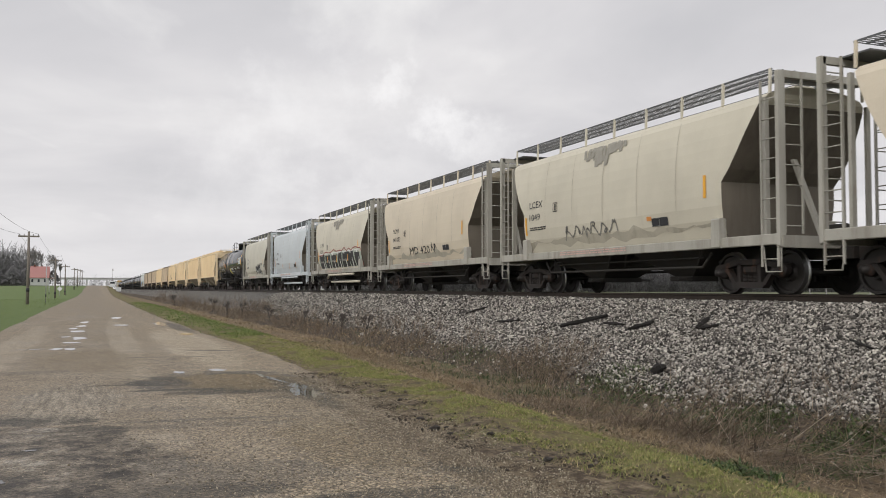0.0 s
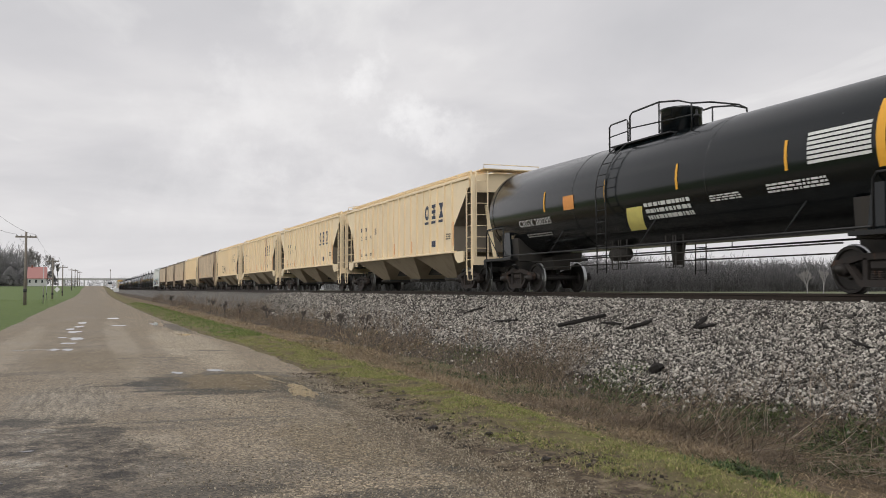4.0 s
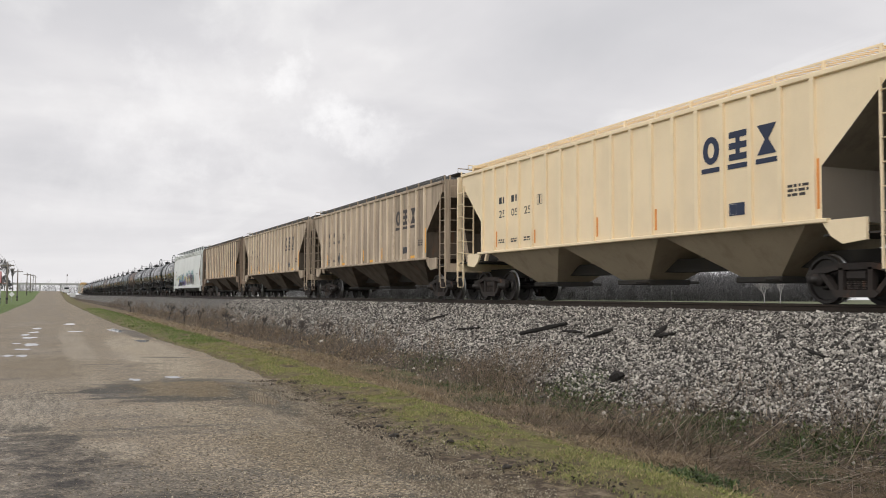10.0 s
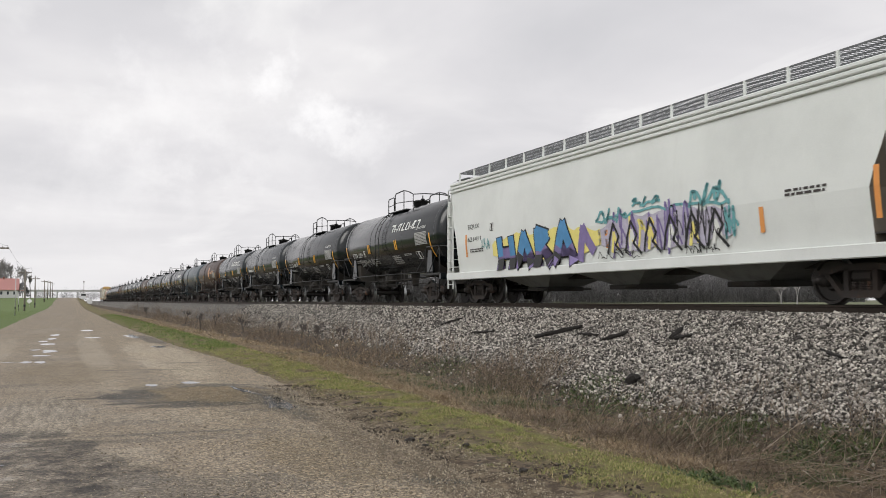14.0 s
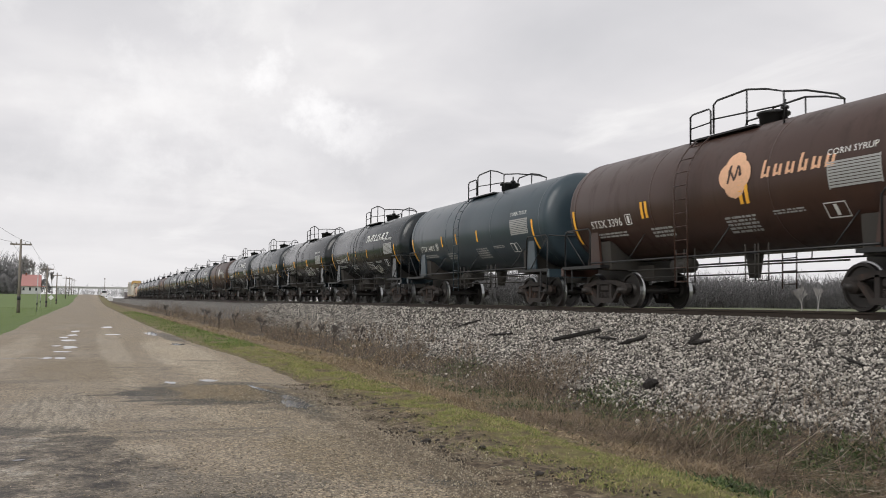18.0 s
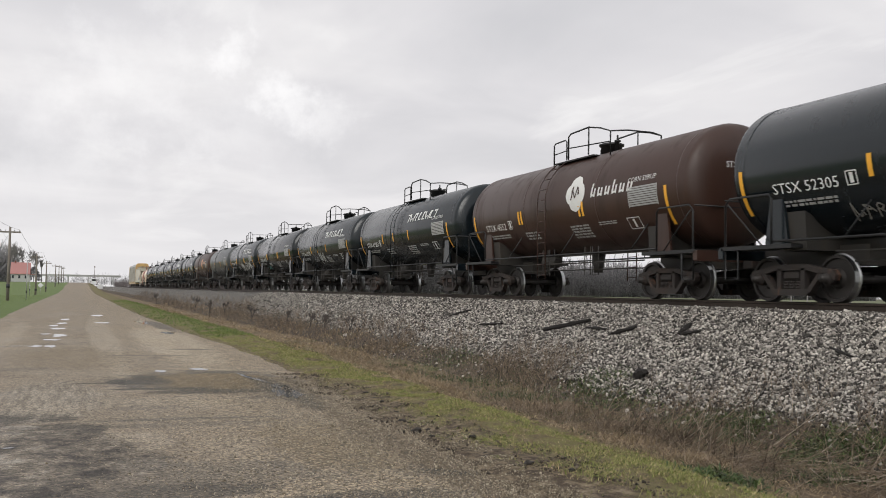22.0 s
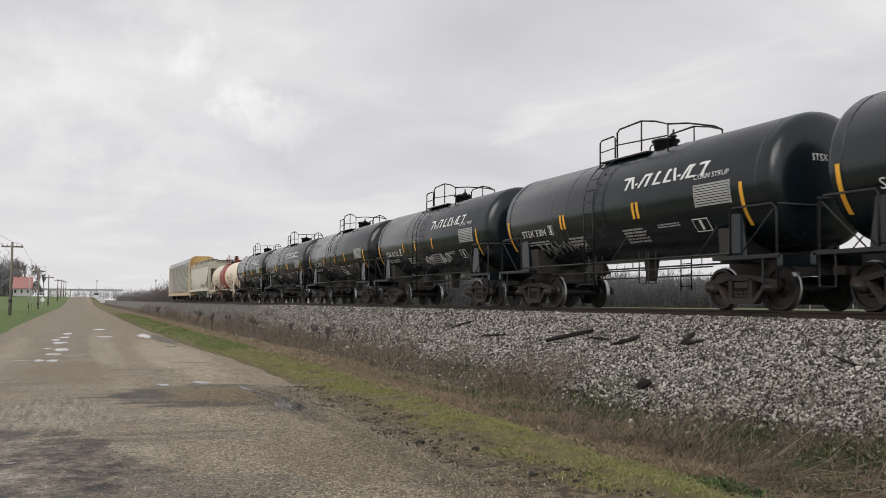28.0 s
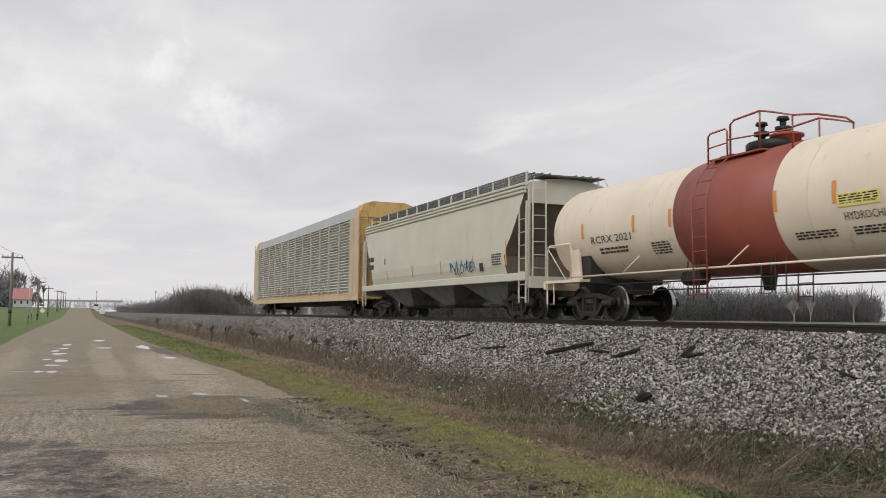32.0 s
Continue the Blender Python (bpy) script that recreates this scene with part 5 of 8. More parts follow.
STONE = island_material("crushed_limestone", (0.0, (0.022, 0.019, 0.017)), (0.3, (0.07, 0.062, 0.055)), (0.55, (0.215, 0.195, 0.172)), (0.82, (0.41, 0.378, 0.335)), (1.0, (0.66, 0.615, 0.55)), grain=0.55)
CUBE = np.array([(x, y, z) for z in (-1, 1) for x, y in ((-1, -1), (1, -1), (1, 1), (-1, 1))], float)
CUBE_F = [(3, 2, 1, 0), (4, 5, 6, 7), (0, 1, 5, 4), (1, 2, 6, 5), (2, 3, 7, 6), (3, 0, 4, 7)]


def foot(y):
    """Where the clean stone of the bank begins."""
    return np.interp(y, [5, 8, 10, 12.3, 15, 17, 20, 26, 60], [9.1, 9.0, 8.75, 8.55, 8.75, 9.0, 9.2, 9.3, 9.4])


def stones(name, count, x0, x1, y0, y1, size, label, spread=0.2, tidy=True):
    x = rng.uniform(x0, x1, count)
    y = y0 + (y1 - y0) * rng.uniform(0, 1, count) ** 1.25
    if tidy:
        keep = x > foot(y) + rng.normal(0, 0.16, count)
        x, y = x[keep], y[keep]
        count = len(x)
    z = np.array([bank_height(a, b) for a, b in zip(x, y)])
    s = size * rng.lognormal(0, spread, count)
    shape = CUBE[None] * rng.uniform(0.45, 1.0, (count, 1, 3)) * np.array([1.0, 1.0, 0.62]) + rng.uniform(-0.42, 0.42, (count, 8, 3))
    v = np.einsum("kij,knj->kni", spin(count), shape) * s[:, None, None] * 0.5
    v += np.stack([x, y, z + s * rng.uniform(0.0, 0.55, count)], 1)[:, None]
    return many(name, v, CUBE_F, STONE, label, "gravel")


stones("ballast_stones", 112000, 8.4, 13.1, 5.5, 25, 0.042, "loose crushed limestone on the near bank")
stones("ballast_stones", 52000, 8.8, 13.1, 22, 62, 0.055, "loose crushed limestone along the bank")
stones("stray_stones", 900, 8.0, 9.0, 5.5, 30, 0.042, "scattered limestone below the bank", 0.25, False)


def blades(name, x, y, z, height, width, lean, mat, label, category, bend=0.4):
    """Grass: two-piece blades."""
    k = len(x)
    a = rng.uniform(0, 2 * np.pi, k)
    b = rng.uniform(0, 2 * np.pi, k)
    side = np.stack([np.cos(a), np.sin(a), np.zeros(k)], 1) * (width * rng.uniform(0.6, 1.3, k))[:, None]
    tilt = np.abs(rng.normal(lean, 0.3, k))
    h = height * rng.uniform(0.5, 1.4, k)
    up = np.stack([np.cos(b) * np.sin(tilt), np.sin(b) * np.sin(tilt), np.cos(tilt)], 1)
    t2 = np.clip(tilt + bend, 0, 1.75)
    up2 = np.stack([np.cos(b) * np.sin(t2), np.sin(b) * np.sin(t2), np.cos(t2)], 1)
    p = np.stack([x, y, z - 0.01], 1)
    mid = p + up * (h * 0.55)[:, None]
    tip = mid + up2 * (h * 0.5)[:, None]
    v = np.stack([p - side, p + side, mid - side * 0.7, mid + side * 0.7, tip], 1)
    return many(name, v, [(0, 1, 3), (0, 3, 2), (2, 3, 4)], mat, label, category)


GRASS = island_material("spring_grass", (0.0, (0.095, 0.118, 0.028)), (0.35, (0.185, 0.225, 0.05)), (0.6, (0.28, 0.29, 0.09)), (1.0, (0.50, 0.405, 0.215)), grain=0.1, rough=0.75)
LAWN = island_material("lawn_blade", (0.0, (0.08, 0.125, 0.03)), (0.6, (0.15, 0.215, 0.052)), (1.0, (0.25, 0.275, 0.10)), grain=0.1, rough=0.75)
STRAW = island_material("dry_straw", (0.0, (0.084, 0.059, 0.035)), (0.45, (0.235, 0.170, 0.099)), (0.8, (0.426, 0.319, 0.185)), (1.0, (0.672, 0.526, 0.319)), grain=0.1, rough=0.8)
TWIG = island_material("dry_twig", (0.0, (0.073, 0.053, 0.039)), (0.6, (0.213, 0.157, 0.112)), (1.0, (0.426, 0.336, 0.241)), grain=0.1)
LEAFY = island_material("green_weed", (0.0, (0.025, 0.042, 0.012)), (0.6, (0.055, 0.09, 0.024)), (1.0, (0.12, 0.155, 0.045)), grain=0.1, rough=0.7)
PALE_STRAW = island_material("pale_straw", (0.0, (0.14, 0.095, 0.055)), (0.5, (0.28, 0.205, 0.125)), (1.0, (0.46, 0.36, 0.23)), grain=0.1, rough=0.8)


VERGE = [(3, 5.6), (6.5, 5.5), (8, 5.42), (10, 5.34), (13, 5.34), (16, 5.4), (20, 5.45), (38, 6.0), (60, 6.2), (100, 6.2)]
INNER = [(3, 4.2), (7, 4.2), (8.4, 4.1), (10, 4.15), (12, 4.35), (15, 4.35), (17, 4.3), (24, 4.3), (34, 4.0), (45, 3.75), (60, 3.5), (100, 3.45)]


def verge(k, y0, y1, power, inner, size=2.0, keep=0.0):
    """Places in patches between the road's shoulder and the ditch."""
    x, y, z = clump(k, 0.0, 1.0, y0, y1, power, size, keep, 1.0)
    a = np.interp(y, [p[0] for p in INNER], [p[1] for p in INNER]) + inner
    b = np.interp(y, [p[0] for p in VERGE], [p[1] for p in VERGE])
    u = x + 0.1 * rng.normal(size=k)
    x = a + (b - a) * u
    keep = np.array([noise.noise((p * 1.7, q * 1.1, 4.0)) for p, q in zip(x, y)]) > -0.3 + 0.75 * np.abs(u - 0.78) * rng.uniform(0, 1, k)
    x, y = x[keep], y[keep]
    return x, y, np.array([ground_height(p, q) for p, q in zip(x, y)])


def clump(k, x0, x1, y0, y1, power=1.4, size=1.3, keep=0.0, seed=0.0):
    """Places scattered in patches."""
    px, py = [], []
    while len(px) < k:
        x = rng.uniform(x0, x1, k)
        y = y0 + (y1 - y0) * rng.uniform(0, 1, k) ** power
        for a, b in zip(x, y):
            if noise.noise((a * size, b * size * 0.6, seed)) > keep + rng.uniform(-0.35, 0.35):
                px.append(a), py.append(b)
    x, y = np.array(px[:k]), np.array(py[:k])
    z = np.array([max(ground_height(a, b), bank_height(a, b) if a > 8.0 else -9) for a, b in zip(x, y)])
    return x, y, z


x, y, z = verge(78000, 3.5, 16, 1.6, -0.05, 3.0, -0.3)
blades("verge_grass", x, y, z, 0.04, 0.0032, 0.65, GRASS, "short spring grass on the road verge", "grass")
x, y, z = verge(30000, 15, 34, 1.4, -0.05, 3.0, -0.3)
blades("verge_grass", x, y, z, 0.05, 0.005, 0.55, GRASS, "short spring grass on the road verge", "grass")
x, y, z = verge(18000, 30, 110, 1.2, -0.05, 1.0, -0.4)
blades("verge_grass", x, y, z, 0.09, 0.012, 0.45, LAWN, "short spring grass along the far verge", "grass")
x, y, z = clump(7000, 3.75, 4.5, 3.5, 26, 1.5, 2.4, 0.16, 1.0)
blades("verge_grass", x, y, z, 0.035, 0.0035, 0.6, GRASS, "thin tufts of grass on the muddy shoulder", "grass")
x, y, z = clump(32000, 4.0, 5.6, 3.5, 28, 1.6, 2.0, -0.05, 6.0)
blades("verge_straw", x, y, z, 0.055, 0.0035, 1.2, STRAW, "flattened dead grass on the verge", "grass")
x, y, z = clump(60000, 5.2, 9.1, 4.5, 30, 1.4, 1.3, -0.08, 2.0)
blades("dry_grass", x, y, z, 0.12, 0.004, 1.38, STRAW, "matted dry grass in the ditch", "grass", 0.5)
x, y, z = clump(16000, 5.6, 9.3, 24, 100, 1.3, 0.7, -0.05, 2.0)
blades("dry_grass", x, y, z, 0.16, 0.011, 1.1, STRAW, "dry grass along the ditch", "grass", 0.6)
x, y, z = clump(16000, 5.6, 8.9, 6.5, 32, 1.3, 1.2, 0.14, 11.0)
blades("green_weeds", x, y, z, 0.055, 0.007, 0.95, LEAFY, "thin green weeds in the ditch", "weeds", 0.7)


def patch(k, spots):
    """Places gathered round a few spots (x, y, spread across, spread along)."""
    pick = rng.integers(0, len(spots), k)
    sp = np.array(spots)[pick]
    x, y = rng.normal(sp[:, 0], sp[:, 2]), rng.normal(sp[:, 1], sp[:, 3])
    z = np.array([max(ground_height(a, b), bank_height(a, b) if a > 8.0 else -9) for a, b in zip(x, y)])
    return x, y, z


x, y, z = patch(15000, [(9.0, 13.9, 0.2, 0.4), (8.6, 13.8, 0.22, 0.45), (8.4, 12.6, 0.3, 0.5), (8.25, 10.5, 0.25, 0.4), (8.5, 9.8, 0.2, 0.3), (8.1, 9.6, 0.25, 0.3), (8.3, 8.2, 0.3, 0.25), (8.6, 7.6, 0.3, 0.25), (8.2, 16.7, 0.4, 0.7), (8.6, 20.5, 0.4, 1.0), (7.4, 18.5, 0.5, 1.2),
                          (6.4, 24.0, 0.5, 2.0), (7.2, 7.2, 0.25, 0.2), (5.5, 6.6, 0.15, 0.2), (7.6, 14.6, 0.4, 0.5)])
blades("green_weeds", x, y, z, 0.11, 0.011, 1.0, LEAFY, "dense green weeds at the foot of the bank", "weeds", 0.7)
x, y, z = patch(9000, [(6.3, 21.0, 0.35, 0.9), (6.7, 23.5, 0.35, 1.0), (6.2, 17.5, 0.25, 0.6), (6.0, 14.6, 0.2, 0.6), (6.2, 9.0, 0.2, 0.3), (5.9, 7.4, 0.15, 0.2), (7.2, 27.0, 0.4, 1.2)])
blades("straw_tufts", x, y, z, 0.2, 0.004, 0.95, PALE_STRAW, "pale tan tufts of dead grass leaning over the ditch", "grass", 0.5)


def stalks(name, k, x0, x1, y0, y1, height, lean, label, thick=0.006, fork=3, keep=0.0, seed=3.0, at=None, mat=None, heading=None):
    """Dead stalks: thin three-sided stems, each with side twigs."""
    x, y, z = at or clump(k, x0, x1, y0, y1, 1.2, 0.55, keep, seed)
    vs = []
    for a, b, c in zip(x, y, z):
        t, w = min(1.5, abs(rng.normal(lean, 0.25))), rng.uniform(0, 2 * math.pi) if heading is None else rng.normal(heading, 0.45)
        h = height * rng.uniform(0.5, 1.35)
        d = np.array([math.cos(w) * math.sin(t), math.sin(w) * math.sin(t), math.cos(t)])
        base = np.array([a, b, c + rng.uniform(-0.02, 0.08 * (lean > 0.8))])
        stems = [(base, base + d * h, thick)]
        for _ in range(fork):
            u = rng.uniform(0.3, 0.9)
            e = d + rng.normal(0, 0.45, 3)
            e /= np.linalg.norm(e)
            stems.append((base + d * h * u, base + d * h * u + e * h * 0.38, thick * 0.6))
        for p, q, r in stems:
            o = np.array([[r, 0, 0], [-r * 0.5, r * 0.87, 0], [-r * 0.5, -r * 0.87, 0]])
            vs.append(np.concatenate([p + o, q + o * 0.4]))
    return many(name, np.array(vs), [(0, 1, 4, 3), (1, 2, 5, 4), (2, 0, 3, 5)], mat or TWIG, label, "brush")


PALE_TWIG = island_material("bleached_twig", (0.0, (0.20, 0.155, 0.115)), (0.5, (0.34, 0.28, 0.22)), (1.0, (0.55, 0.47, 0.38)), grain=0.15)
stalks("dead_stalks", 2600, 5.5, 9.0, 4.6, 24, 0.42, 1.45, "dead brown stalks lying in the ditch", 0.0035, 2, 0.0)
stalks("dead_stalks", 1500, 5.6, 8.9, 4.8, 13, 0.75, 1.47, "long grey stems flattened along the ditch", 0.004, 1, 0.0, 7.0, None, None, -1.75)
stalks("dead_stalks", 420, 5.8, 8.9, 5.0, 24, 0.42, 0.5, "thin dry weeds standing in the ditch", 0.0025, 2, 0.0, 9.0, None, PALE_TWIG)
stalks("twig_pile", 260, 0, 0, 0, 0, 0.9, 1.42, "heap of cut twigs lying in the ditch", 0.0085, 2, at=patch(260, [(7.0, 10.3, 0.25, 0.4), (7.05, 9.7, 0.22, 0.4), (6.75, 8.9, 0.25, 0.4), (6.6, 8.2, 0.25, 0.35)]), heading=-1.75)
stalks("twig_pile", 130, 0, 0, 0, 0, 0.95, 1.43, "pale bleached twigs among the dead stalks", 0.0095, 1, at=patch(130, [(7.0, 10.3, 0.3, 0.5), (6.7, 8.6, 0.4, 0.4), (7.5, 7.6, 0.5, 0.4), (8.2, 7.2, 0.5, 0.3)]), mat=PALE_TWIG, heading=-1.7)
stalks("brush", 800, 8.0, 9.5, 15, 26, 0.36, 0.7, "tangled brown brush at the foot of the bank", 0.0032, 5, 0.05, 5.0)
stalks("brush", 1300, 7.8, 9.7, 21, 62, 0.5, 0.55, "bare brown brush along the foot of the bank", 0.0042, 5, 0.0, 5.0)
stalks("brush", 700, 7.8, 9.7, 52, 150, 0.75, 0.4, "bare brown brush further along the bank", 0.008, 5, -0.05, 5.0)
stalks("brush", 320, 8.2, 9.4, 6.0, 11, 0.45, 0.9, "dry brush where the bank meets the ditch", 0.003, 4, -0.1, 5.0)


# old timbers thrown on the bank
def timber(a, b, w, label):
    """A rotten tie or a splinter of one, lying on the bank from a to b (x, y), split and worn thin at its ends."""
    a, b = Vector((*a, bank_height(*a) + 0.02)), Vector((*b, bank_height(*b) + 0.03))
    length = (b - a).length
    s = Shape()
    n, q = 9, 7
    for i in range(n):
        u = i / (n - 1)
        k = (0.35 + 0.65 * math.sin(math.pi * min(1, max(0, 0.12 + 0.8 * u))) ** 0.6) * (1 + 0.35 * noise.noise((u * 7, a.x, a.y)))
        ring = []
        for j in range(q):
            t = 2 * math.pi * j / q
            r = w * k * (1 + 0.45 * noise.noise((math.cos(t) * 1.5, math.sin(t) * 1.5, u * 3 + a.y)))
            ring.append((r * math.cos(t), (u - 0.5) * length + 0.06 * length * noise.noise((t, u * 2, a.x)), r * 0.7 * math.sin(t) + w * 0.5))
        s.v += ring
    s.f += [(i * q + j, i * q + (j + 1) % q, (i + 1) * q + (j + 1) % q, (i + 1) * q + j) for i in range(n - 1) for j in range(q)] + [tuple(range(q)), tuple(range((n - 1) * q, n * q))]
    ob = solid("old_timber", s, ROTTEN, label, "timber", "timbers on the bank")
    ob.matrix_world = Matrix.Translation((a + b) / 2) @ (b - a).to_track_quat("Y", "Z").to_matrix().to_4x4()
    return ob


ROTTEN = plain("rotten_creosoted_wood", (0.013, 0.0105, 0.009), 0.95, 0, 0.6, 18)
for a, b, w, label in (((10.25, 18.61), (10.88, 17.6), 0.085, "long rotten railway tie lying on the ballast"), ((10.6, 17.29), (10.57, 16.44), 0.05, "thin splinter of a rotten tie on the ballast"),
                       ((10.41, 15.98), (10.69, 15.5), 0.075, "split rotten railway tie on the ballast"), ((10.62, 13.99), (11.03, 14.17), 0.065, "broken stub of a rotten tie"), ((10.61, 13.92), (10.78, 13.57), 0.055, "broken stub of a rotten tie"),
                       ((10.54, 10.24), (10.32, 9.63), 0.035, "grey splinter of a tie on the ballast"), ((10.57, 25.12), (10.98, 24.49), 0.06, "weathered piece of tie far along the ballast"), ((10.25, 22.28), (10.44, 21.26), 0.05, "weathered piece of tie far along the ballast"),
                       ((8.99, 13.08), (9.21, 12.99), 0.11, "charred lump of wood at the foot of the bank")):
    timber(a, b, w, label)

# water and patches on the road
def road_z(x, y):
    a, b = road_edge(y, -1), road_edge(y, 1)
    u = (x - a) / (b - a)
    return 0.03 - 0.05 * (2 * u - 1) ** 2


def water_material():
    m, n, l, b = nodes_of("rain_water")
    b.inputs["Base Color"].default_value = (0.035, 0.03, 0.025, 1)
    b.inputs["Roughness"].default_value = 0.03
    b.inputs["IOR"].default_value = 1.33
    relief(n, l, b, noise_at(n, l, 9, (1, 1, 1), 2), 0.02, 0.005)
    return m


WATER = water_material()


def puddle(x, y, rx, ry, seed, label="shallow rain puddle on the road", mat=None, name="puddle", lift=0.005, kind="structure", turn=0.0):
    n = 36
    vs = [(0, 0, 0)]
    for k in range(n):
        a = 2 * math.pi * k / n
        r = 0.95 + 0.65 * noise.noise((math.cos(a) * 1.3, math.sin(a) * 1.3, seed)) + 0.42 * noise.noise((math.cos(a) * 4, math.sin(a) * 4, seed + 3))
        px, py = rx * r * math.cos(a), ry * r * math.sin(a)
        vs.append((px * math.cos(turn) - py * math.sin(turn), px * math.sin(turn) + py * math.cos(turn), 0.0))
    z0 = road_z(x, y) + lift
    vs = [(a, b, road_z(x + a, y + b) + lift - z0) for a, b, c in vs]
    s = Shape().add(vs, [(0, k + 1, (k + 1) % n + 1) for k in range(n)])
    ob = new(name, s.mesh(name, mat or WATER))
    ob.location = (x, y, z0)
    return tagged(ob, label, "puddle" if mat is None else "road patch", kind=kind)


puddle(3.08, 14.0, 0.2, 1.1, 1.0, "rain puddle at the edge of the road", turn=-0.06)
puddle(2.9, 16.2, 0.09, 0.8, 3.0, "rain puddle at the edge of the road", turn=0.12)
for k, (x, y, rx, ry) in enumerate(((-0.49, 30.61, 0.28, 1.0), (-0.94, 31.59, 0.16, 0.5), (-0.64, 35.58, 0.26, 1.0), (-0.49, 44.85, 0.24, 1.5), (-0.83, 38.01, 0.18, 1.0), (-0.95, 25.34, 0.16, 0.5), (-0.62, 25.20, 0.14, 0.7),
                                    (-0.56, 40.41, 0.22, 1.1), (-0.67, 28.19, 0.3, 0.5), (0.99, 51.09, 0.35, 1.4), (1.03, 40.95, 0.4, 0.9), (1.48, 17.50, 0.13, 0.3), (2.20, 17.84, 0.22, 0.32), (2.69, 42.44, 0.35, 2.6), (2.95, 32.60, 0.25, 1.0),
                                    (-1.61, 25.51, 0.5, 0.12), (-0.78, 8.09, 0.12, 0.14), (-0.57, 9.55, 0.08, 0.05))):
    puddle(x, y, rx * 0.9, ry * 0.75, 10.0 + k)

def chips(name, x, y, size, spread, mat, label):
    """Small broken stones lying on the road or its shoulder."""
    k = len(x)
    z = np.array([max(road_z(a, b) if a < road_edge(b, 1) else -9, ground_height(a, b)) for a, b in zip(x, y)])
    s = size * rng.lognormal(0, spread, k)
    v = np.einsum("kij,knj->kni", spin(k), CUBE[None] * rng.uniform(0.5, 1.0, (k, 1, 3)) + rng.uniform(-0.4, 0.4, (k, 8, 3))) * s[:, None, None]
    v += np.stack([x, y, z + s * 0.45], 1)[:, None]
    return many(name, v, CUBE_F, mat, label, "gravel")


SOIL = island_material("crumbled_soil", (0.0, (0.022, 0.017, 0.012)), (0.6, (0.07, 0.053, 0.038)), (1.0, (0.16, 0.13, 0.095)))
CHIP = island_material("road_chippings", (0.0, (0.10, 0.08, 0.056)), (0.35, (0.20, 0.165, 0.118)), (0.75, (0.33, 0.28, 0.205)), (1.0, (0.55, 0.48, 0.37)), grain=0.2)
x, y, z = clump(5200, 3.45, 4.5, 3.5, 17, 1.3, 2.6, 0.1, 16.0)
chips("edge_crumbs", x, y, 0.0048, 0.5, SOIL, "crumbled mud and turf at the road's edge")
k = 60000
y = 5.2 + 11 * rng.uniform(0, 1, k) ** 1.6
edge = np.array([road_edge(b, 1) + 0.45 for b in y])
x = edge * (1 - np.abs(rng.normal(0, 0.42, k)))
keep = (x > -1.5) & (rng.uniform(0, 1, k) < np.clip(0.35 + 0.35 * x, 0.1, 1.0))
chips("road_chippings", x[keep], y[keep], 0.0036, 0.35, CHIP, "loose tan chippings scattered over the road")


def clod(x, y, r, seed):
    """A lump of dark mud thrown up at the road's edge."""
    bm = bmesh.new()
    bmesh.ops.create_icosphere(bm, subdivisions=2, radius=1.0)
    for v in bm.verts:
        k = 1.0 + 0.6 * noise.noise((v.co.x * 1.7, v.co.y * 1.7, v.co.z * 1.7 + seed)) + 0.2 * noise.noise((v.co.x * 4, v.co.y * 4, v.co.z * 4 + seed))
        v.co = Vector((v.co.x * r * 0.9 * k, v.co.y * r * 0.6 * k, v.co.z * r * 0.4 * k))
    me = bpy.data.meshes.new("mud_clod")
    bm.to_mesh(me)
    bm.free()
    me.materials.append(MUD)
    ob = new("mud_clod", me)
    ob.location = (x, y, max(ground_height(x, y), road_z(x, y) if x < road_edge(y, 1) else -9) + r * 0.1)
    ob.rotation_euler = (0, 0, seed * 1.3)
    return tagged(ob, "dark wet clod of mud at the road's edge", "mud", "clods along the road's edge")


MUD = plain("wet_black_mud", (0.024, 0.018, 0.013), 0.7, 0, 0.6, 30)
for k, (x, y, r) in enumerate(((3.68, 9.72, 0.085), (3.82, 10.61, 0.07), (4.3, 13.65, 0.075), (4.12, 12.3, 0.06), (4.05, 8.95, 0.06), (3.95, 7.45, 0.07), (3.75, 9.4, 0.05), (3.9, 9.9, 0.045), (4.2, 12.9, 0.05),
                               (3.6, 8.6, 0.04), (3.85, 8.2, 0.05), (4.0, 11.3, 0.045), (4.15, 7.0, 0.05), (3.72, 10.1, 0.05))):
    clod(x, y, r, k + 0.5)


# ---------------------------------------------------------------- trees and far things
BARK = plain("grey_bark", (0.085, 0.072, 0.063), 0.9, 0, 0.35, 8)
# far bark is paled towards grey: distance haze painted into its colour
FAR_BARK = plain("haze_paled_bark", (0.27, 0.255, 0.25), 0.95, 0, 0.2, 3)
HEDGE_BARK = plain("brown_twig_bark", (0.16, 0.135, 0.12), 0.95, 0, 0.25, 3)
# needles are grey instead of green, to carry haze in their colour
NEEDLES = plain("haze_greyed_conifer", (0.17, 0.165, 0.165), 0.95, 0, 0.3, 3)


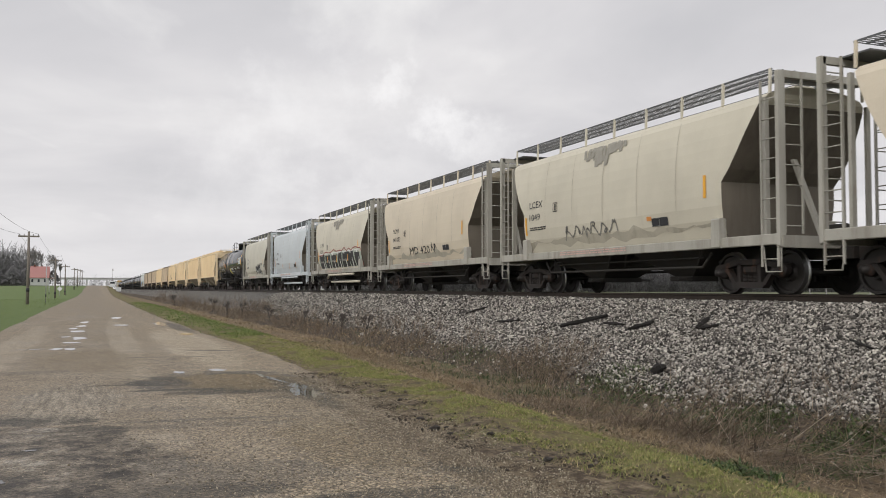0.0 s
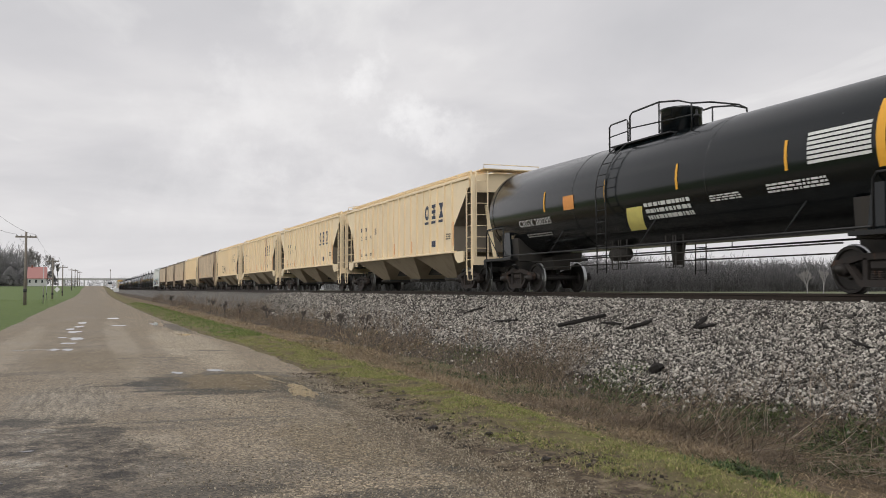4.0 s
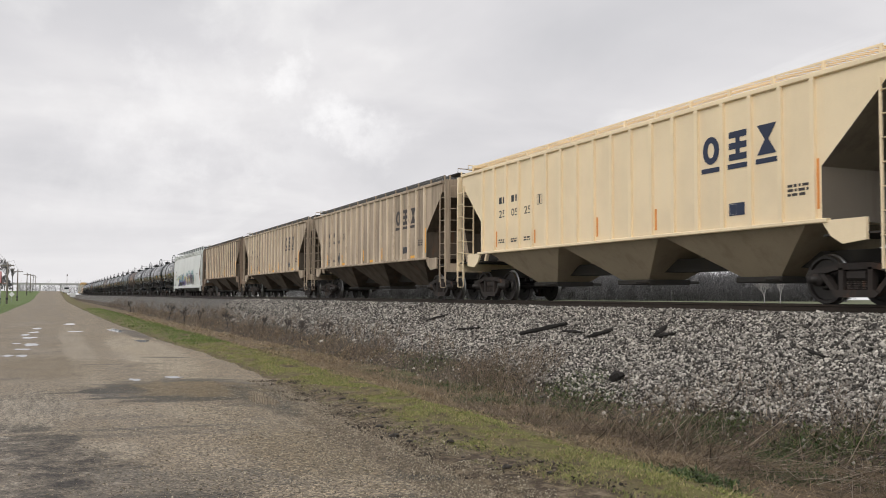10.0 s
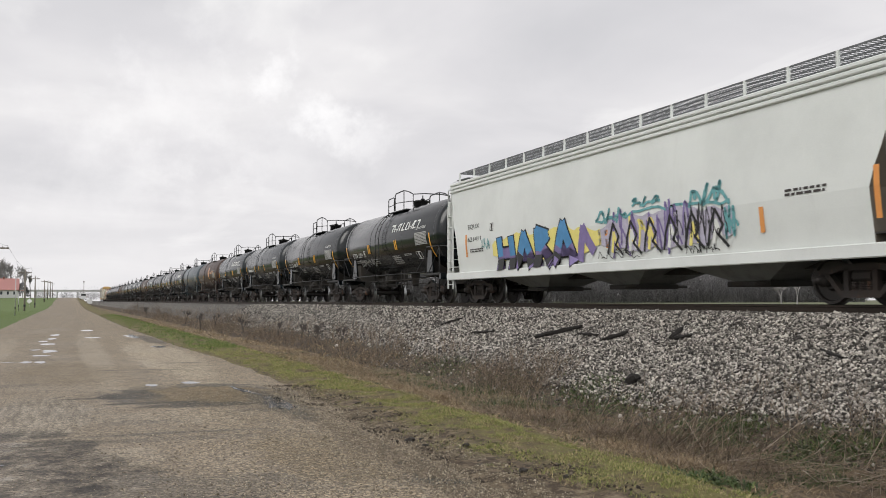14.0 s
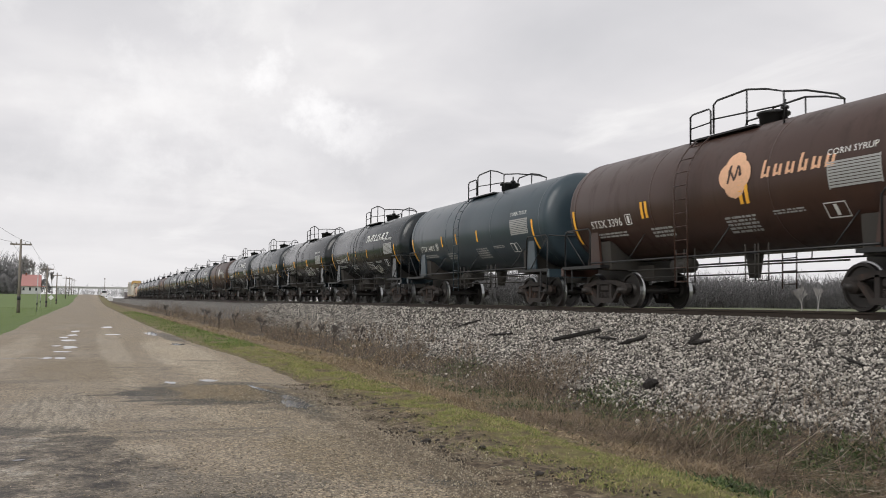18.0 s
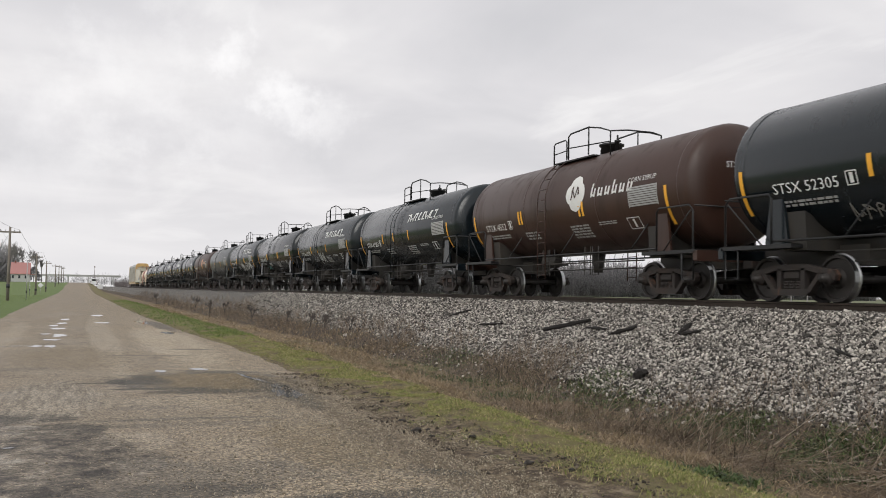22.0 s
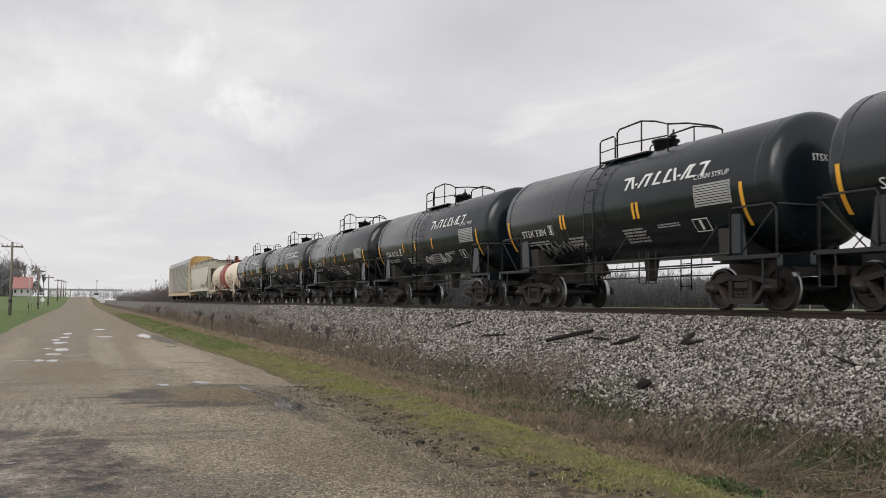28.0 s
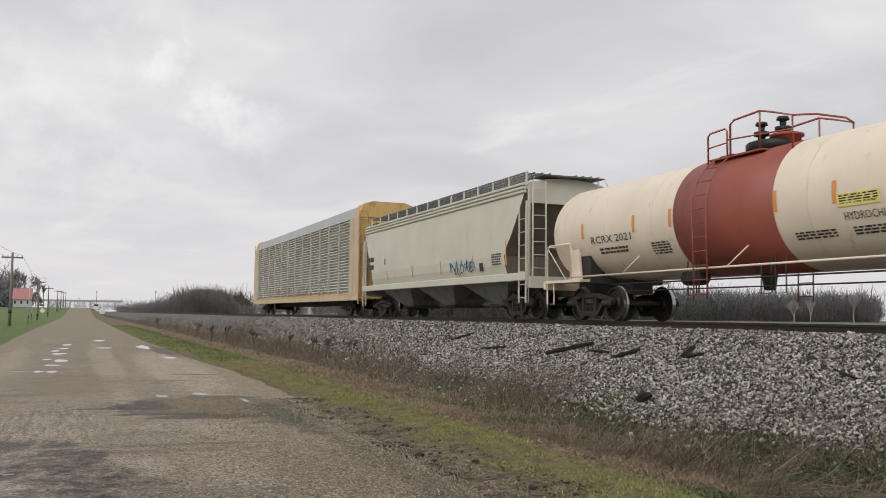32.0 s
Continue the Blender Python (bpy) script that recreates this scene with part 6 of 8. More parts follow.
def branches(seed, height, spread=0.5, levels=5, kids=3):
    """Tapered limbs of a bare tree: lists of (from, to, radius, radius) for trunk and crown."""
    r = random.Random(seed)
    trunk, crown = [], []

    def grow(p, d, length, rad, level):
        q = p + d * length
        (trunk if level <= 1 else crown).append((p, q, rad, rad * 0.68))
        if level >= levels:
            return
        for k in range(kids + (1 if level > 1 else 0)):
            side = Vector((r.gauss(0, 1), r.gauss(0, 1), r.gauss(0.15, 0.5))).normalized()
            e = (d + side * spread * r.uniform(0.6, 1.4) + Vector((0, 0, 0.12))).normalized()
            grow(p + d * length * r.uniform(0.55, 1.0), e, length * r.uniform(0.58, 0.8), rad * 0.58, level + 1)

    grow(Vector((0, 0, -0.1)), Vector((r.gauss(0, 0.04), r.gauss(0, 0.04), 1)).normalized(), height * 0.3, height * 0.022, 0)
    return trunk, crown


def limbs(segments, sides=4, least=0.0):
    s = Shape()
    for p, q, a, b in segments:
        a, b = max(a, least), max(b, least * 0.7)
        d = (q - p).normalized()
        u = d.cross(Vector((0.3, 0.9, 0.2))).normalized()
        w = d.cross(u)
        ring = [(math.cos(2 * math.pi * k / sides), math.sin(2 * math.pi * k / sides)) for k in range(sides)]
        vs = [p + (u * c + w * e) * a for c, e in ring] + [q + (u * c + w * e) * b for c, e in ring]
        s.add(vs, [(k, (k + 1) % sides, (k + 1) % sides + sides, k + sides) for k in range(sides)])
    return s


def bare_tree(x, y, z, height, seed, label, mat=None, spread=0.5, levels=5, name="tree", least=0.02):
    t = thing(name, label, "tree" if name == "tree" else "shrub", (x, y, z + (rise(x, y) if x < 8 else 0.0)), group="bare trees" if name == "tree" else "bare shrubs")
    trunk, crown = branches(seed, height, spread, levels)
    part("trunk", limbs(trunk, 6, least), mat or BARK, t)
    part("crown", limbs(crown, 3, least), mat or BARK, t)
    return t


def place(d, y):
    """A spot at the distance y along the road, d of it to the side."""
    return d * y


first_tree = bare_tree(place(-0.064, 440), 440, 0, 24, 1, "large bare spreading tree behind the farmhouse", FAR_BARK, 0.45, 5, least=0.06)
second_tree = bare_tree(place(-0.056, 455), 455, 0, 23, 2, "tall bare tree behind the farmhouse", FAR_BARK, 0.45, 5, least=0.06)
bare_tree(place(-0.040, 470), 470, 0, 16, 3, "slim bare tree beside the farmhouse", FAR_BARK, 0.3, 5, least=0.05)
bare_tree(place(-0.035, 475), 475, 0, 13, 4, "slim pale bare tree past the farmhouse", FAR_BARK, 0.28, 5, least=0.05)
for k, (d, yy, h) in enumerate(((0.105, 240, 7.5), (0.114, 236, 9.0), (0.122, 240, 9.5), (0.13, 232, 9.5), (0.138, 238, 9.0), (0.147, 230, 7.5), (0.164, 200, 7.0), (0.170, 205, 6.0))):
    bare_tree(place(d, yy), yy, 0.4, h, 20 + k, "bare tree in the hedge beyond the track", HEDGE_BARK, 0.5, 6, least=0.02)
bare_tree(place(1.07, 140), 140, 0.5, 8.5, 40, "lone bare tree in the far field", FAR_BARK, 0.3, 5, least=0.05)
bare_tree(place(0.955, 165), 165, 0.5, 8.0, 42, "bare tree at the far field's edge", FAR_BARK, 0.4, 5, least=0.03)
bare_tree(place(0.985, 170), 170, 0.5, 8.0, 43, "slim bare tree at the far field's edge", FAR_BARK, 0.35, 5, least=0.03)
bare_tree(8.1, 103, bank_height(8.1, 103), 1.9, 50, "small bare shrub on the verge", BARK, 0.5, 4, "shrub", 0.012)
for k, (xx, yy, h) in enumerate(((8.2, 61, 1.5), (8.6, 57, 1.3), (8.9, 36, 1.0), (8.7, 33, 1.2), (8.5, 47, 1.3), (9.0, 30.5, 0.9), (8.3, 70, 1.6), (8.8, 40, 1.1))):
    bare_tree(xx, yy, bank_height(xx, yy) if xx > 8 else -0.2, h, 60 + k, "bare brown shrub at the foot of the bank", BARK, 0.55, 4, "shrub", 0.008)


def far_woods(name, rows, label, seed, h0, h1, z=0.3, twigs=(40, 60), mat=None):
    """A strip of woods too far off to count: upright stems with twigs."""
    r = np.random.default_rng(seed)
    vs = []
    for x, y in rows:
        h = r.uniform(h0, h1)
        for k in range(int(r.integers(*twigs))):
            t = 0 if k == 0 else r.uniform(0.05, 0.75)
            p = np.array([x, y, z + t * h])
            p[:2] += 0 if k == 0 else r.normal(0, 0.12 * h, 2)
            e = r.normal(0, 0.6, 3) + np.array([0, 0, 0.45])
            q = p + (np.array([0, 0, h * 0.6]) if k == 0 else e / np.linalg.norm(e) * h * r.uniform(0.2, 0.45))
            w = h * (0.01 if k == 0 else 0.0095)
            o = np.array([[w, 0, 0], [-w * 0.5, w * 0.87, 0], [-w * 0.5, -w * 0.87, 0]])
            vs.append(np.concatenate([p + o, q + o * 0.3]))
    return many(name, np.array(vs), [(0, 1, 4, 3), (1, 2, 5, 4), (2, 0, 3, 5)], mat or HAZE, label, "woods")


# far woods: the haze of the distance sits in these grey twig colours
HAZE = island_material("haze_greyed_woods", (0.0, (0.10, 0.097, 0.10)), (0.5, (0.16, 0.155, 0.157)), (1.0, (0.24, 0.23, 0.23)), grain=0.1)
g = np.random.default_rng(3)
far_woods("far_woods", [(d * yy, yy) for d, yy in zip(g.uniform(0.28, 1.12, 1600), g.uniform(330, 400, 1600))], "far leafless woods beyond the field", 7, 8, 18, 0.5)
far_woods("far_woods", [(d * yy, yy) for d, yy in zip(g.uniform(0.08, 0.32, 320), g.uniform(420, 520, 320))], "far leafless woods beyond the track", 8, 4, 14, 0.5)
# farm trees are paler still, again with haze painted in
FARM_HAZE = island_material("haze_paled_farm_trees", (0.0, (0.22, 0.215, 0.22)), (1.0, (0.36, 0.35, 0.35)), grain=0.1)
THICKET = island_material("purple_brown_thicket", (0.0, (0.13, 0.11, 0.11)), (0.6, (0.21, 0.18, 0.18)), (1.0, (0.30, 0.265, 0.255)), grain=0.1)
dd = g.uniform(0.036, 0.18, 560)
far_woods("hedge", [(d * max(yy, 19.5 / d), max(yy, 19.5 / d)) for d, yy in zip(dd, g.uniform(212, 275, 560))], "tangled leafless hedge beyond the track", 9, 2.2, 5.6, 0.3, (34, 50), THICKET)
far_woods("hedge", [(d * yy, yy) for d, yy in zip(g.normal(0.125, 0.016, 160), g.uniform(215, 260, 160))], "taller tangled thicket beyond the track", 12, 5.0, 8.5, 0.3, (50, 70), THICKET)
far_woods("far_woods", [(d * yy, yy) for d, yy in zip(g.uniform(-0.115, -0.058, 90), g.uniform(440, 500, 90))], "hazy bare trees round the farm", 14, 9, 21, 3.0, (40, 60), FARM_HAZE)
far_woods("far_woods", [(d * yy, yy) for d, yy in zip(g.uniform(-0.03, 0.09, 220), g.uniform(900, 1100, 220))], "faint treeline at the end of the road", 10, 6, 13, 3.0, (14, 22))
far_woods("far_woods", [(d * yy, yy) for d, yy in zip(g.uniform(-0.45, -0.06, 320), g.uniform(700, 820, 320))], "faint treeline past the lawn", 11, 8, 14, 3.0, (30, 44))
x, y, z = clump(15000, -20, -4.1, 25, 150, 1.1, 0.5, -0.5, 21.0)
blades("lawn_grass", x, y, z, 0.06, 0.02, 0.6, LAWN, "mown spring lawn beside the road", "grass")


def conifer(x, y, h, w, seed, label):
    t = thing("tree", label, "tree", (x, y, rise(x, y)), group="dark evergreens")
    part("trunk", Shape().lathe([(-0.1, h * 0.03), (h * 0.9, 0.05)], 8, "z"), FAR_BARK, t)
    r = random.Random(seed)
    s = Shape()
    for k in range(420):
        u = r.random() ** 0.8
        a = r.uniform(0, 2 * math.pi)
        rad = w * (1 - u) ** 0.75 * r.uniform(0.55, 1.05) + 0.2
        p = Vector((rad * math.cos(a), rad * math.sin(a), 0.4 + u * h * 0.95))
        d = Vector((math.cos(a), math.sin(a), r.uniform(-0.5, 0.1))) * h * 0.1
        n = Vector((-math.sin(a), math.cos(a), 0)) * h * 0.05
        s.add([p - d, p + n, p + d, p - n, p + Vector((0, 0, h * 0.05))], [(0, 1, 4), (1, 2, 4), (2, 3, 4), (3, 0, 4)])
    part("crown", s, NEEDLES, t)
    return t


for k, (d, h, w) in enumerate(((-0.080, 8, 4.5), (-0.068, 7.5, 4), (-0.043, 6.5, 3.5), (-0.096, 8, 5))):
    conifer(place(d, 432), 432 + 4 * (k % 3), h, w, 90 + k, "evergreen beside the farmhouse, greyed with painted haze")


def farmhouse(x, y):
    h = thing("house", "white farmhouse with a red gabled roof", "house", (x, y, rise(x, y) + 0.4))
    wall = plain("white_siding", (0.48, 0.48, 0.47), 0.7, 0, 0.1)
    roof = plain("red_metal_roof", (0.42, 0.20, 0.185), 0.5, 0, 0.15)
    glass = plain("dark_window_glass", (0.03, 0.035, 0.04), 0.1, 0, 0.1)
    part("wall", Shape().box(-4.6, 4.6, -4, 4, -0.6, 3.4).extrude([(-4, 3.4), (4, 3.4), (0, 7.8)], -4.6, 4.6, "x"), wall, h)
    part("roof", Shape().extrude([(-4.5, 2.8), (-4.5, 3.05), (0, 8.2), (4.5, 3.05), (4.5, 2.8), (0, 7.9)], -5.0, 5.0, "x"), roof, h)
    part("porch_roof", Shape().box(4.6, 7.2, -3.5, 2, 2.7, 2.95), roof, h)
    for px in (4.9, 7.0):
        part("porch_post", Shape().box(px - 0.1, px + 0.1, -3.4, -3.2, -0.6, 2.7), wall, h)
    for wx in (-3.6, -0.4, 2.8):
        w = part("window", Shape().box(wx - 0.5, wx + 0.5, -4.06, -4.0, 0.9, 2.3), glass, h)
        part("window_frame", Shape().box(wx - 0.62, wx - 0.5, -4.1, -4.0, 0.8, 2.4).box(wx + 0.5, wx + 0.62, -4.1, -4.0, 0.8, 2.4).box(wx - 0.5, wx + 0.5, -4.1, -4.0, 2.3, 2.4), wall, w)
    part("chimney", Shape().box(-3.2, -2.4, -0.4, 0.4, 6.4, 8.9), plain("brick_chimney", (0.25, 0.1, 0.07), 0.9), h)
    return h


farmhouse(place(-0.0545, 425), 425).scale = (0.78, 0.9, 0.95)

WOOD = plain("weathered_pole_wood", (0.20, 0.175, 0.15), 0.9, 0, 0.3, 10)
STEEL_POST = plain("galvanised_post", (0.42, 0.42, 0.42), 0.5, 0.6, 0.1)


def utility_pole(x, y, h=7.2):
    p = thing("utility_pole", "weathered wooden utility pole with a crossarm", "utility pole", (x, y, 0), group="poles along the road")
    part("pole", Shape().lathe([(-0.3, 0.16), (h, 0.1)], 10, "z"), WOOD, p)
    part("crossarm", Shape().box(-0.95, 0.95, -0.06, 0.06, h - 0.55, h - 0.4), WOOD, p)
    for d in (-0.85, -0.4, 0.4, 0.85):
        part("insulator", Shape().lathe([(h - 0.4, 0.03), (h - 0.3, 0.045), (h - 0.24, 0.03)], 8, "z", (d, 0, 0)), STEEL_POST, p)
    part("ground_band", Shape().lathe([(1.3, 0.17), (1.65, 0.166)], 10, "z"), BLACK_INK, p, "black band round the pole")
    return p


pole = utility_pole(-6.3, 95.8)
for yy in (157, 205, 286, 335, 385, 440):
    copy_thing(pole, pose(-6.3, yy, rise(-6.3, yy) - 0.6))
for d in (-0.85, 0.85):
    s = Shape()
    for a, b in ((20, 95.8), (95.8, 157), (157, 205)):
        n = 12
        s.tube([(-6.3 + d, a + (b - a) * k / n, 6.97 - 0.9 * (1 - (2 * k / n - 1) ** 2)) for k in range(n + 1)], 0.012, 4)
    solid("power_line", s, BLACK_IRON, "thin sagging wire between the utility poles", "cable", "wires")


def marker_post(x, y, h, label):
    p = thing("marker_post", label, "post", (x, y, 0), group="posts on the lawn")
    part("post", Shape().lathe([(-0.2, 0.05), (h, 0.045)], 8, "z"), STEEL_POST, p)
    part("black_band", Shape().lathe([(0.7, 0.056), (1.0, 0.056)], 8, "z"), BLACK_INK, p)
    part("cap", Shape().lathe([(h, 0.06), (h + 0.08, 0.05)], 8, "z"), BLACK_INK, p)
    return p


marker_post(-5.2, 106.8, 4.2, "pale slim marker post with a black band")
marker_post(-7.2, 157.6, 3.0, "short pale marker post on the lawn")
sg = thing("road_sign", "white road sign seen on its thin post", "sign", (-7.0, 196, rise(-7, 196)))
part("post", Shape().box(-0.03, 0.03, -0.03, 0.03, -0.2, 2.0), STEEL_POST, sg)
part("panel", Shape().extrude([(-0.55, 1.5), (0, 0.95), (0.55, 1.5), (0, 2.05)], -0.05, -0.035), plain("white_sign", (0.75, 0.75, 0.74), 0.5, 0, 0.05), sg)
for x, y, h in ((place(0.0155, 420), 420, 8.4), (place(0.0745, 330), 330, 8.6), (place(0.032, 560), 560, 6.5)):
    t = thing("signal_mast", "slender grey mast beside the track", "mast", (x, y, rise(x, y) + 0.2), group="masts")
    part("mast", Shape().lathe([(-0.3, 0.12), (h, 0.08)], 8, "z"), WOOD, t)
    part("head", Shape().box(-0.2, 0.2, -0.15, 0.15, h - 0.5, h + 0.25, 0.03), WOOD, t)


def overpass():
    o = thing("overpass", "grey concrete road bridge far down the road", "bridge", (0, 820, 3.2))
    # concrete is lightened so that its colour holds the distance haze
    con = plain("haze_paled_concrete", (0.46, 0.455, 0.45), 0.9, 0, 0.1)
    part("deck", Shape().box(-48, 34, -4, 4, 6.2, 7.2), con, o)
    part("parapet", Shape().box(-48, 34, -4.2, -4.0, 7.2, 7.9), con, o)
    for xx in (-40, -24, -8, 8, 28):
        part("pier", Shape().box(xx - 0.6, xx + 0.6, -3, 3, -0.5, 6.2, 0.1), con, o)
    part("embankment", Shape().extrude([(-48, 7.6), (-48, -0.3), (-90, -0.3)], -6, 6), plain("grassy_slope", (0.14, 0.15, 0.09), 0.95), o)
    return o


overpass()


def van(x, y):
    v = thing("van", "white van parked by the far roadside", "van", (x, y, rise(x, y) + 0.03))
    white = plain("white_van_paint", (0.75, 0.76, 0.77), 0.35, 0, 0.05)
    part("body", Shape().extrude([(-2.6, 0.4), (2.6, 0.4), (2.6, 1.1), (1.7, 1.25), (1.0, 2.2), (-2.6, 2.25)], -0.95, 0.95, "x"), white, v)
    part("rear_window", Shape().box(-0.75, 0.75, -2.63, -2.6, 1.4, 2.0), plain("van_glass", (0.03, 0.03, 0.035), 0.1, 0, 0.05), v)
    for d in (-0.85, 0.85):
        for yy in (-1.7, 1.7):
            part("wheel", Shape().lathe([(d - 0.12, 0.34), (d + 0.12, 0.34)], 16, "x", (0, yy, 0.34)), BLACK_IRON, v)
        part("tail_light", Shape().box(d - 0.06, d + 0.06, -2.63, -2.6, 0.9, 1.3), BAND_RED, v)
    return v


van(5.0, 330)
bx = solid("utility_box", Shape().box(-0.8, 0.8, -0.6, 0.6, 0, 1.3, 0.05), plain("white_box", (0.7, 0.7, 0.7), 0.5, 0, 0.05), "white metal cabinet beside the road", "cabinet", loc=(6.4, 300, rise(6.4, 300)))

# ---------------------------------------------------------------- lettering and paint on the cars
# u runs along the car (towards its trailing end), z is the height over the rails; every mark lies on the side that faces the road.
def side_of(kind):
    """Half width of a car's side at height z, a little proud."""
    if kind == "tank":
        return lambda z: math.sqrt(max(0.02, 1.43 ** 2 - (z - 2.67) ** 2)) + 0.012
    if kind == "dome":
        return lambda z: math.sqrt(max(0.02, 1.45 ** 2 - (z - 2.66) ** 2)) + 0.012
    if kind == "acid":
        return lambda z: math.sqrt(max(0.02, 1.36 ** 2 - (z - 2.44) ** 2)) + 0.014
    if kind == "ribbed":
        return lambda z: 1.5 + 0.008
    if kind == "curved":
        pts = [(1.17, 1.56), (1.2, 1.36), (1.6, 1.5)] + [(1.9 + k / 4, 1.56 - 0.16 * (abs(k / 8 - 0.25) / 0.75) ** 2.2) for k in range(9)] + [(4.02, 1.33)]
        return lambda z: between(z, pts) + 0.014
    pts = [(0.8, 1.6), (1.05, 1.6), (1.06, 1.49), (1.7, 1.55)] + [(2.0 + k / 6 * 1.97, 1.58 - 0.1 * (k / 6) ** 2) for k in range(7)]
    if kind == "smooth_low":
        pts = [(1.17, 1.6), (1.42, 1.6), (1.43, 1.52), (1.7, 1.55)] + pts[4:]
    return lambda z: between(z, pts) + 0.014


def lay(car, name, side, quads, mat, label="", lift=0.0):
    """Flat pieces, given as outlines of (u, z), laid on a car's side."""
    s = Shape()
    k = 1.05 if side is TANK else 1.0
    for q in quads:
        s.add([(-side(z) - lift, u * k, z) for u, z in q], [tuple(range(len(q)))])
    return part(name, s, mat, car, label)


def strip(u0, u1, z0, z1, n=5, slant=0.0):
    """An upright bar cut into short pieces, so that it follows a bowed side."""
    out = []
    for k in range(n):
        a, b = z0 + (z1 - z0) * k / n, z0 + (z1 - z0) * (k + 1) / n
        sa, sb = slant * (a - z0), slant * (b - z0)
        out.append([(u0 - sa, a), (u1 - sa, a), (u1 - sb, b), (u0 - sb, b)])
    return out


GLYPHS = {}


def glyphs(words):
    """Vertices and faces of a line of the built-in font, scaled to a unit box."""
    if words not in GLYPHS:
        cu = bpy.data.curves.new("words", "FONT")
        cu.body = words
        cu.resolution_u = 2
        ob = bpy.data.objects.new("words", cu)
        scene.collection.objects.link(ob)
        bpy.context.view_layer.update()
        me = bpy.data.meshes.new_from_object(ob.evaluated_get(bpy.context.evaluated_depsgraph_get()))
        co = np.array([v.co[:] for v in me.vertices])
        lo, hi = co.min(0), co.max(0)
        GLYPHS[words] = ((co[:, 0] - lo[0]) / (hi[0] - lo[0]), (co[:, 1] - lo[1]) / (hi[1] - lo[1]), [tuple(p.vertices) for p in me.polygons])
        bpy.data.objects.remove(ob)
        bpy.data.curves.remove(cu)
        bpy.data.meshes.remove(me)
    return GLYPHS[words]


def text(car, side, words, u0, u1, z0, z1, mat, label=""):
    """Lettering from u0 (its start, towards the trailing end) to u1."""
    x, y, f = glyphs(words)
    k = 1.05 if side is TANK else 1.0
    u0, u1 = u0 * k, u1 * k
    s = Shape().add([(-side(z0 + (z1 - z0) * b), u0 + (u1 - u0) * a, z0 + (z1 - z0) * b) for a, b in zip(x, y)], f)
    return part("lettering", s, mat, car, label)


def lines(car, side, u0, u1, z0, z1, rows, mat, seed=1):
    """Small print that cannot be read: rows of short bars."""
    r = random.Random(seed)
    q = []
    h = (z1 - z0) / rows
    for k in range(rows):
        a = u0
        while a > u1 + 0.04:
            w = r.uniform(0.05, 0.2)
            b = max(u1, a - w)
            q.append([(a, z1 - k * h - 0.6 * h), (b, z1 - k * h - 0.6 * h), (b, z1 - k * h), (a, z1 - k * h)])
            a = b - r.uniform(0.02, 0.05)
    return tagged(lay(car, "small_print", side, q, mat), kind="stuff")


def frame_box(car, side, u0, u1, z0, z1, mat, t=0.025, fill=True):
    q = [[(u0, z0), (u1, z0), (u1, z0 + t), (u0, z0 + t)], [(u0, z1 - t), (u1, z1 - t), (u1, z1), (u0, z1)],
         [(u0, z0 + t), (u0 - t, z0 + t), (u0 - t, z1 - t), (u0, z1 - t)], [(u1 + t, z0 + t), (u1, z0 + t), (u1, z1 - t), (u1 + t, z1 - t)]]
    if fill:
        m = (u0 + u1) / 2
        q.append([(m + 0.04, z0 + 2 * t), (m - 0.04, z0 + 2 * t), (m - 0.04, z1 - 2 * t), (m + 0.04, z1 - 2 * t)])
    return lay(car, "inspection_box", side, q, mat)


def ribbon(pts, w):
    """A stroke of width w through points, as quads."""
    out = []
    for (a, b), (c, d) in zip(pts[:-1], pts[1:]):
        du, dz = c - a, d - b
        n = math.hypot(du, dz) or 1
        ou, oz = -dz / n * w / 2, du / n * w / 2
        eu, ez = du / n * w * 0.3, dz / n * w * 0.3
        out.append([(a - eu + ou, b - ez + oz), (c + eu + ou, d + ez + oz), (c + eu - ou, d + ez - oz), (a - eu - ou, b - ez - oz)])
    return out


def scrawl(car, side, u0, u1, z0, z1, letters, w, mat, seed, label="", lift=0.0):
    """Sprayed strokes, letter by letter, that spell nothing."""
    r = random.Random(seed)
    q = []
    step = (u1 - u0) / letters
    for k in range(letters):
        a = u0 + k * step
        p = [(a + r.uniform(0.0, 0.9) * step, z0 + r.uniform(0, 1) * (z1 - z0)) for _ in range(3)]
        p = [(a + 0.05 * step, z0 + r.uniform(0, 0.3) * (z1 - z0)), (a + r.uniform(0.2, 0.5) * step, z1 - r.uniform(0, 0.25) * (z1 - z0))] + p[:2] + [(a + 0.95 * step, z0 + r.uniform(0, 0.5) * (z1 - z0))]
        fine = []
        for i in range(len(p) - 1):
            for j in range(4):
                t = j / 4
                bow = 0.12 * math.sin(math.pi * t) * (1 if i % 2 else -1) * (z1 - z0)
                fine.append((p[i][0] + (p[i + 1][0] - p[i][0]) * t, min(z1, max(z0, p[i][1] + (p[i + 1][1] - p[i][1]) * t + bow))))
        fine.append(p[-1])
        q += ribbon(fine, w)
    return tagged(lay(car, "graffiti", side, q, mat, label, lift), kind="stuff")


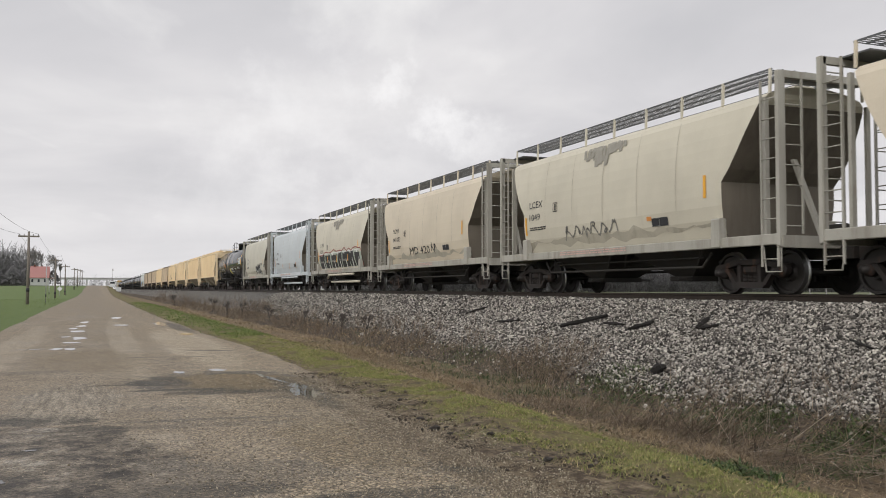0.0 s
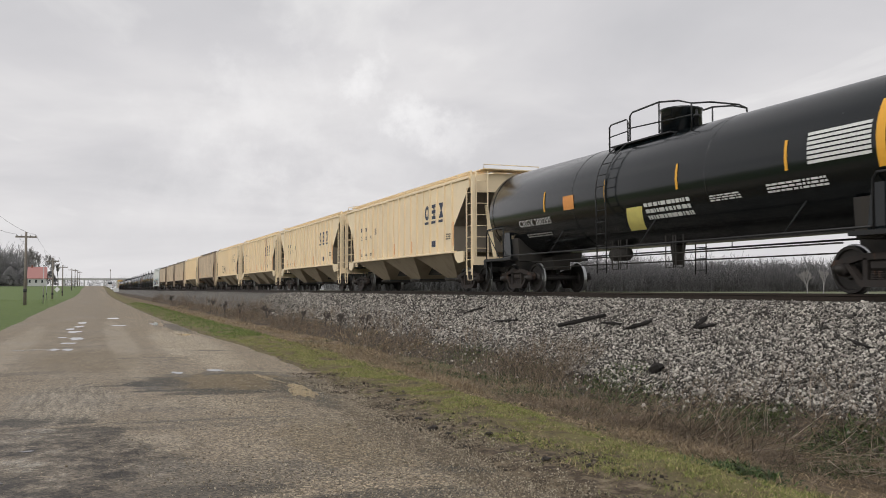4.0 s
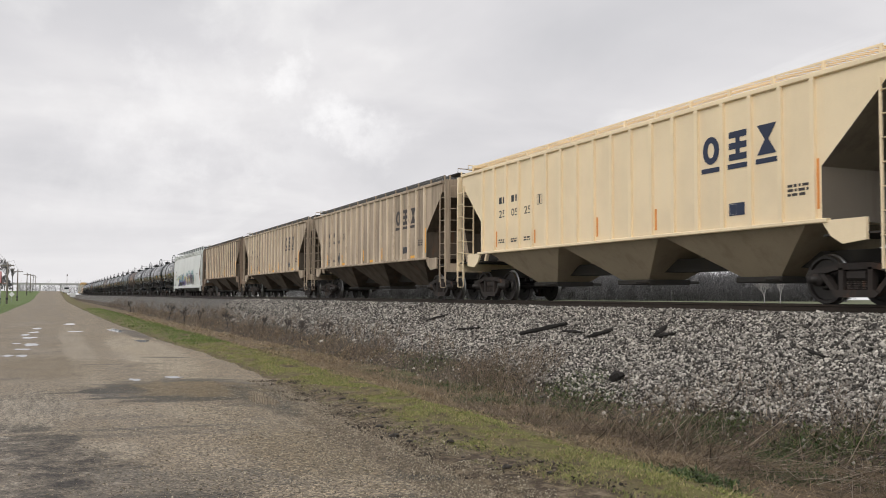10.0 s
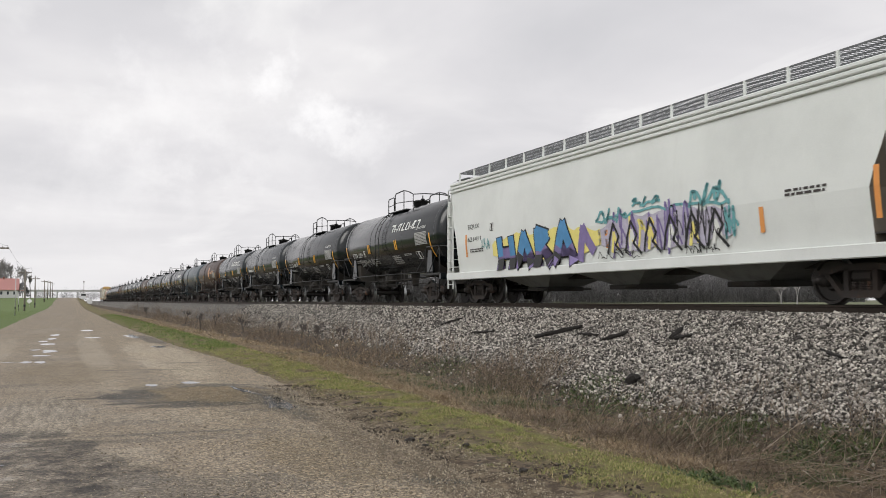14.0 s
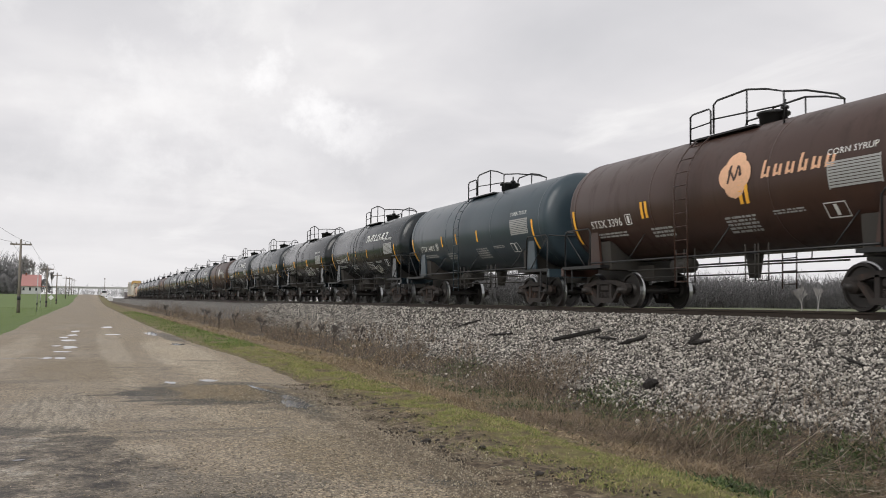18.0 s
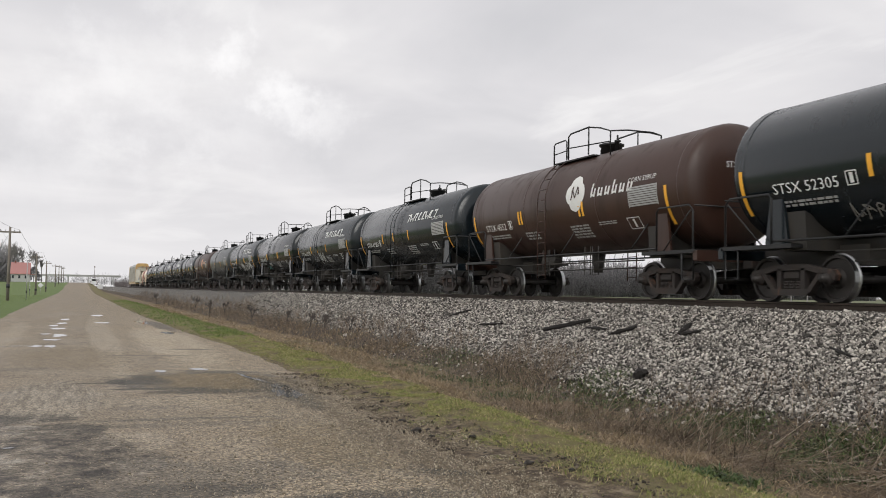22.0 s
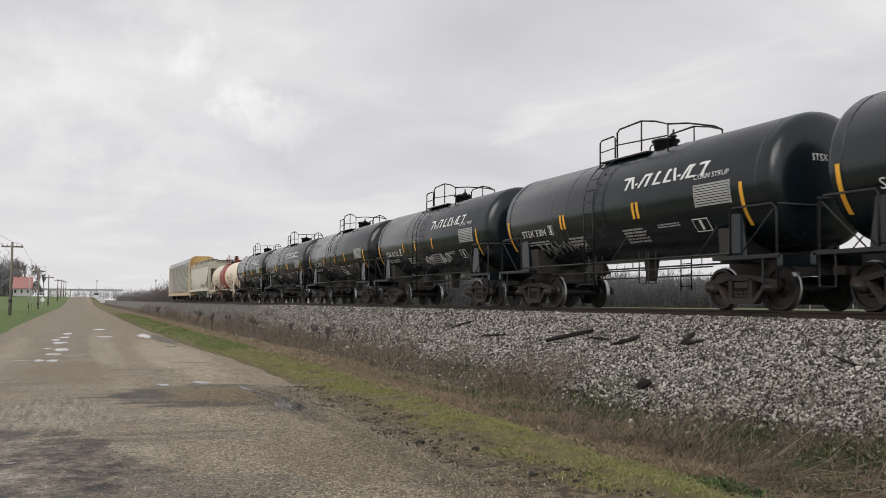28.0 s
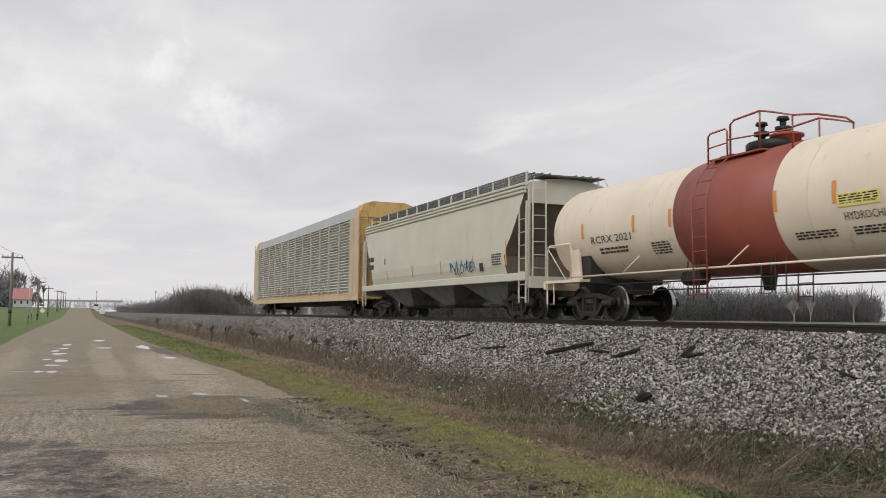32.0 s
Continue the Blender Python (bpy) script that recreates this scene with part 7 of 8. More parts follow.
def blob(car, side, u0, u1, z0, z1, mat, seed, name="graffiti", label="", ragged=0.25, n=14, lift=0.0):
    """A ragged patch of paint, in columns cut across the bow of the side."""
    q = []
    for k in range(n):
        a, b = u0 + (u1 - u0) * k / n, u0 + (u1 - u0) * (k + 1) / n
        def edge(t, which):
            g = ragged * (z1 - z0) * (0.5 + 0.5 * noise.noise((t * 5.3 * abs(u1 - u0) ** 0.5, seed, which)))
            ends = 0.5 * ragged * (z1 - z0) * abs(2 * t - 1) ** 3
            return (z0 + g * 0.6 + ends) if which == 0 else (z1 - g - ends)
        la, ha, lb, hb = edge(k / n, 0), edge(k / n, 7.0), edge((k + 1) / n, 0), edge((k + 1) / n, 7.0)
        for j in range(5):
            f, g = j / 5, (j + 1) / 5
            q.append([(a, la + (ha - la) * f), (b, lb + (hb - lb) * f), (b, lb + (hb - lb) * g), (a, la + (ha - la) * g)])
    return lay(car, name, side, q, mat, label, lift)


def head_text(car, words, x0, x1, z0, z1, tl, r, zc, mat):
    """Lettering on a tank's leading head."""
    x, y, f = glyphs(words)
    vs = []
    for a, b in zip(x, y):
        px, pz = x0 + (x1 - x0) * a, z0 + (z1 - z0) * b
        q = min(0.999, math.hypot(px, pz - zc) / r)
        vs.append((px, -tl / 2 + 0.4 * (1 - math.sin(math.acos(q ** 1.6))) - 0.02, pz))
    return part("lettering", Shape().add(vs, f), mat, car)


BY = {}
for name, (car, _), row in zip("C0 C1 C2 C3 C4 C5 C6 A B C D E F G H I J K L M P Q R S T U V W X Y Z a b c g h i j k l m n o".split(), CARS, TRAIN):
    BY[name] = car
CURVED, RIBBED, SMOOTH, LOW, TANK, DOME, ACID = (side_of(k) for k in ("curved", "ribbed", "smooth", "smooth_low", "tank", "dome", "acid"))

# bowed hoppers
for key, mark, num in (("C0", "", ""), ("C1", "LCEX", "1049"), ("C2", "TCMX", "441173"), ("C3", "LCEX", "1039"), ("C4", "MWCX", "487"), ("C5", "CBFX", "441423")):
    car = BY[key]
    d = 0.35 if key in ("C1",) else 0.0
    if mark:
        text(car, CURVED, mark, 3.95 + d, 3.12 + d, 2.56, 2.76, BLACK_INK)
        text(car, CURVED, num, 3.95 + d, 3.95 + d - 0.17 * len(num), 2.18, 2.38, BLACK_INK)
    else:
        lines(car, CURVED, 3.95, 3.0, 2.18, 2.7, 2, BLACK_INK, 2)
    frame_box(car, CURVED, 2.45 + d, 2.2 + d, 2.35, 2.62, FADED_INK, 0.018)
    lines(car, CURVED, 3.95 + d, 2.9 + d, 1.86, 1.98, 2, FADED_INK, 3)
    lay(car, "reflector", CURVED, strip(4.6, 4.5, 1.75, 2.3), YELLOW_MARK if key != "C4" else ORANGE_MARK)
    lay(car, "reflector", CURVED, strip(-4.1, -4.2, 2.1, 2.6), YELLOW_MARK if key != "C4" else ORANGE_MARK)
    lay(car, "placard", CURVED, strip(-2.1, -2.75, 1.6, 1.8, 2), BLACK_INK, "dark data panel")
    frame_box(car, CURVED, -2.1, -2.42, 1.6, 1.8, WHITE_INK, 0.015, False)
    lines(car, lambda z: 1.562, 2.4, -1.0, 1.04, 1.16, 2, SPRAY_PINK, 5)
    for u in (-3.1, -1.5, 0.1, 1.7, 3.3):
        lay(car, "weld_seam", CURVED, strip(u, u - 0.014, 1.9, 3.95, 8), SEAM)
for key, u in (("C1", 0.0), ("C3", 0.1)):
    r = random.Random(9)
    for k in range(13):
        v = u + 1.1 - 0.16 * k
        low = 3.92 - (0.75 - 0.55 * abs(k - 5) / 7) * r.uniform(0.5, 1.0)
        lay(BY[key], "soot_smear", CURVED, strip(v + r.uniform(0.05, 0.12), v - r.uniform(0.05, 0.12), low, 3.96 - r.uniform(0, 0.05), 5, r.uniform(-0.2, 0.4)), SPRAY_SOOT, "", 0.0006 * k)
for k, key in enumerate(("C0", "C1", "C2", "C5")):
    blob(BY[key], CURVED, 4.7, -4.7, 1.21, 1.85, ROAD_FILM, 30.0 + k, "dirt_film", "brown film of road dirt low on the side", 0.8, 36, -0.004)
scrawl(BY["C1"], CURVED, 2.2, -0.6, 1.5, 1.9, 6, 0.05, SPRAY_GREY, 3)
lay(BY["C1"], "reflector", CURVED, strip(-1.9, -2.1, 1.75, 1.85, 2), ORANGE_MARK)
text(BY["C2"], CURVED, "MD 420", 1.75, -0.65, 1.55, 1.86, SPRAY_BLACK, "black sprayed scrawl")
scrawl(BY["C2"], CURVED, -0.85, -1.45, 1.5, 1.95, 2, 0.045, SPRAY_BLACK, 8)
# the large black and white piece
car = BY["C3"]
SPRAY_MINT = plain("dull_mint_spray", (0.40, 0.45, 0.38), 0.6, 0, 0.3, 5)
blob(car, CURVED, 4.3, -4.75, 1.22, 2.28, SPRAY_MINT, 2.0, label="white outline of a graffiti piece", ragged=0.25, n=40)
r = random.Random(11)
u = 4.1
while u > -4.4:
    w = r.uniform(0.75, 1.5)
    sl = r.uniform(-0.35, 0.35)
    lay(car, "graffiti", CURVED, strip(u, max(-4.6, u - w), 1.3, 2.0 + r.uniform(0, 0.16), 5, sl), SPRAY_BLACK, "", 0.006)
    lay(car, "graffiti", CURVED, ribbon([(u + 0.03, 1.28), (u - 0.7 * sl + 0.03, 2.12), (max(-4.6, u - w) - 0.7 * sl, 2.14)], 0.07), SPRAY_WHITE, "", 0.012)
    if w > 1.0:
        lay(car, "graffiti", CURVED, strip(u - 0.1, u - w + 0.15, 1.62, 1.72, 2, sl), SPRAY_GREY, "", 0.01)
    u -= w + r.uniform(0.12, 0.3)
ridge = [(4.35 - 0.45 * k, (2.06 if k < 4 else 2.2) + 0.1 * noise.noise((k * 0.9, 2.0, 1.0)) + (0.12 if k % 5 == 3 else 0.0)) for k in range(21)]
lay(car, "graffiti", CURVED, ribbon([(4.4, 1.3)] + ridge + [(-4.75, 1.3)], 0.06), plain("dull_red_spray", (0.34, 0.12, 0.10), 0.6), "dull red outline of the graffiti piece", 0.016)
for k in range(7):
    u = 3.6 - 1.25 * k
    lay(car, "graffiti", CURVED, ribbon([(u, 2.1), (u - 0.35, 1.6), (u - 0.3, 1.27)], 0.16), SPRAY_WHITE, "", 0.013)
for u in (2.35, 0.35, -2.0):
    lay(car, "reflector", CURVED, strip(u, u - 0.1, 1.6, 1.95, 4, 0.25), YELLOW_MARK, "", 0.014)
for u in (1.75, -0.5, -2.7):
    lay(BY["C4"], "reflector", CURVED, strip(u + 0.1, u, 1.52, 1.88, 4, 0.3), ORANGE_MARK)
for key in ("C3", "C4"):
    p = Shape().tube([(-1.5, 2.3, 0.72), (-1.5, 2.1, 0.9), (-1.5, -3.1, 0.9)], 0.06, 8).tube([(-1.3, 2.2, 0.5), (-1.3, -3.6, 0.5)], 0.06, 8)
    part("unloading_pipe", p, CREAM if key == "C3" else PALE_BLUE, BY[key], "long pneumatic pipe under the sill")
car = BY["C5"]
for a, b, t in ((-0.55, -1.15, 2.3), (-1.2, -1.6, 2.15), (-1.5, -2.1, 2.42), (-2.05, -2.7, 2.38), (-2.5, -3.2, 1.85)):
    blob(car, CURVED, a, b, 1.22, t, SPRAY_BLACK, a, ragged=0.45, n=8)
scrawl(car, CURVED, -0.6, -3.1, 1.25, 1.8, 5, 0.035, SPRAY_WHITE, 5, "white outlines over black graffiti", 0.006)
scrawl(car, CURVED, -2.7, -3.7, 1.95, 2.2, 5, 0.03, SPRAY_BLACK, 6)
scrawl(car, CURVED, -4.2, -4.7, 1.85, 2.25, 2, 0.03, SPRAY_BLACK, 7)

# the domed tank
car = BY["C6"]
text(car, DOME, "CRGX 200295", 6.4, 4.3, 2.05, 2.25, WHITE_INK)
lines(car, DOME, 6.2, 4.6, 1.7, 1.82, 2, GREY_INK, 5)
for u in (4.6, 1.2, -1.9, -5.4):
    lay(car, "reflector", DOME, strip(u, u - 0.08, 2.4, 3.0), YELLOW_MARK)
lay(car, "reflector", DOME, strip(-7.6, -7.8, 2.2, 3.4, 8), YELLOW_MARK)
lay(car, "placard", DOME, strip(3.4, 2.8, 2.35, 2.75), ORANGE_MARK, "orange placard")
lay(car, "placard", DOME, strip(0.6, -0.1, 1.6, 2.15, 5, 0.6), SPRAY_YELLOW, "slanted yellow patch")
for a, b, c, d in ((-0.5, -2.3, 1.75, 2.2), (-3.0, -4.0, 2.0, 2.15), (-4.8, -6.4, 2.0, 2.2)):
    lines(car, DOME, a, b, c, d, 3, WHITE_INK, int(-a * 10))
lay(car, "data_panel", DOME, [q for k in range(7) for q in strip(-6.0, -7.5, 2.45 + 0.09 * k, 2.51 + 0.09 * k, 1)], WHITE_INK, "white data table")
head_text(car, "CRGX 200295", -0.6, 0.5, 2.9, 3.1, 17.76, 1.45, 2.66, WHITE_INK)

# ribbed hoppers
PITCH = (2 * (18.1 / 2 - 0.5) - 3.8) / 17


def bay(k):
    """The middle of the panel k places behind the leading rib."""
    return -(18.1 / 2 - 0.5) + 1.9 + (k + 0.5) * PITCH


def block_mark(car, k, u, z0, z1, w, ink):
    """One of the three dark shapes of the owner's emblem, with its underline."""
    h, t = w / 2, 0.13
    m = (z0 + z1) / 2
    if k == 0:
        ring = [(math.cos(2 * math.pi * a / 16), math.sin(2 * math.pi * a / 16)) for a in range(17)]
        q = [[(u + h * a, m + 0.29 * b), (u + h * c, m + 0.29 * d), (u + 0.1 * c, m + 0.16 * d), (u + 0.1 * a, m + 0.16 * b)] for (a, b), (c, d) in zip(ring[:-1], ring[1:])]
    elif k == 1:
        q = [[(u + h, z), (u - h, z), (u - h, z + t), (u + h, z + t)] for z in (z0, m - t / 2, z1 - t)] + strip(u + 0.06, u - 0.06, z0, z1, 1)
    else:
        q = [[(u + h, z1), (u - h, z1), (u - 0.05, m), (u + 0.05, m)], [(u + 0.05, m), (u - 0.05, m), (u - h, z0), (u + h, z0)]]
    q += [[(u + h + 0.04, z0 - 0.17), (u - h - 0.04, z0 - 0.17), (u - h - 0.04, z0 - 0.07), (u + h + 0.04, z0 - 0.07)]]
    return lay(car, "emblem_shape", RIBBED, q, ink, "dark shape of the owner's emblem")


NUMBERS = {"A": "250643", "B": "260301", "C": "250739", "D": "250359", "E": "2600", "F": "250525", "G": "26", "H": "26", "I": "26"}
for key, num in NUMBERS.items():
    car = BY[key]
    grim = key in "EGHI"
    ink = FADED_INK if grim else BLUE_INK
    for k in (0, 1, 2):
        block_mark(car, k, bay(3 - k) - 0.02, 2.86, 3.44, 0.5, ink)
    for k, pair in enumerate((num[0:2], num[2:4], num[4:6])):
        u = bay(15 - k) - 0.1
        if not pair:
            lines(car, RIBBED, u + 0.2, u - 0.2, 2.5, 2.72, 1, FADED_INK, k)
        else:
            text(car, RIBBED, pair, u + 0.2, u - 0.2, 2.5, 2.72, FADED_INK if grim else BLACK_INK)
        if k < 2:
            lay(car, "reporting_mark", RIBBED, strip(u + 0.2, u + 0.03, 2.92, 3.12, 1) + strip(u - 0.05, u - 0.22, 2.92, 3.12, 1), FADED_INK if grim else BLACK_INK)
        lines(car, RIBBED, u + 0.22, u - 0.22, 1.7, 1.84, 2, FADED_INK, k + 3)
    frame_box(car, RIBBED, bay(12) + 0.14, bay(12) - 0.14, 2.7, 2.98, FADED_INK, 0.015)
    lay(car, "placard", RIBBED, strip(bay(2) + 0.24, bay(2) - 0.2, 1.75, 2.0, 2), BLUE_INK if not grim else BLACK_INK, "dark data panel")
    frame_box(car, RIBBED, bay(2) + 0.22, bay(2) + 0.02, 1.77, 1.98, WHITE_INK, 0.012, False)
    lines(car, RIBBED, bay(0) + 0.25, bay(0) - 0.25, 1.95, 2.2, 3, FADED_INK, 9)
    for k, z0, z1 in ((0, 1.7, 2.6), (5, 1.62, 2.1), (8, 1.62, 2.1), (12, 1.62, 2.0), (15, 1.62, 2.1)):
        lay(car, "reflector", RIBBED, strip(bay(k) + (0.3 if k else -0.42), bay(k) + (0.22 if k else -0.5), z0, z1, 1), ORANGE_MARK if not grim else YELLOW_MARK)
    if grim:
        u = bay(13 if key != "E" else 11) - 0.1
        lay(car, "placard", RIBBED, [[(u + 0.28, 1.85), (u, 1.56), (u - 0.28, 1.85), (u, 2.14)]], BLACK_INK, "dark diamond placard holder")
        for k in (1, 7, 12):
            lay(car, "reflector", RIBBED, strip(bay(k) + 0.22, bay(k) - 0.22, 1.54, 1.64, 1), YELLOW_MARK)
lay(BY["C"], "rusty_rib", lambda z: 1.572, strip(bay(2) + PITCH / 2 + 0.07, bay(2) + PITCH / 2 - 0.07, 1.52, 4.08, 1), BAND_RED, "rust-red rib")
scrawl(BY["C"], RIBBED, 7.3, 6.5, 2.75, 3.4, 4, 0.035, SPRAY_GREY, 21, "grey scribble near the end")
scrawl(BY["D"], lambda z: 1.575, 2.9, 0.3, 1.7, 2.5, 4, 0.075, SPRAY_BLACK, 23, "black sprayed scrawl across the ribs")
scrawl(BY["D"], RIBBED, 0.0, -0.6, 1.9, 2.3, 3, 0.03, SPRAY_PINK, 24)

# grey hopper with the colourful pieces
car = BY["J"]
text(car, SMOOTH, "EQUX", 7.64, 6.76, 2.44, 2.62, BLACK_INK)
text(car, SMOOTH, "621411", 7.64, 6.63, 2.04, 2.2, BLACK_INK)
frame_box(car, SMOOTH, 5.95, 5.72, 2.3, 2.55, FADED_INK, 0.016)
lines(car, SMOOTH, 7.5, 6.5, 1.66, 1.8, 2, FADED_INK, 4)
blob(car, SMOOTH, 5.8, -0.4, 1.1, 2.35, SPRAY_YELLOW, 3.0, label="pale yellow spray behind graffiti", ragged=0.4, n=30)
# four slanted block letters, blue above and purple below
STROKES = {"H": [((0.05, 0), (0.0, 1)), ((0.75, 0), (0.7, 1)), ((0.0, 0.48), (0.75, 0.5))], "A": [((0, 0), (0.42, 1)), ((0.42, 1), (0.85, 0)), ((0.2, 0.3), (0.7, 0.3))],
           "R": [((0.08, 0), (0.08, 1)), ((0.08, 1), (0.6, 0.85)), ((0.6, 0.85), (0.1, 0.5)), ((0.3, 0.5), (0.85, 0))]}
for glyph, a, b, z0, top in (("H", 5.35, 4.1, 1.1, 2.0), ("A", 4.2, 3.0, 1.1, 2.05), ("R", 3.0, 1.9, 1.1, 2.12), ("A", 2.0, 0.7, 1.1, 2.2)):
    rims, low, high = [], [], []
    for (p, q), (r2, v) in STROKES[glyph]:
        def at(pt):
            return a + (b - a) * (pt[0] * 0.9 + 0.06), z0 + (top - z0) * (pt[1] * 0.86 + 0.07)
        run = [(p + (r2 - p) * k / 8, q + (v - q) * k / 8) for k in range(9)]
        rims += ribbon([at(w) for w in run], 0.44)
        for s0, s1 in zip(run, run[1:]):
            (high if (s0[1] + s1[1]) / 2 > 0.55 else low).extend(ribbon([at(s0), at(s1)], 0.34))
    lay(car, "graffiti", SMOOTH, rims, SPRAY_BLACK, "black outline of a sprayed letter", 0.004)
    lay(car, "graffiti", SMOOTH, low, SPRAY_PURPLE, "", 0.009)
    lay(car, "graffiti", SMOOTH, high, SPRAY_BLUE, "", 0.011)
lay(car, "graffiti", SMOOTH, ribbon([(0.62, 1.2), (0.55, 1.5), (0.4, 1.95), (0.2, 1.65), (0.0, 1.4)], 0.3), SPRAY_PURPLE, "", 0.009)
blob(car, SMOOTH, -0.3, -5.3, 1.12, 2.38, plain("lavender_spray", (0.46, 0.43, 0.53), 0.6, 0, 0.4, 4), 9.0, label="lavender ground of a second graffiti piece", ragged=0.4, n=26)
crest = [(-0.25 - 0.26 * k, 2.22 + 0.2 * noise.noise((k * 0.7, 9.0, 3.0)) - 0.012 * abs(k - 10)) for k in range(20)]
lay(car, "graffiti", SMOOTH, ribbon(crest, 0.06), SPRAY_TEAL, "teal outline of the second piece", 0.004)
for k in range(6):
    u = -0.7 - 0.75 * k
    lay(car, "graffiti", SMOOTH, ribbon([(u, 1.25), (u - 0.1, 1.6), (u - 0.3, 1.98), (u - 0.5, 1.65), (u - 0.35, 1.45), (u - 0.62, 1.2)], 0.07), SPRAY_BLACK, "", 0.014)
    lay(car, "graffiti", SMOOTH, ribbon([(u - 0.18, 1.3), (u - 0.3, 1.75), (u - 0.44, 1.35)], 0.1), SPRAY_WHITE if k % 2 else SPRAY_YELLOW, "", 0.009)
for a, b, z0, z1, m, w in ((-0.2, -1.6, 2.0, 2.35, SPRAY_TEAL, 0.14), (-1.8, -2.9, 2.3, 2.5, SPRAY_TEAL, 0.12), (-3.9, -5.2, 2.0, 2.55, SPRAY_TEAL, 0.16), (-5.0, -5.4, 1.3, 2.0, SPRAY_TEAL, 0.12),
                           (-0.9, -2.0, 1.1, 2.3, SPRAY_PURPLE, 0.13), (-1.6, -2.7, 1.3, 2.1, SPRAY_YELLOW, 0.14), (-2.3, -3.4, 1.15, 2.15, SPRAY_PURPLE, 0.11), (-3.2, -4.4, 1.2, 2.2, SPRAY_BLACK, 0.05),
                           (-3.0, -3.9, 1.2, 2.4, SPRAY_PURPLE, 0.12), (-3.9, -5.1, 1.4, 2.1, SPRAY_BLACK, 0.05), (-0.2, -2.0, 1.1, 1.35, SPRAY_BLACK, 0.04), (-3.7, -4.8, 1.08, 1.3, SPRAY_BLACK, 0.045)):
    scrawl(car, SMOOTH, a, b, z0, z1, 3 if w > 0.1 else 5, w * 0.5, m, int(abs(a) * 31 + w * 100), "", 0.012 if m is SPRAY_BLACK else 0.006)
for u, z0, z1 in ((-6.0, 1.4, 1.9), (-8.7, 1.45, 2.35), (7.85, 1.55, 2.3), (-0.6, 1.4, 1.85)):
    lay(car, "reflector", SMOOTH, strip(u, u - 0.12, z0, z1), ORANGE_MARK)
lines(car, SMOOTH, -6.7, -7.7, 2.0, 2.16, 2, FADED_INK, 6)
scrawl(car, SMOOTH, 6.6, 6.0, 1.7, 2.1, 3, 0.03, SPRAY_TEAL, 40)

# syrup tanks: number, product panel, owner's mark, graffiti
TANKS = {"K": "STSX 3384", "L": "STSX 51408", "M": "", "P": "STSX 3408", "Q": "STSX 3396", "R": "STSX 4403", "S": "STSX 61095", "T": "STSX 51329", "U": "GBRX 707781", "V": "STSX 52305",
         "W": "STSX 4552", "X": "STSX 61381", "Y": "STSX 61258", "Z": "STSX 51152", "a": "STSX 61109", "b": "STSX 4348", "c": "", "g": "STSX 51401", "h": "STSX 3304", "i": "STSX 61252",
         "j": "GBRX 707733", "k": "STSX 3065", "l": "STSX 3273"}
LOGO = set("KSVXYabhiklPg") - {"b", "g"}
ROUND = {"Q": FADE_ORANGE, "W": WHITE_INK, "c": FADE_ORANGE}
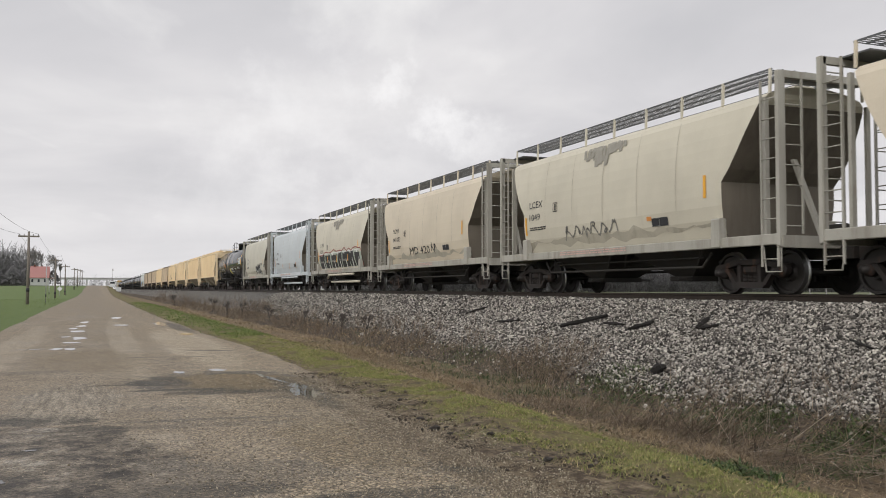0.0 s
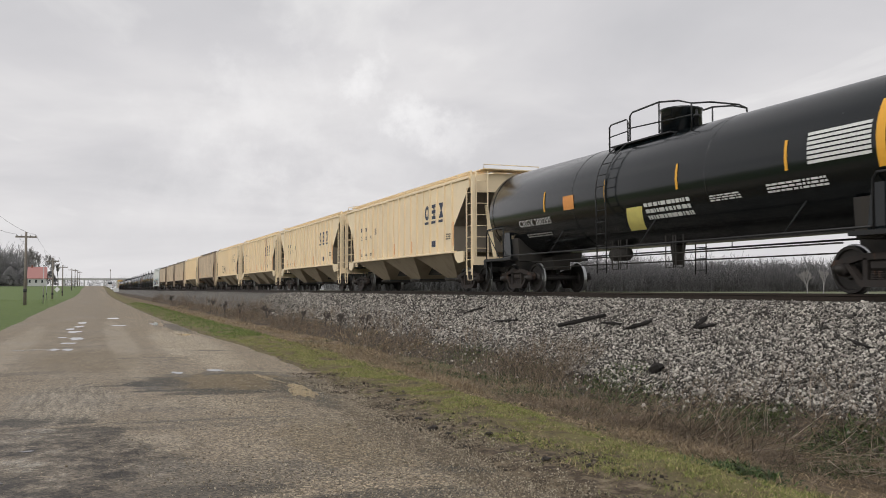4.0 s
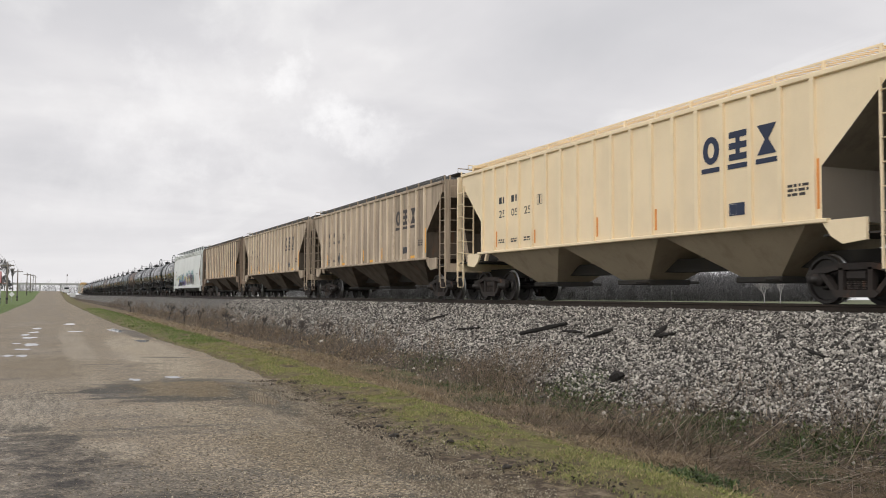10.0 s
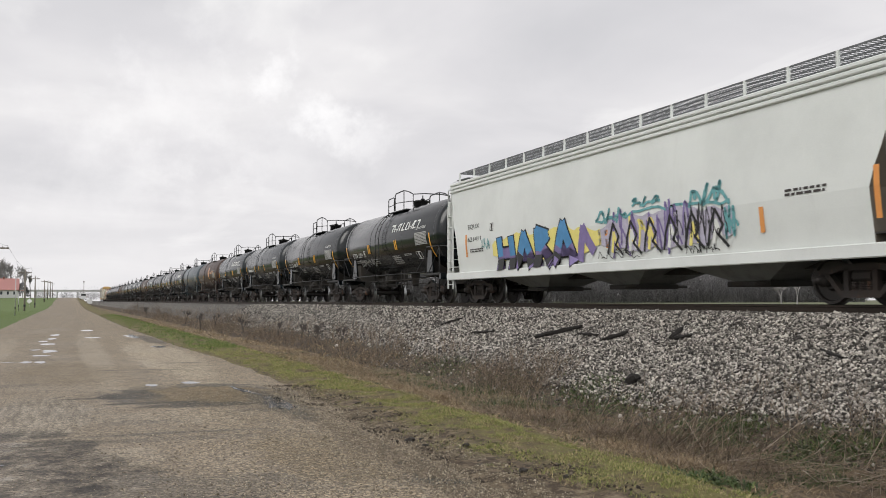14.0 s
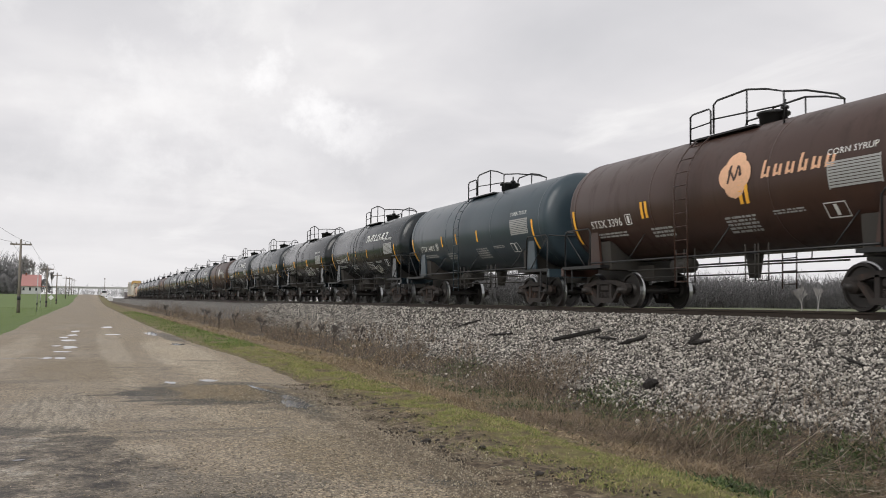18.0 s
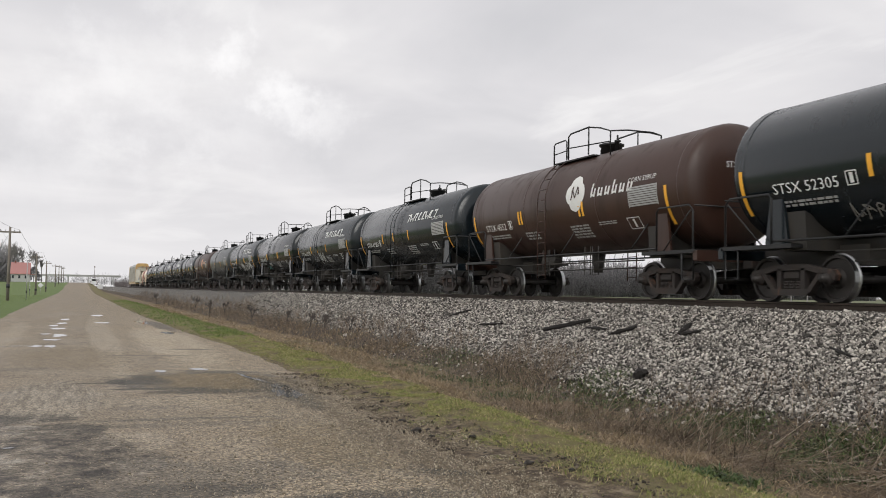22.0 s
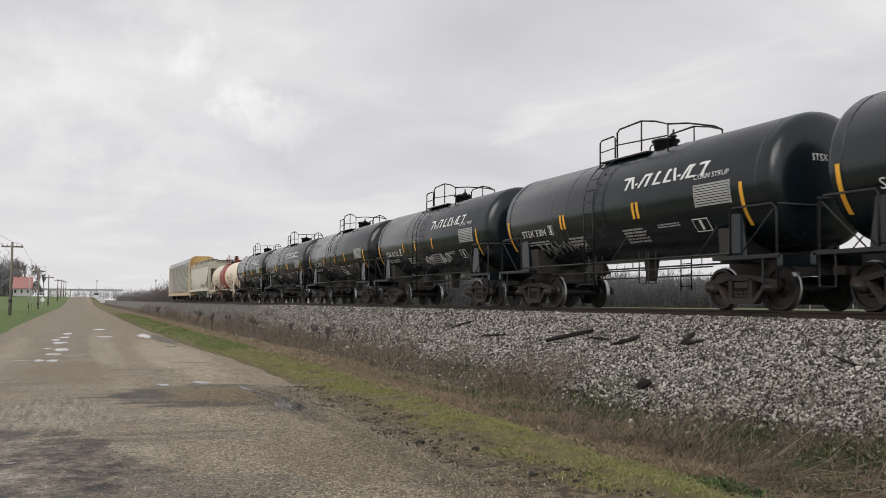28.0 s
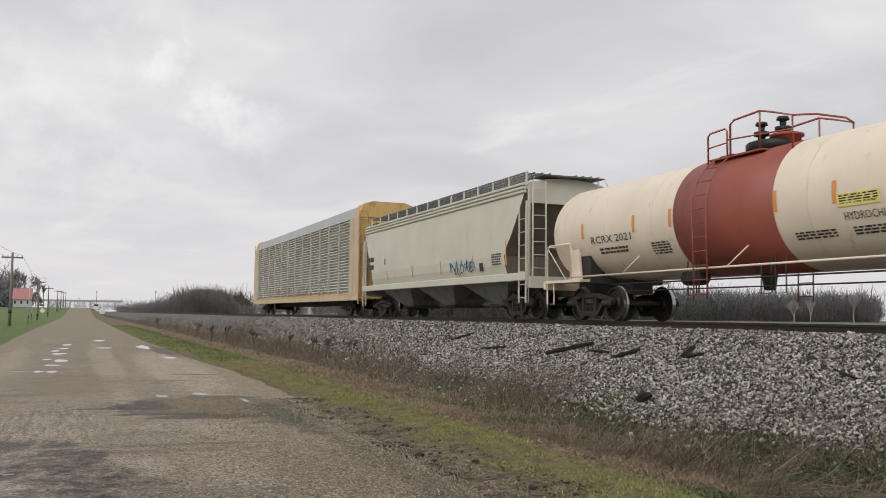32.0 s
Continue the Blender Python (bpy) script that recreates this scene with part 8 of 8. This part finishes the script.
for i, (key, num) in enumerate(TANKS.items()):
    car = BY[key]
    leased = num.startswith("GBRX")
    peach = key in ROUND
    ink = GREY_INK if leased else WHITE_INK
    w = 0.155 * (len(num) or 9)
    if num:
        text(car, TANK, num, 4.55, 4.55 - w, 2.1, 2.3, ink)
        head_text(car, num, -0.55, 0.25, 3.0, 3.14, 12.31, 1.43, 2.67, ink)
    else:
        lines(car, TANK, 4.55, 4.55 - w, 2.1, 2.4, 1, ink, i)
    frame_box(car, TANK, 4.5 - w - 0.12, 4.5 - w - 0.36, 2.1, 2.36, ink, 0.02)
    lines(car, TANK, 4.4, 3.1, 1.82, 1.96, 2, GREY_INK, i)
    lines(car, TANK, 2.1, 1.3, 1.7, 1.95, 3, GREY_INK, i + 40)
    lines(car, TANK, -0.5, -1.4, 1.62, 1.98, 5, GREY_INK, i + 80)
    lines(car, TANK, -1.9, -2.7, 1.9, 2.0, 2, GREY_INK, i + 120)
    frame_box(car, TANK, -3.15, -3.65, 1.74, 2.02, ink, 0.02)
    lay(car, "data_panel", TANK, [q for k in range(9) for q in strip(-3.4, -4.55, 2.26 + 0.055 * k, 2.30 + 0.055 * k, 1)] + strip(-3.4, -3.43, 2.24, 2.75) + strip(-4.52, -4.55, 2.24, 2.75), GREY_INK, "dim white data table")["kind"] = "stuff"
    if not leased:
        text(car, TANK, "CORN SYRUP", -3.4, -4.5, 2.86, 2.98, ink)
    for u in (5.35, -4.85):
        lay(car, "reflector", TANK, strip(u + 0.05, u - 0.05, 1.75, 2.65, 8), YELLOW_MARK)
    pair = key in "KLPQTWZabcghkl"
    spots = (2.25, -1.15) if pair else (2.3, 0.95 if not leased else 0.1, -0.85 if not leased else -1.7)
    for u in spots:
        q = strip(u + 0.05, u - 0.05, 2.2, 2.6, 3)
        if pair:
            q += strip(u - 0.12, u - 0.22, 2.2, 2.6, 3)
        lay(car, "reflector", TANK, q, YELLOW_MARK)
    if key in LOGO:
        for k in range(8):
            u = -0.7 - 0.4 * k
            kind = (0, 1, 0, 2, 2, 1, 2, 0)[k]
            t = 0.1
            if kind == 0:
                q = strip(u, u - 0.32, 3.2, 3.26, 1, 0.4) + strip(u - 0.1, u - 0.1 - t, 2.94, 3.2, 4, 0.4)
            elif kind == 1:
                q = strip(u, u - t, 2.94, 3.26, 4, -0.3) + strip(u - 0.22, u - 0.22 - t, 2.94, 3.26, 4, 0.7) + strip(u - 0.1, u - 0.22, 3.02, 3.07, 1, 0.4)
            else:
                q = strip(u, u - t, 2.94, 3.26, 4, 0.4) + strip(u - t, u - 0.3, 2.94, 2.99, 1, 0.4) + strip(u - t, u - 0.24, 3.2, 3.25, 1, 0.4)
            lay(car, "owner_mark", TANK, q, WHITE_INK)
    if peach:
        m = ROUND[key]
        for du, dz in ((0, 0.2), (0, -0.2), (0.17, 0), (-0.17, 0)):
            q = []
            for k in range(10):
                a, b = -0.3 + 0.06 * k, -0.3 + 0.06 * (k + 1)
                ra, rb = math.sqrt(max(0, 0.09 - a * a)), math.sqrt(max(0, 0.09 - b * b))
                q.append([(-1.0 + du + ra, 2.83 + dz + a), (-1.0 + du - ra, 2.83 + dz + a), (-1.0 + du - rb, 2.83 + dz + b), (-1.0 + du + rb, 2.83 + dz + b)])
            lay(car, "emblem", TANK, q, m, "round lobed emblem", 0.001 * (dz + du))
        scrawl(car, TANK, -0.8, -1.2, 2.68, 3.05, 2, 0.05, TANK_BROWN, 3, "", 0.01)
        for k in range(6):
            u = -1.75 - 0.32 * k
            lay(car, "owner_mark", TANK, strip(u, u - 0.07, 2.66, 2.9 + (0.12 if k in (0, 3) else 0), 3, 0.2) + strip(u - 0.14, u - 0.21, 2.66, 2.88, 3, 0.2) + strip(u - 0.07, u - 0.14, 2.68, 2.73, 1, 0.2), m)
    tags = {"K": [(3.9, 1.9, 1.6, 2.0, 5, 0.05, GREY_INK)], "S": [(-1.2, -2.2, 1.45, 1.85, 4, 0.035, SPRAY_WHITE)], "T": [(3.4, 1.6, 1.8, 2.1, 6, 0.03, SPRAY_GREY), (-0.4, -2.4, 1.65, 2.2, 6, 0.035, SPRAY_WHITE)],
            "V": [(3.0, 2.0, 1.5, 1.8, 4, 0.03, SPRAY_GREY)], "Y": [(0.9, -0.2, 1.6, 2.2, 5, 0.035, SPRAY_WHITE)], "Z": [(3.6, 2.2, 1.5, 1.8, 5, 0.03, SPRAY_TEAL)],
            "a": [(0.5, -0.9, 1.6, 2.15, 5, 0.05, SPRAY_WHITE), (-1.55, -4.0, 1.45, 2.3, 6, 0.055, SPRAY_WHITE)], "h": [(3.9, 1.3, 1.55, 1.9, 8, 0.04, SPRAY_GREY)],
            "i": [(0.4, -0.5, 1.6, 1.95, 4, 0.035, SPRAY_WHITE), (-1.2, -2.2, 1.6, 2.0, 4, 0.035, SPRAY_WHITE)], "j": [(-0.7, -1.4, 1.5, 1.75, 4, 0.035, SPRAY_WHITE)], "k": [(2.8, 2.0, 1.5, 1.8, 3, 0.03, SPRAY_PURPLE)],
            "R": [(2.7, 2.3, 1.6, 1.8, 2, 0.03, SPRAY_GREY)]}.get(key, [])
    for k, (a, b, z0, z1, n, tw, m) in enumerate(tags):
        scrawl(car, TANK, a, b, z0, z1, n, tw, m, i * 7 + k, "sprayed tag", 0.006)

# the acid tank
car = BY["m"]
text(car, ACID, "RCRX 2021", 5.2, 3.35, 2.03, 2.22, BLACK_INK)
text(car, ACID, "HYDROCHLORIC ACID", -3.3, -5.1, 1.88, 2.02, BLACK_INK)
lay(car, "placard", ACID, strip(-3.2, -4.15, 2.12, 2.36, 4), SPRAY_YELLOW, "yellow warning label")
lines(car, ACID, -3.25, -4.1, 2.15, 2.33, 4, BLACK_INK, 3)
lay(car, "placard", ACID, [[(-4.95, 1.62), (-5.4, 1.62), (-5.45, 1.9), (-4.95, 1.9)]], BLACK_INK, "dark hazard placard")
lines(car, ACID, -4.7, -5.8, 2.1, 2.6, 9, GREY_INK, 12)
for a, b, z0, z1, n in ((4.9, 3.6, 1.72, 1.9, 2), (2.6, 1.9, 1.6, 1.9, 5), (-2.0, -3.0, 1.6, 1.76, 3), (-3.4, -4.3, 1.6, 1.76, 3)):
    lines(car, ACID, a, b, z0, z1, n, FADED_INK, n)
for u in (3.2, -1.66, 1.72, -3.15, -5.9, 5.6):
    lay(car, "reflector", ACID, strip(u + 0.05, u - 0.05, 2.2, 2.62), ORANGE_MARK)
head_text(car, "RCRX 2021", -0.6, 0.6, 2.75, 2.95, 15.01, 1.36, 2.44, BLACK_INK)

# the last hopper
car = BY["n"]
lines(car, LOW, 7.4, 6.6, 2.0, 2.7, 2, BLACK_INK, 2)
frame_box(car, LOW, 5.1, 4.9, 2.3, 2.55, FADED_INK, 0.016)
for u, z0, z1 in ((4.75, 1.6, 2.0), (1.56, 1.6, 2.1), (-1.5, 1.6, 2.1), (-4.43, 1.6, 2.15), (-7.0, 1.7, 2.5)):
    lay(car, "reflector", LOW, strip(u, u - 0.09, z0, z1), ORANGE_MARK)
scrawl(car, LOW, -2.4, -4.7, 1.55, 2.05, 5, 0.05, SPRAY_BLUE, 51, "small blue-grey graffiti")
scrawl(car, LOW, -2.5, -4.6, 1.5, 2.0, 4, 0.03, SPRAY_BLACK, 52, "", 0.006)
lay(car, "placard", LOW, strip(-5.0, -5.3, 1.58, 1.85, 3), BLACK_INK, "dark data panel")
lines(car, LOW, -6.0, -6.7, 1.7, 2.1, 5, FADED_INK, 8)
car = BY["o"]
scrawl(car, lambda z: 1.53, 6.0, -4.0, 1.2, 1.75, 9, 0.09, SPRAY_PINK, 61, "faded red and white graffiti")
scrawl(car, lambda z: 1.54, 1.0, -8.0, 1.2, 2.0, 9, 0.07, SPRAY_WHITE, 62)


def motions():
    walk(SKY, [(t, pose(0, 0, EYE, 0.07 * t, 0, 0.435 * t)) for t in range(0, 33, 4)])
    for car, y in CARS:
        walk(car, [(t, pose(TRACK_X, y - travel(t), RAIL_Z)) for t in range(33)])
    # the wheels roll: alike axles turn alike
    steps = [k / FPS for k in range(32 * FPS + 1)]
    turning = {}
    for ob in [o for o in scene.objects if o.name.split(".")[0] == "wheelset"]:
        axle = 0.89 if ob.location.y > 0 else -0.89
        if axle not in turning:
            walk(ob, [(t, pose(0, axle, 0.457, math.degrees(travel(t) / 0.457) % 360)) for t in steps])
            turning[axle] = ob.animation_data
        else:
            ob.rotation_mode = "QUATERNION"
            keys = ob.animation_data_create()
            keys.action = turning[axle].action
            keys.action_slot = turning[axle].action_slot


motions()
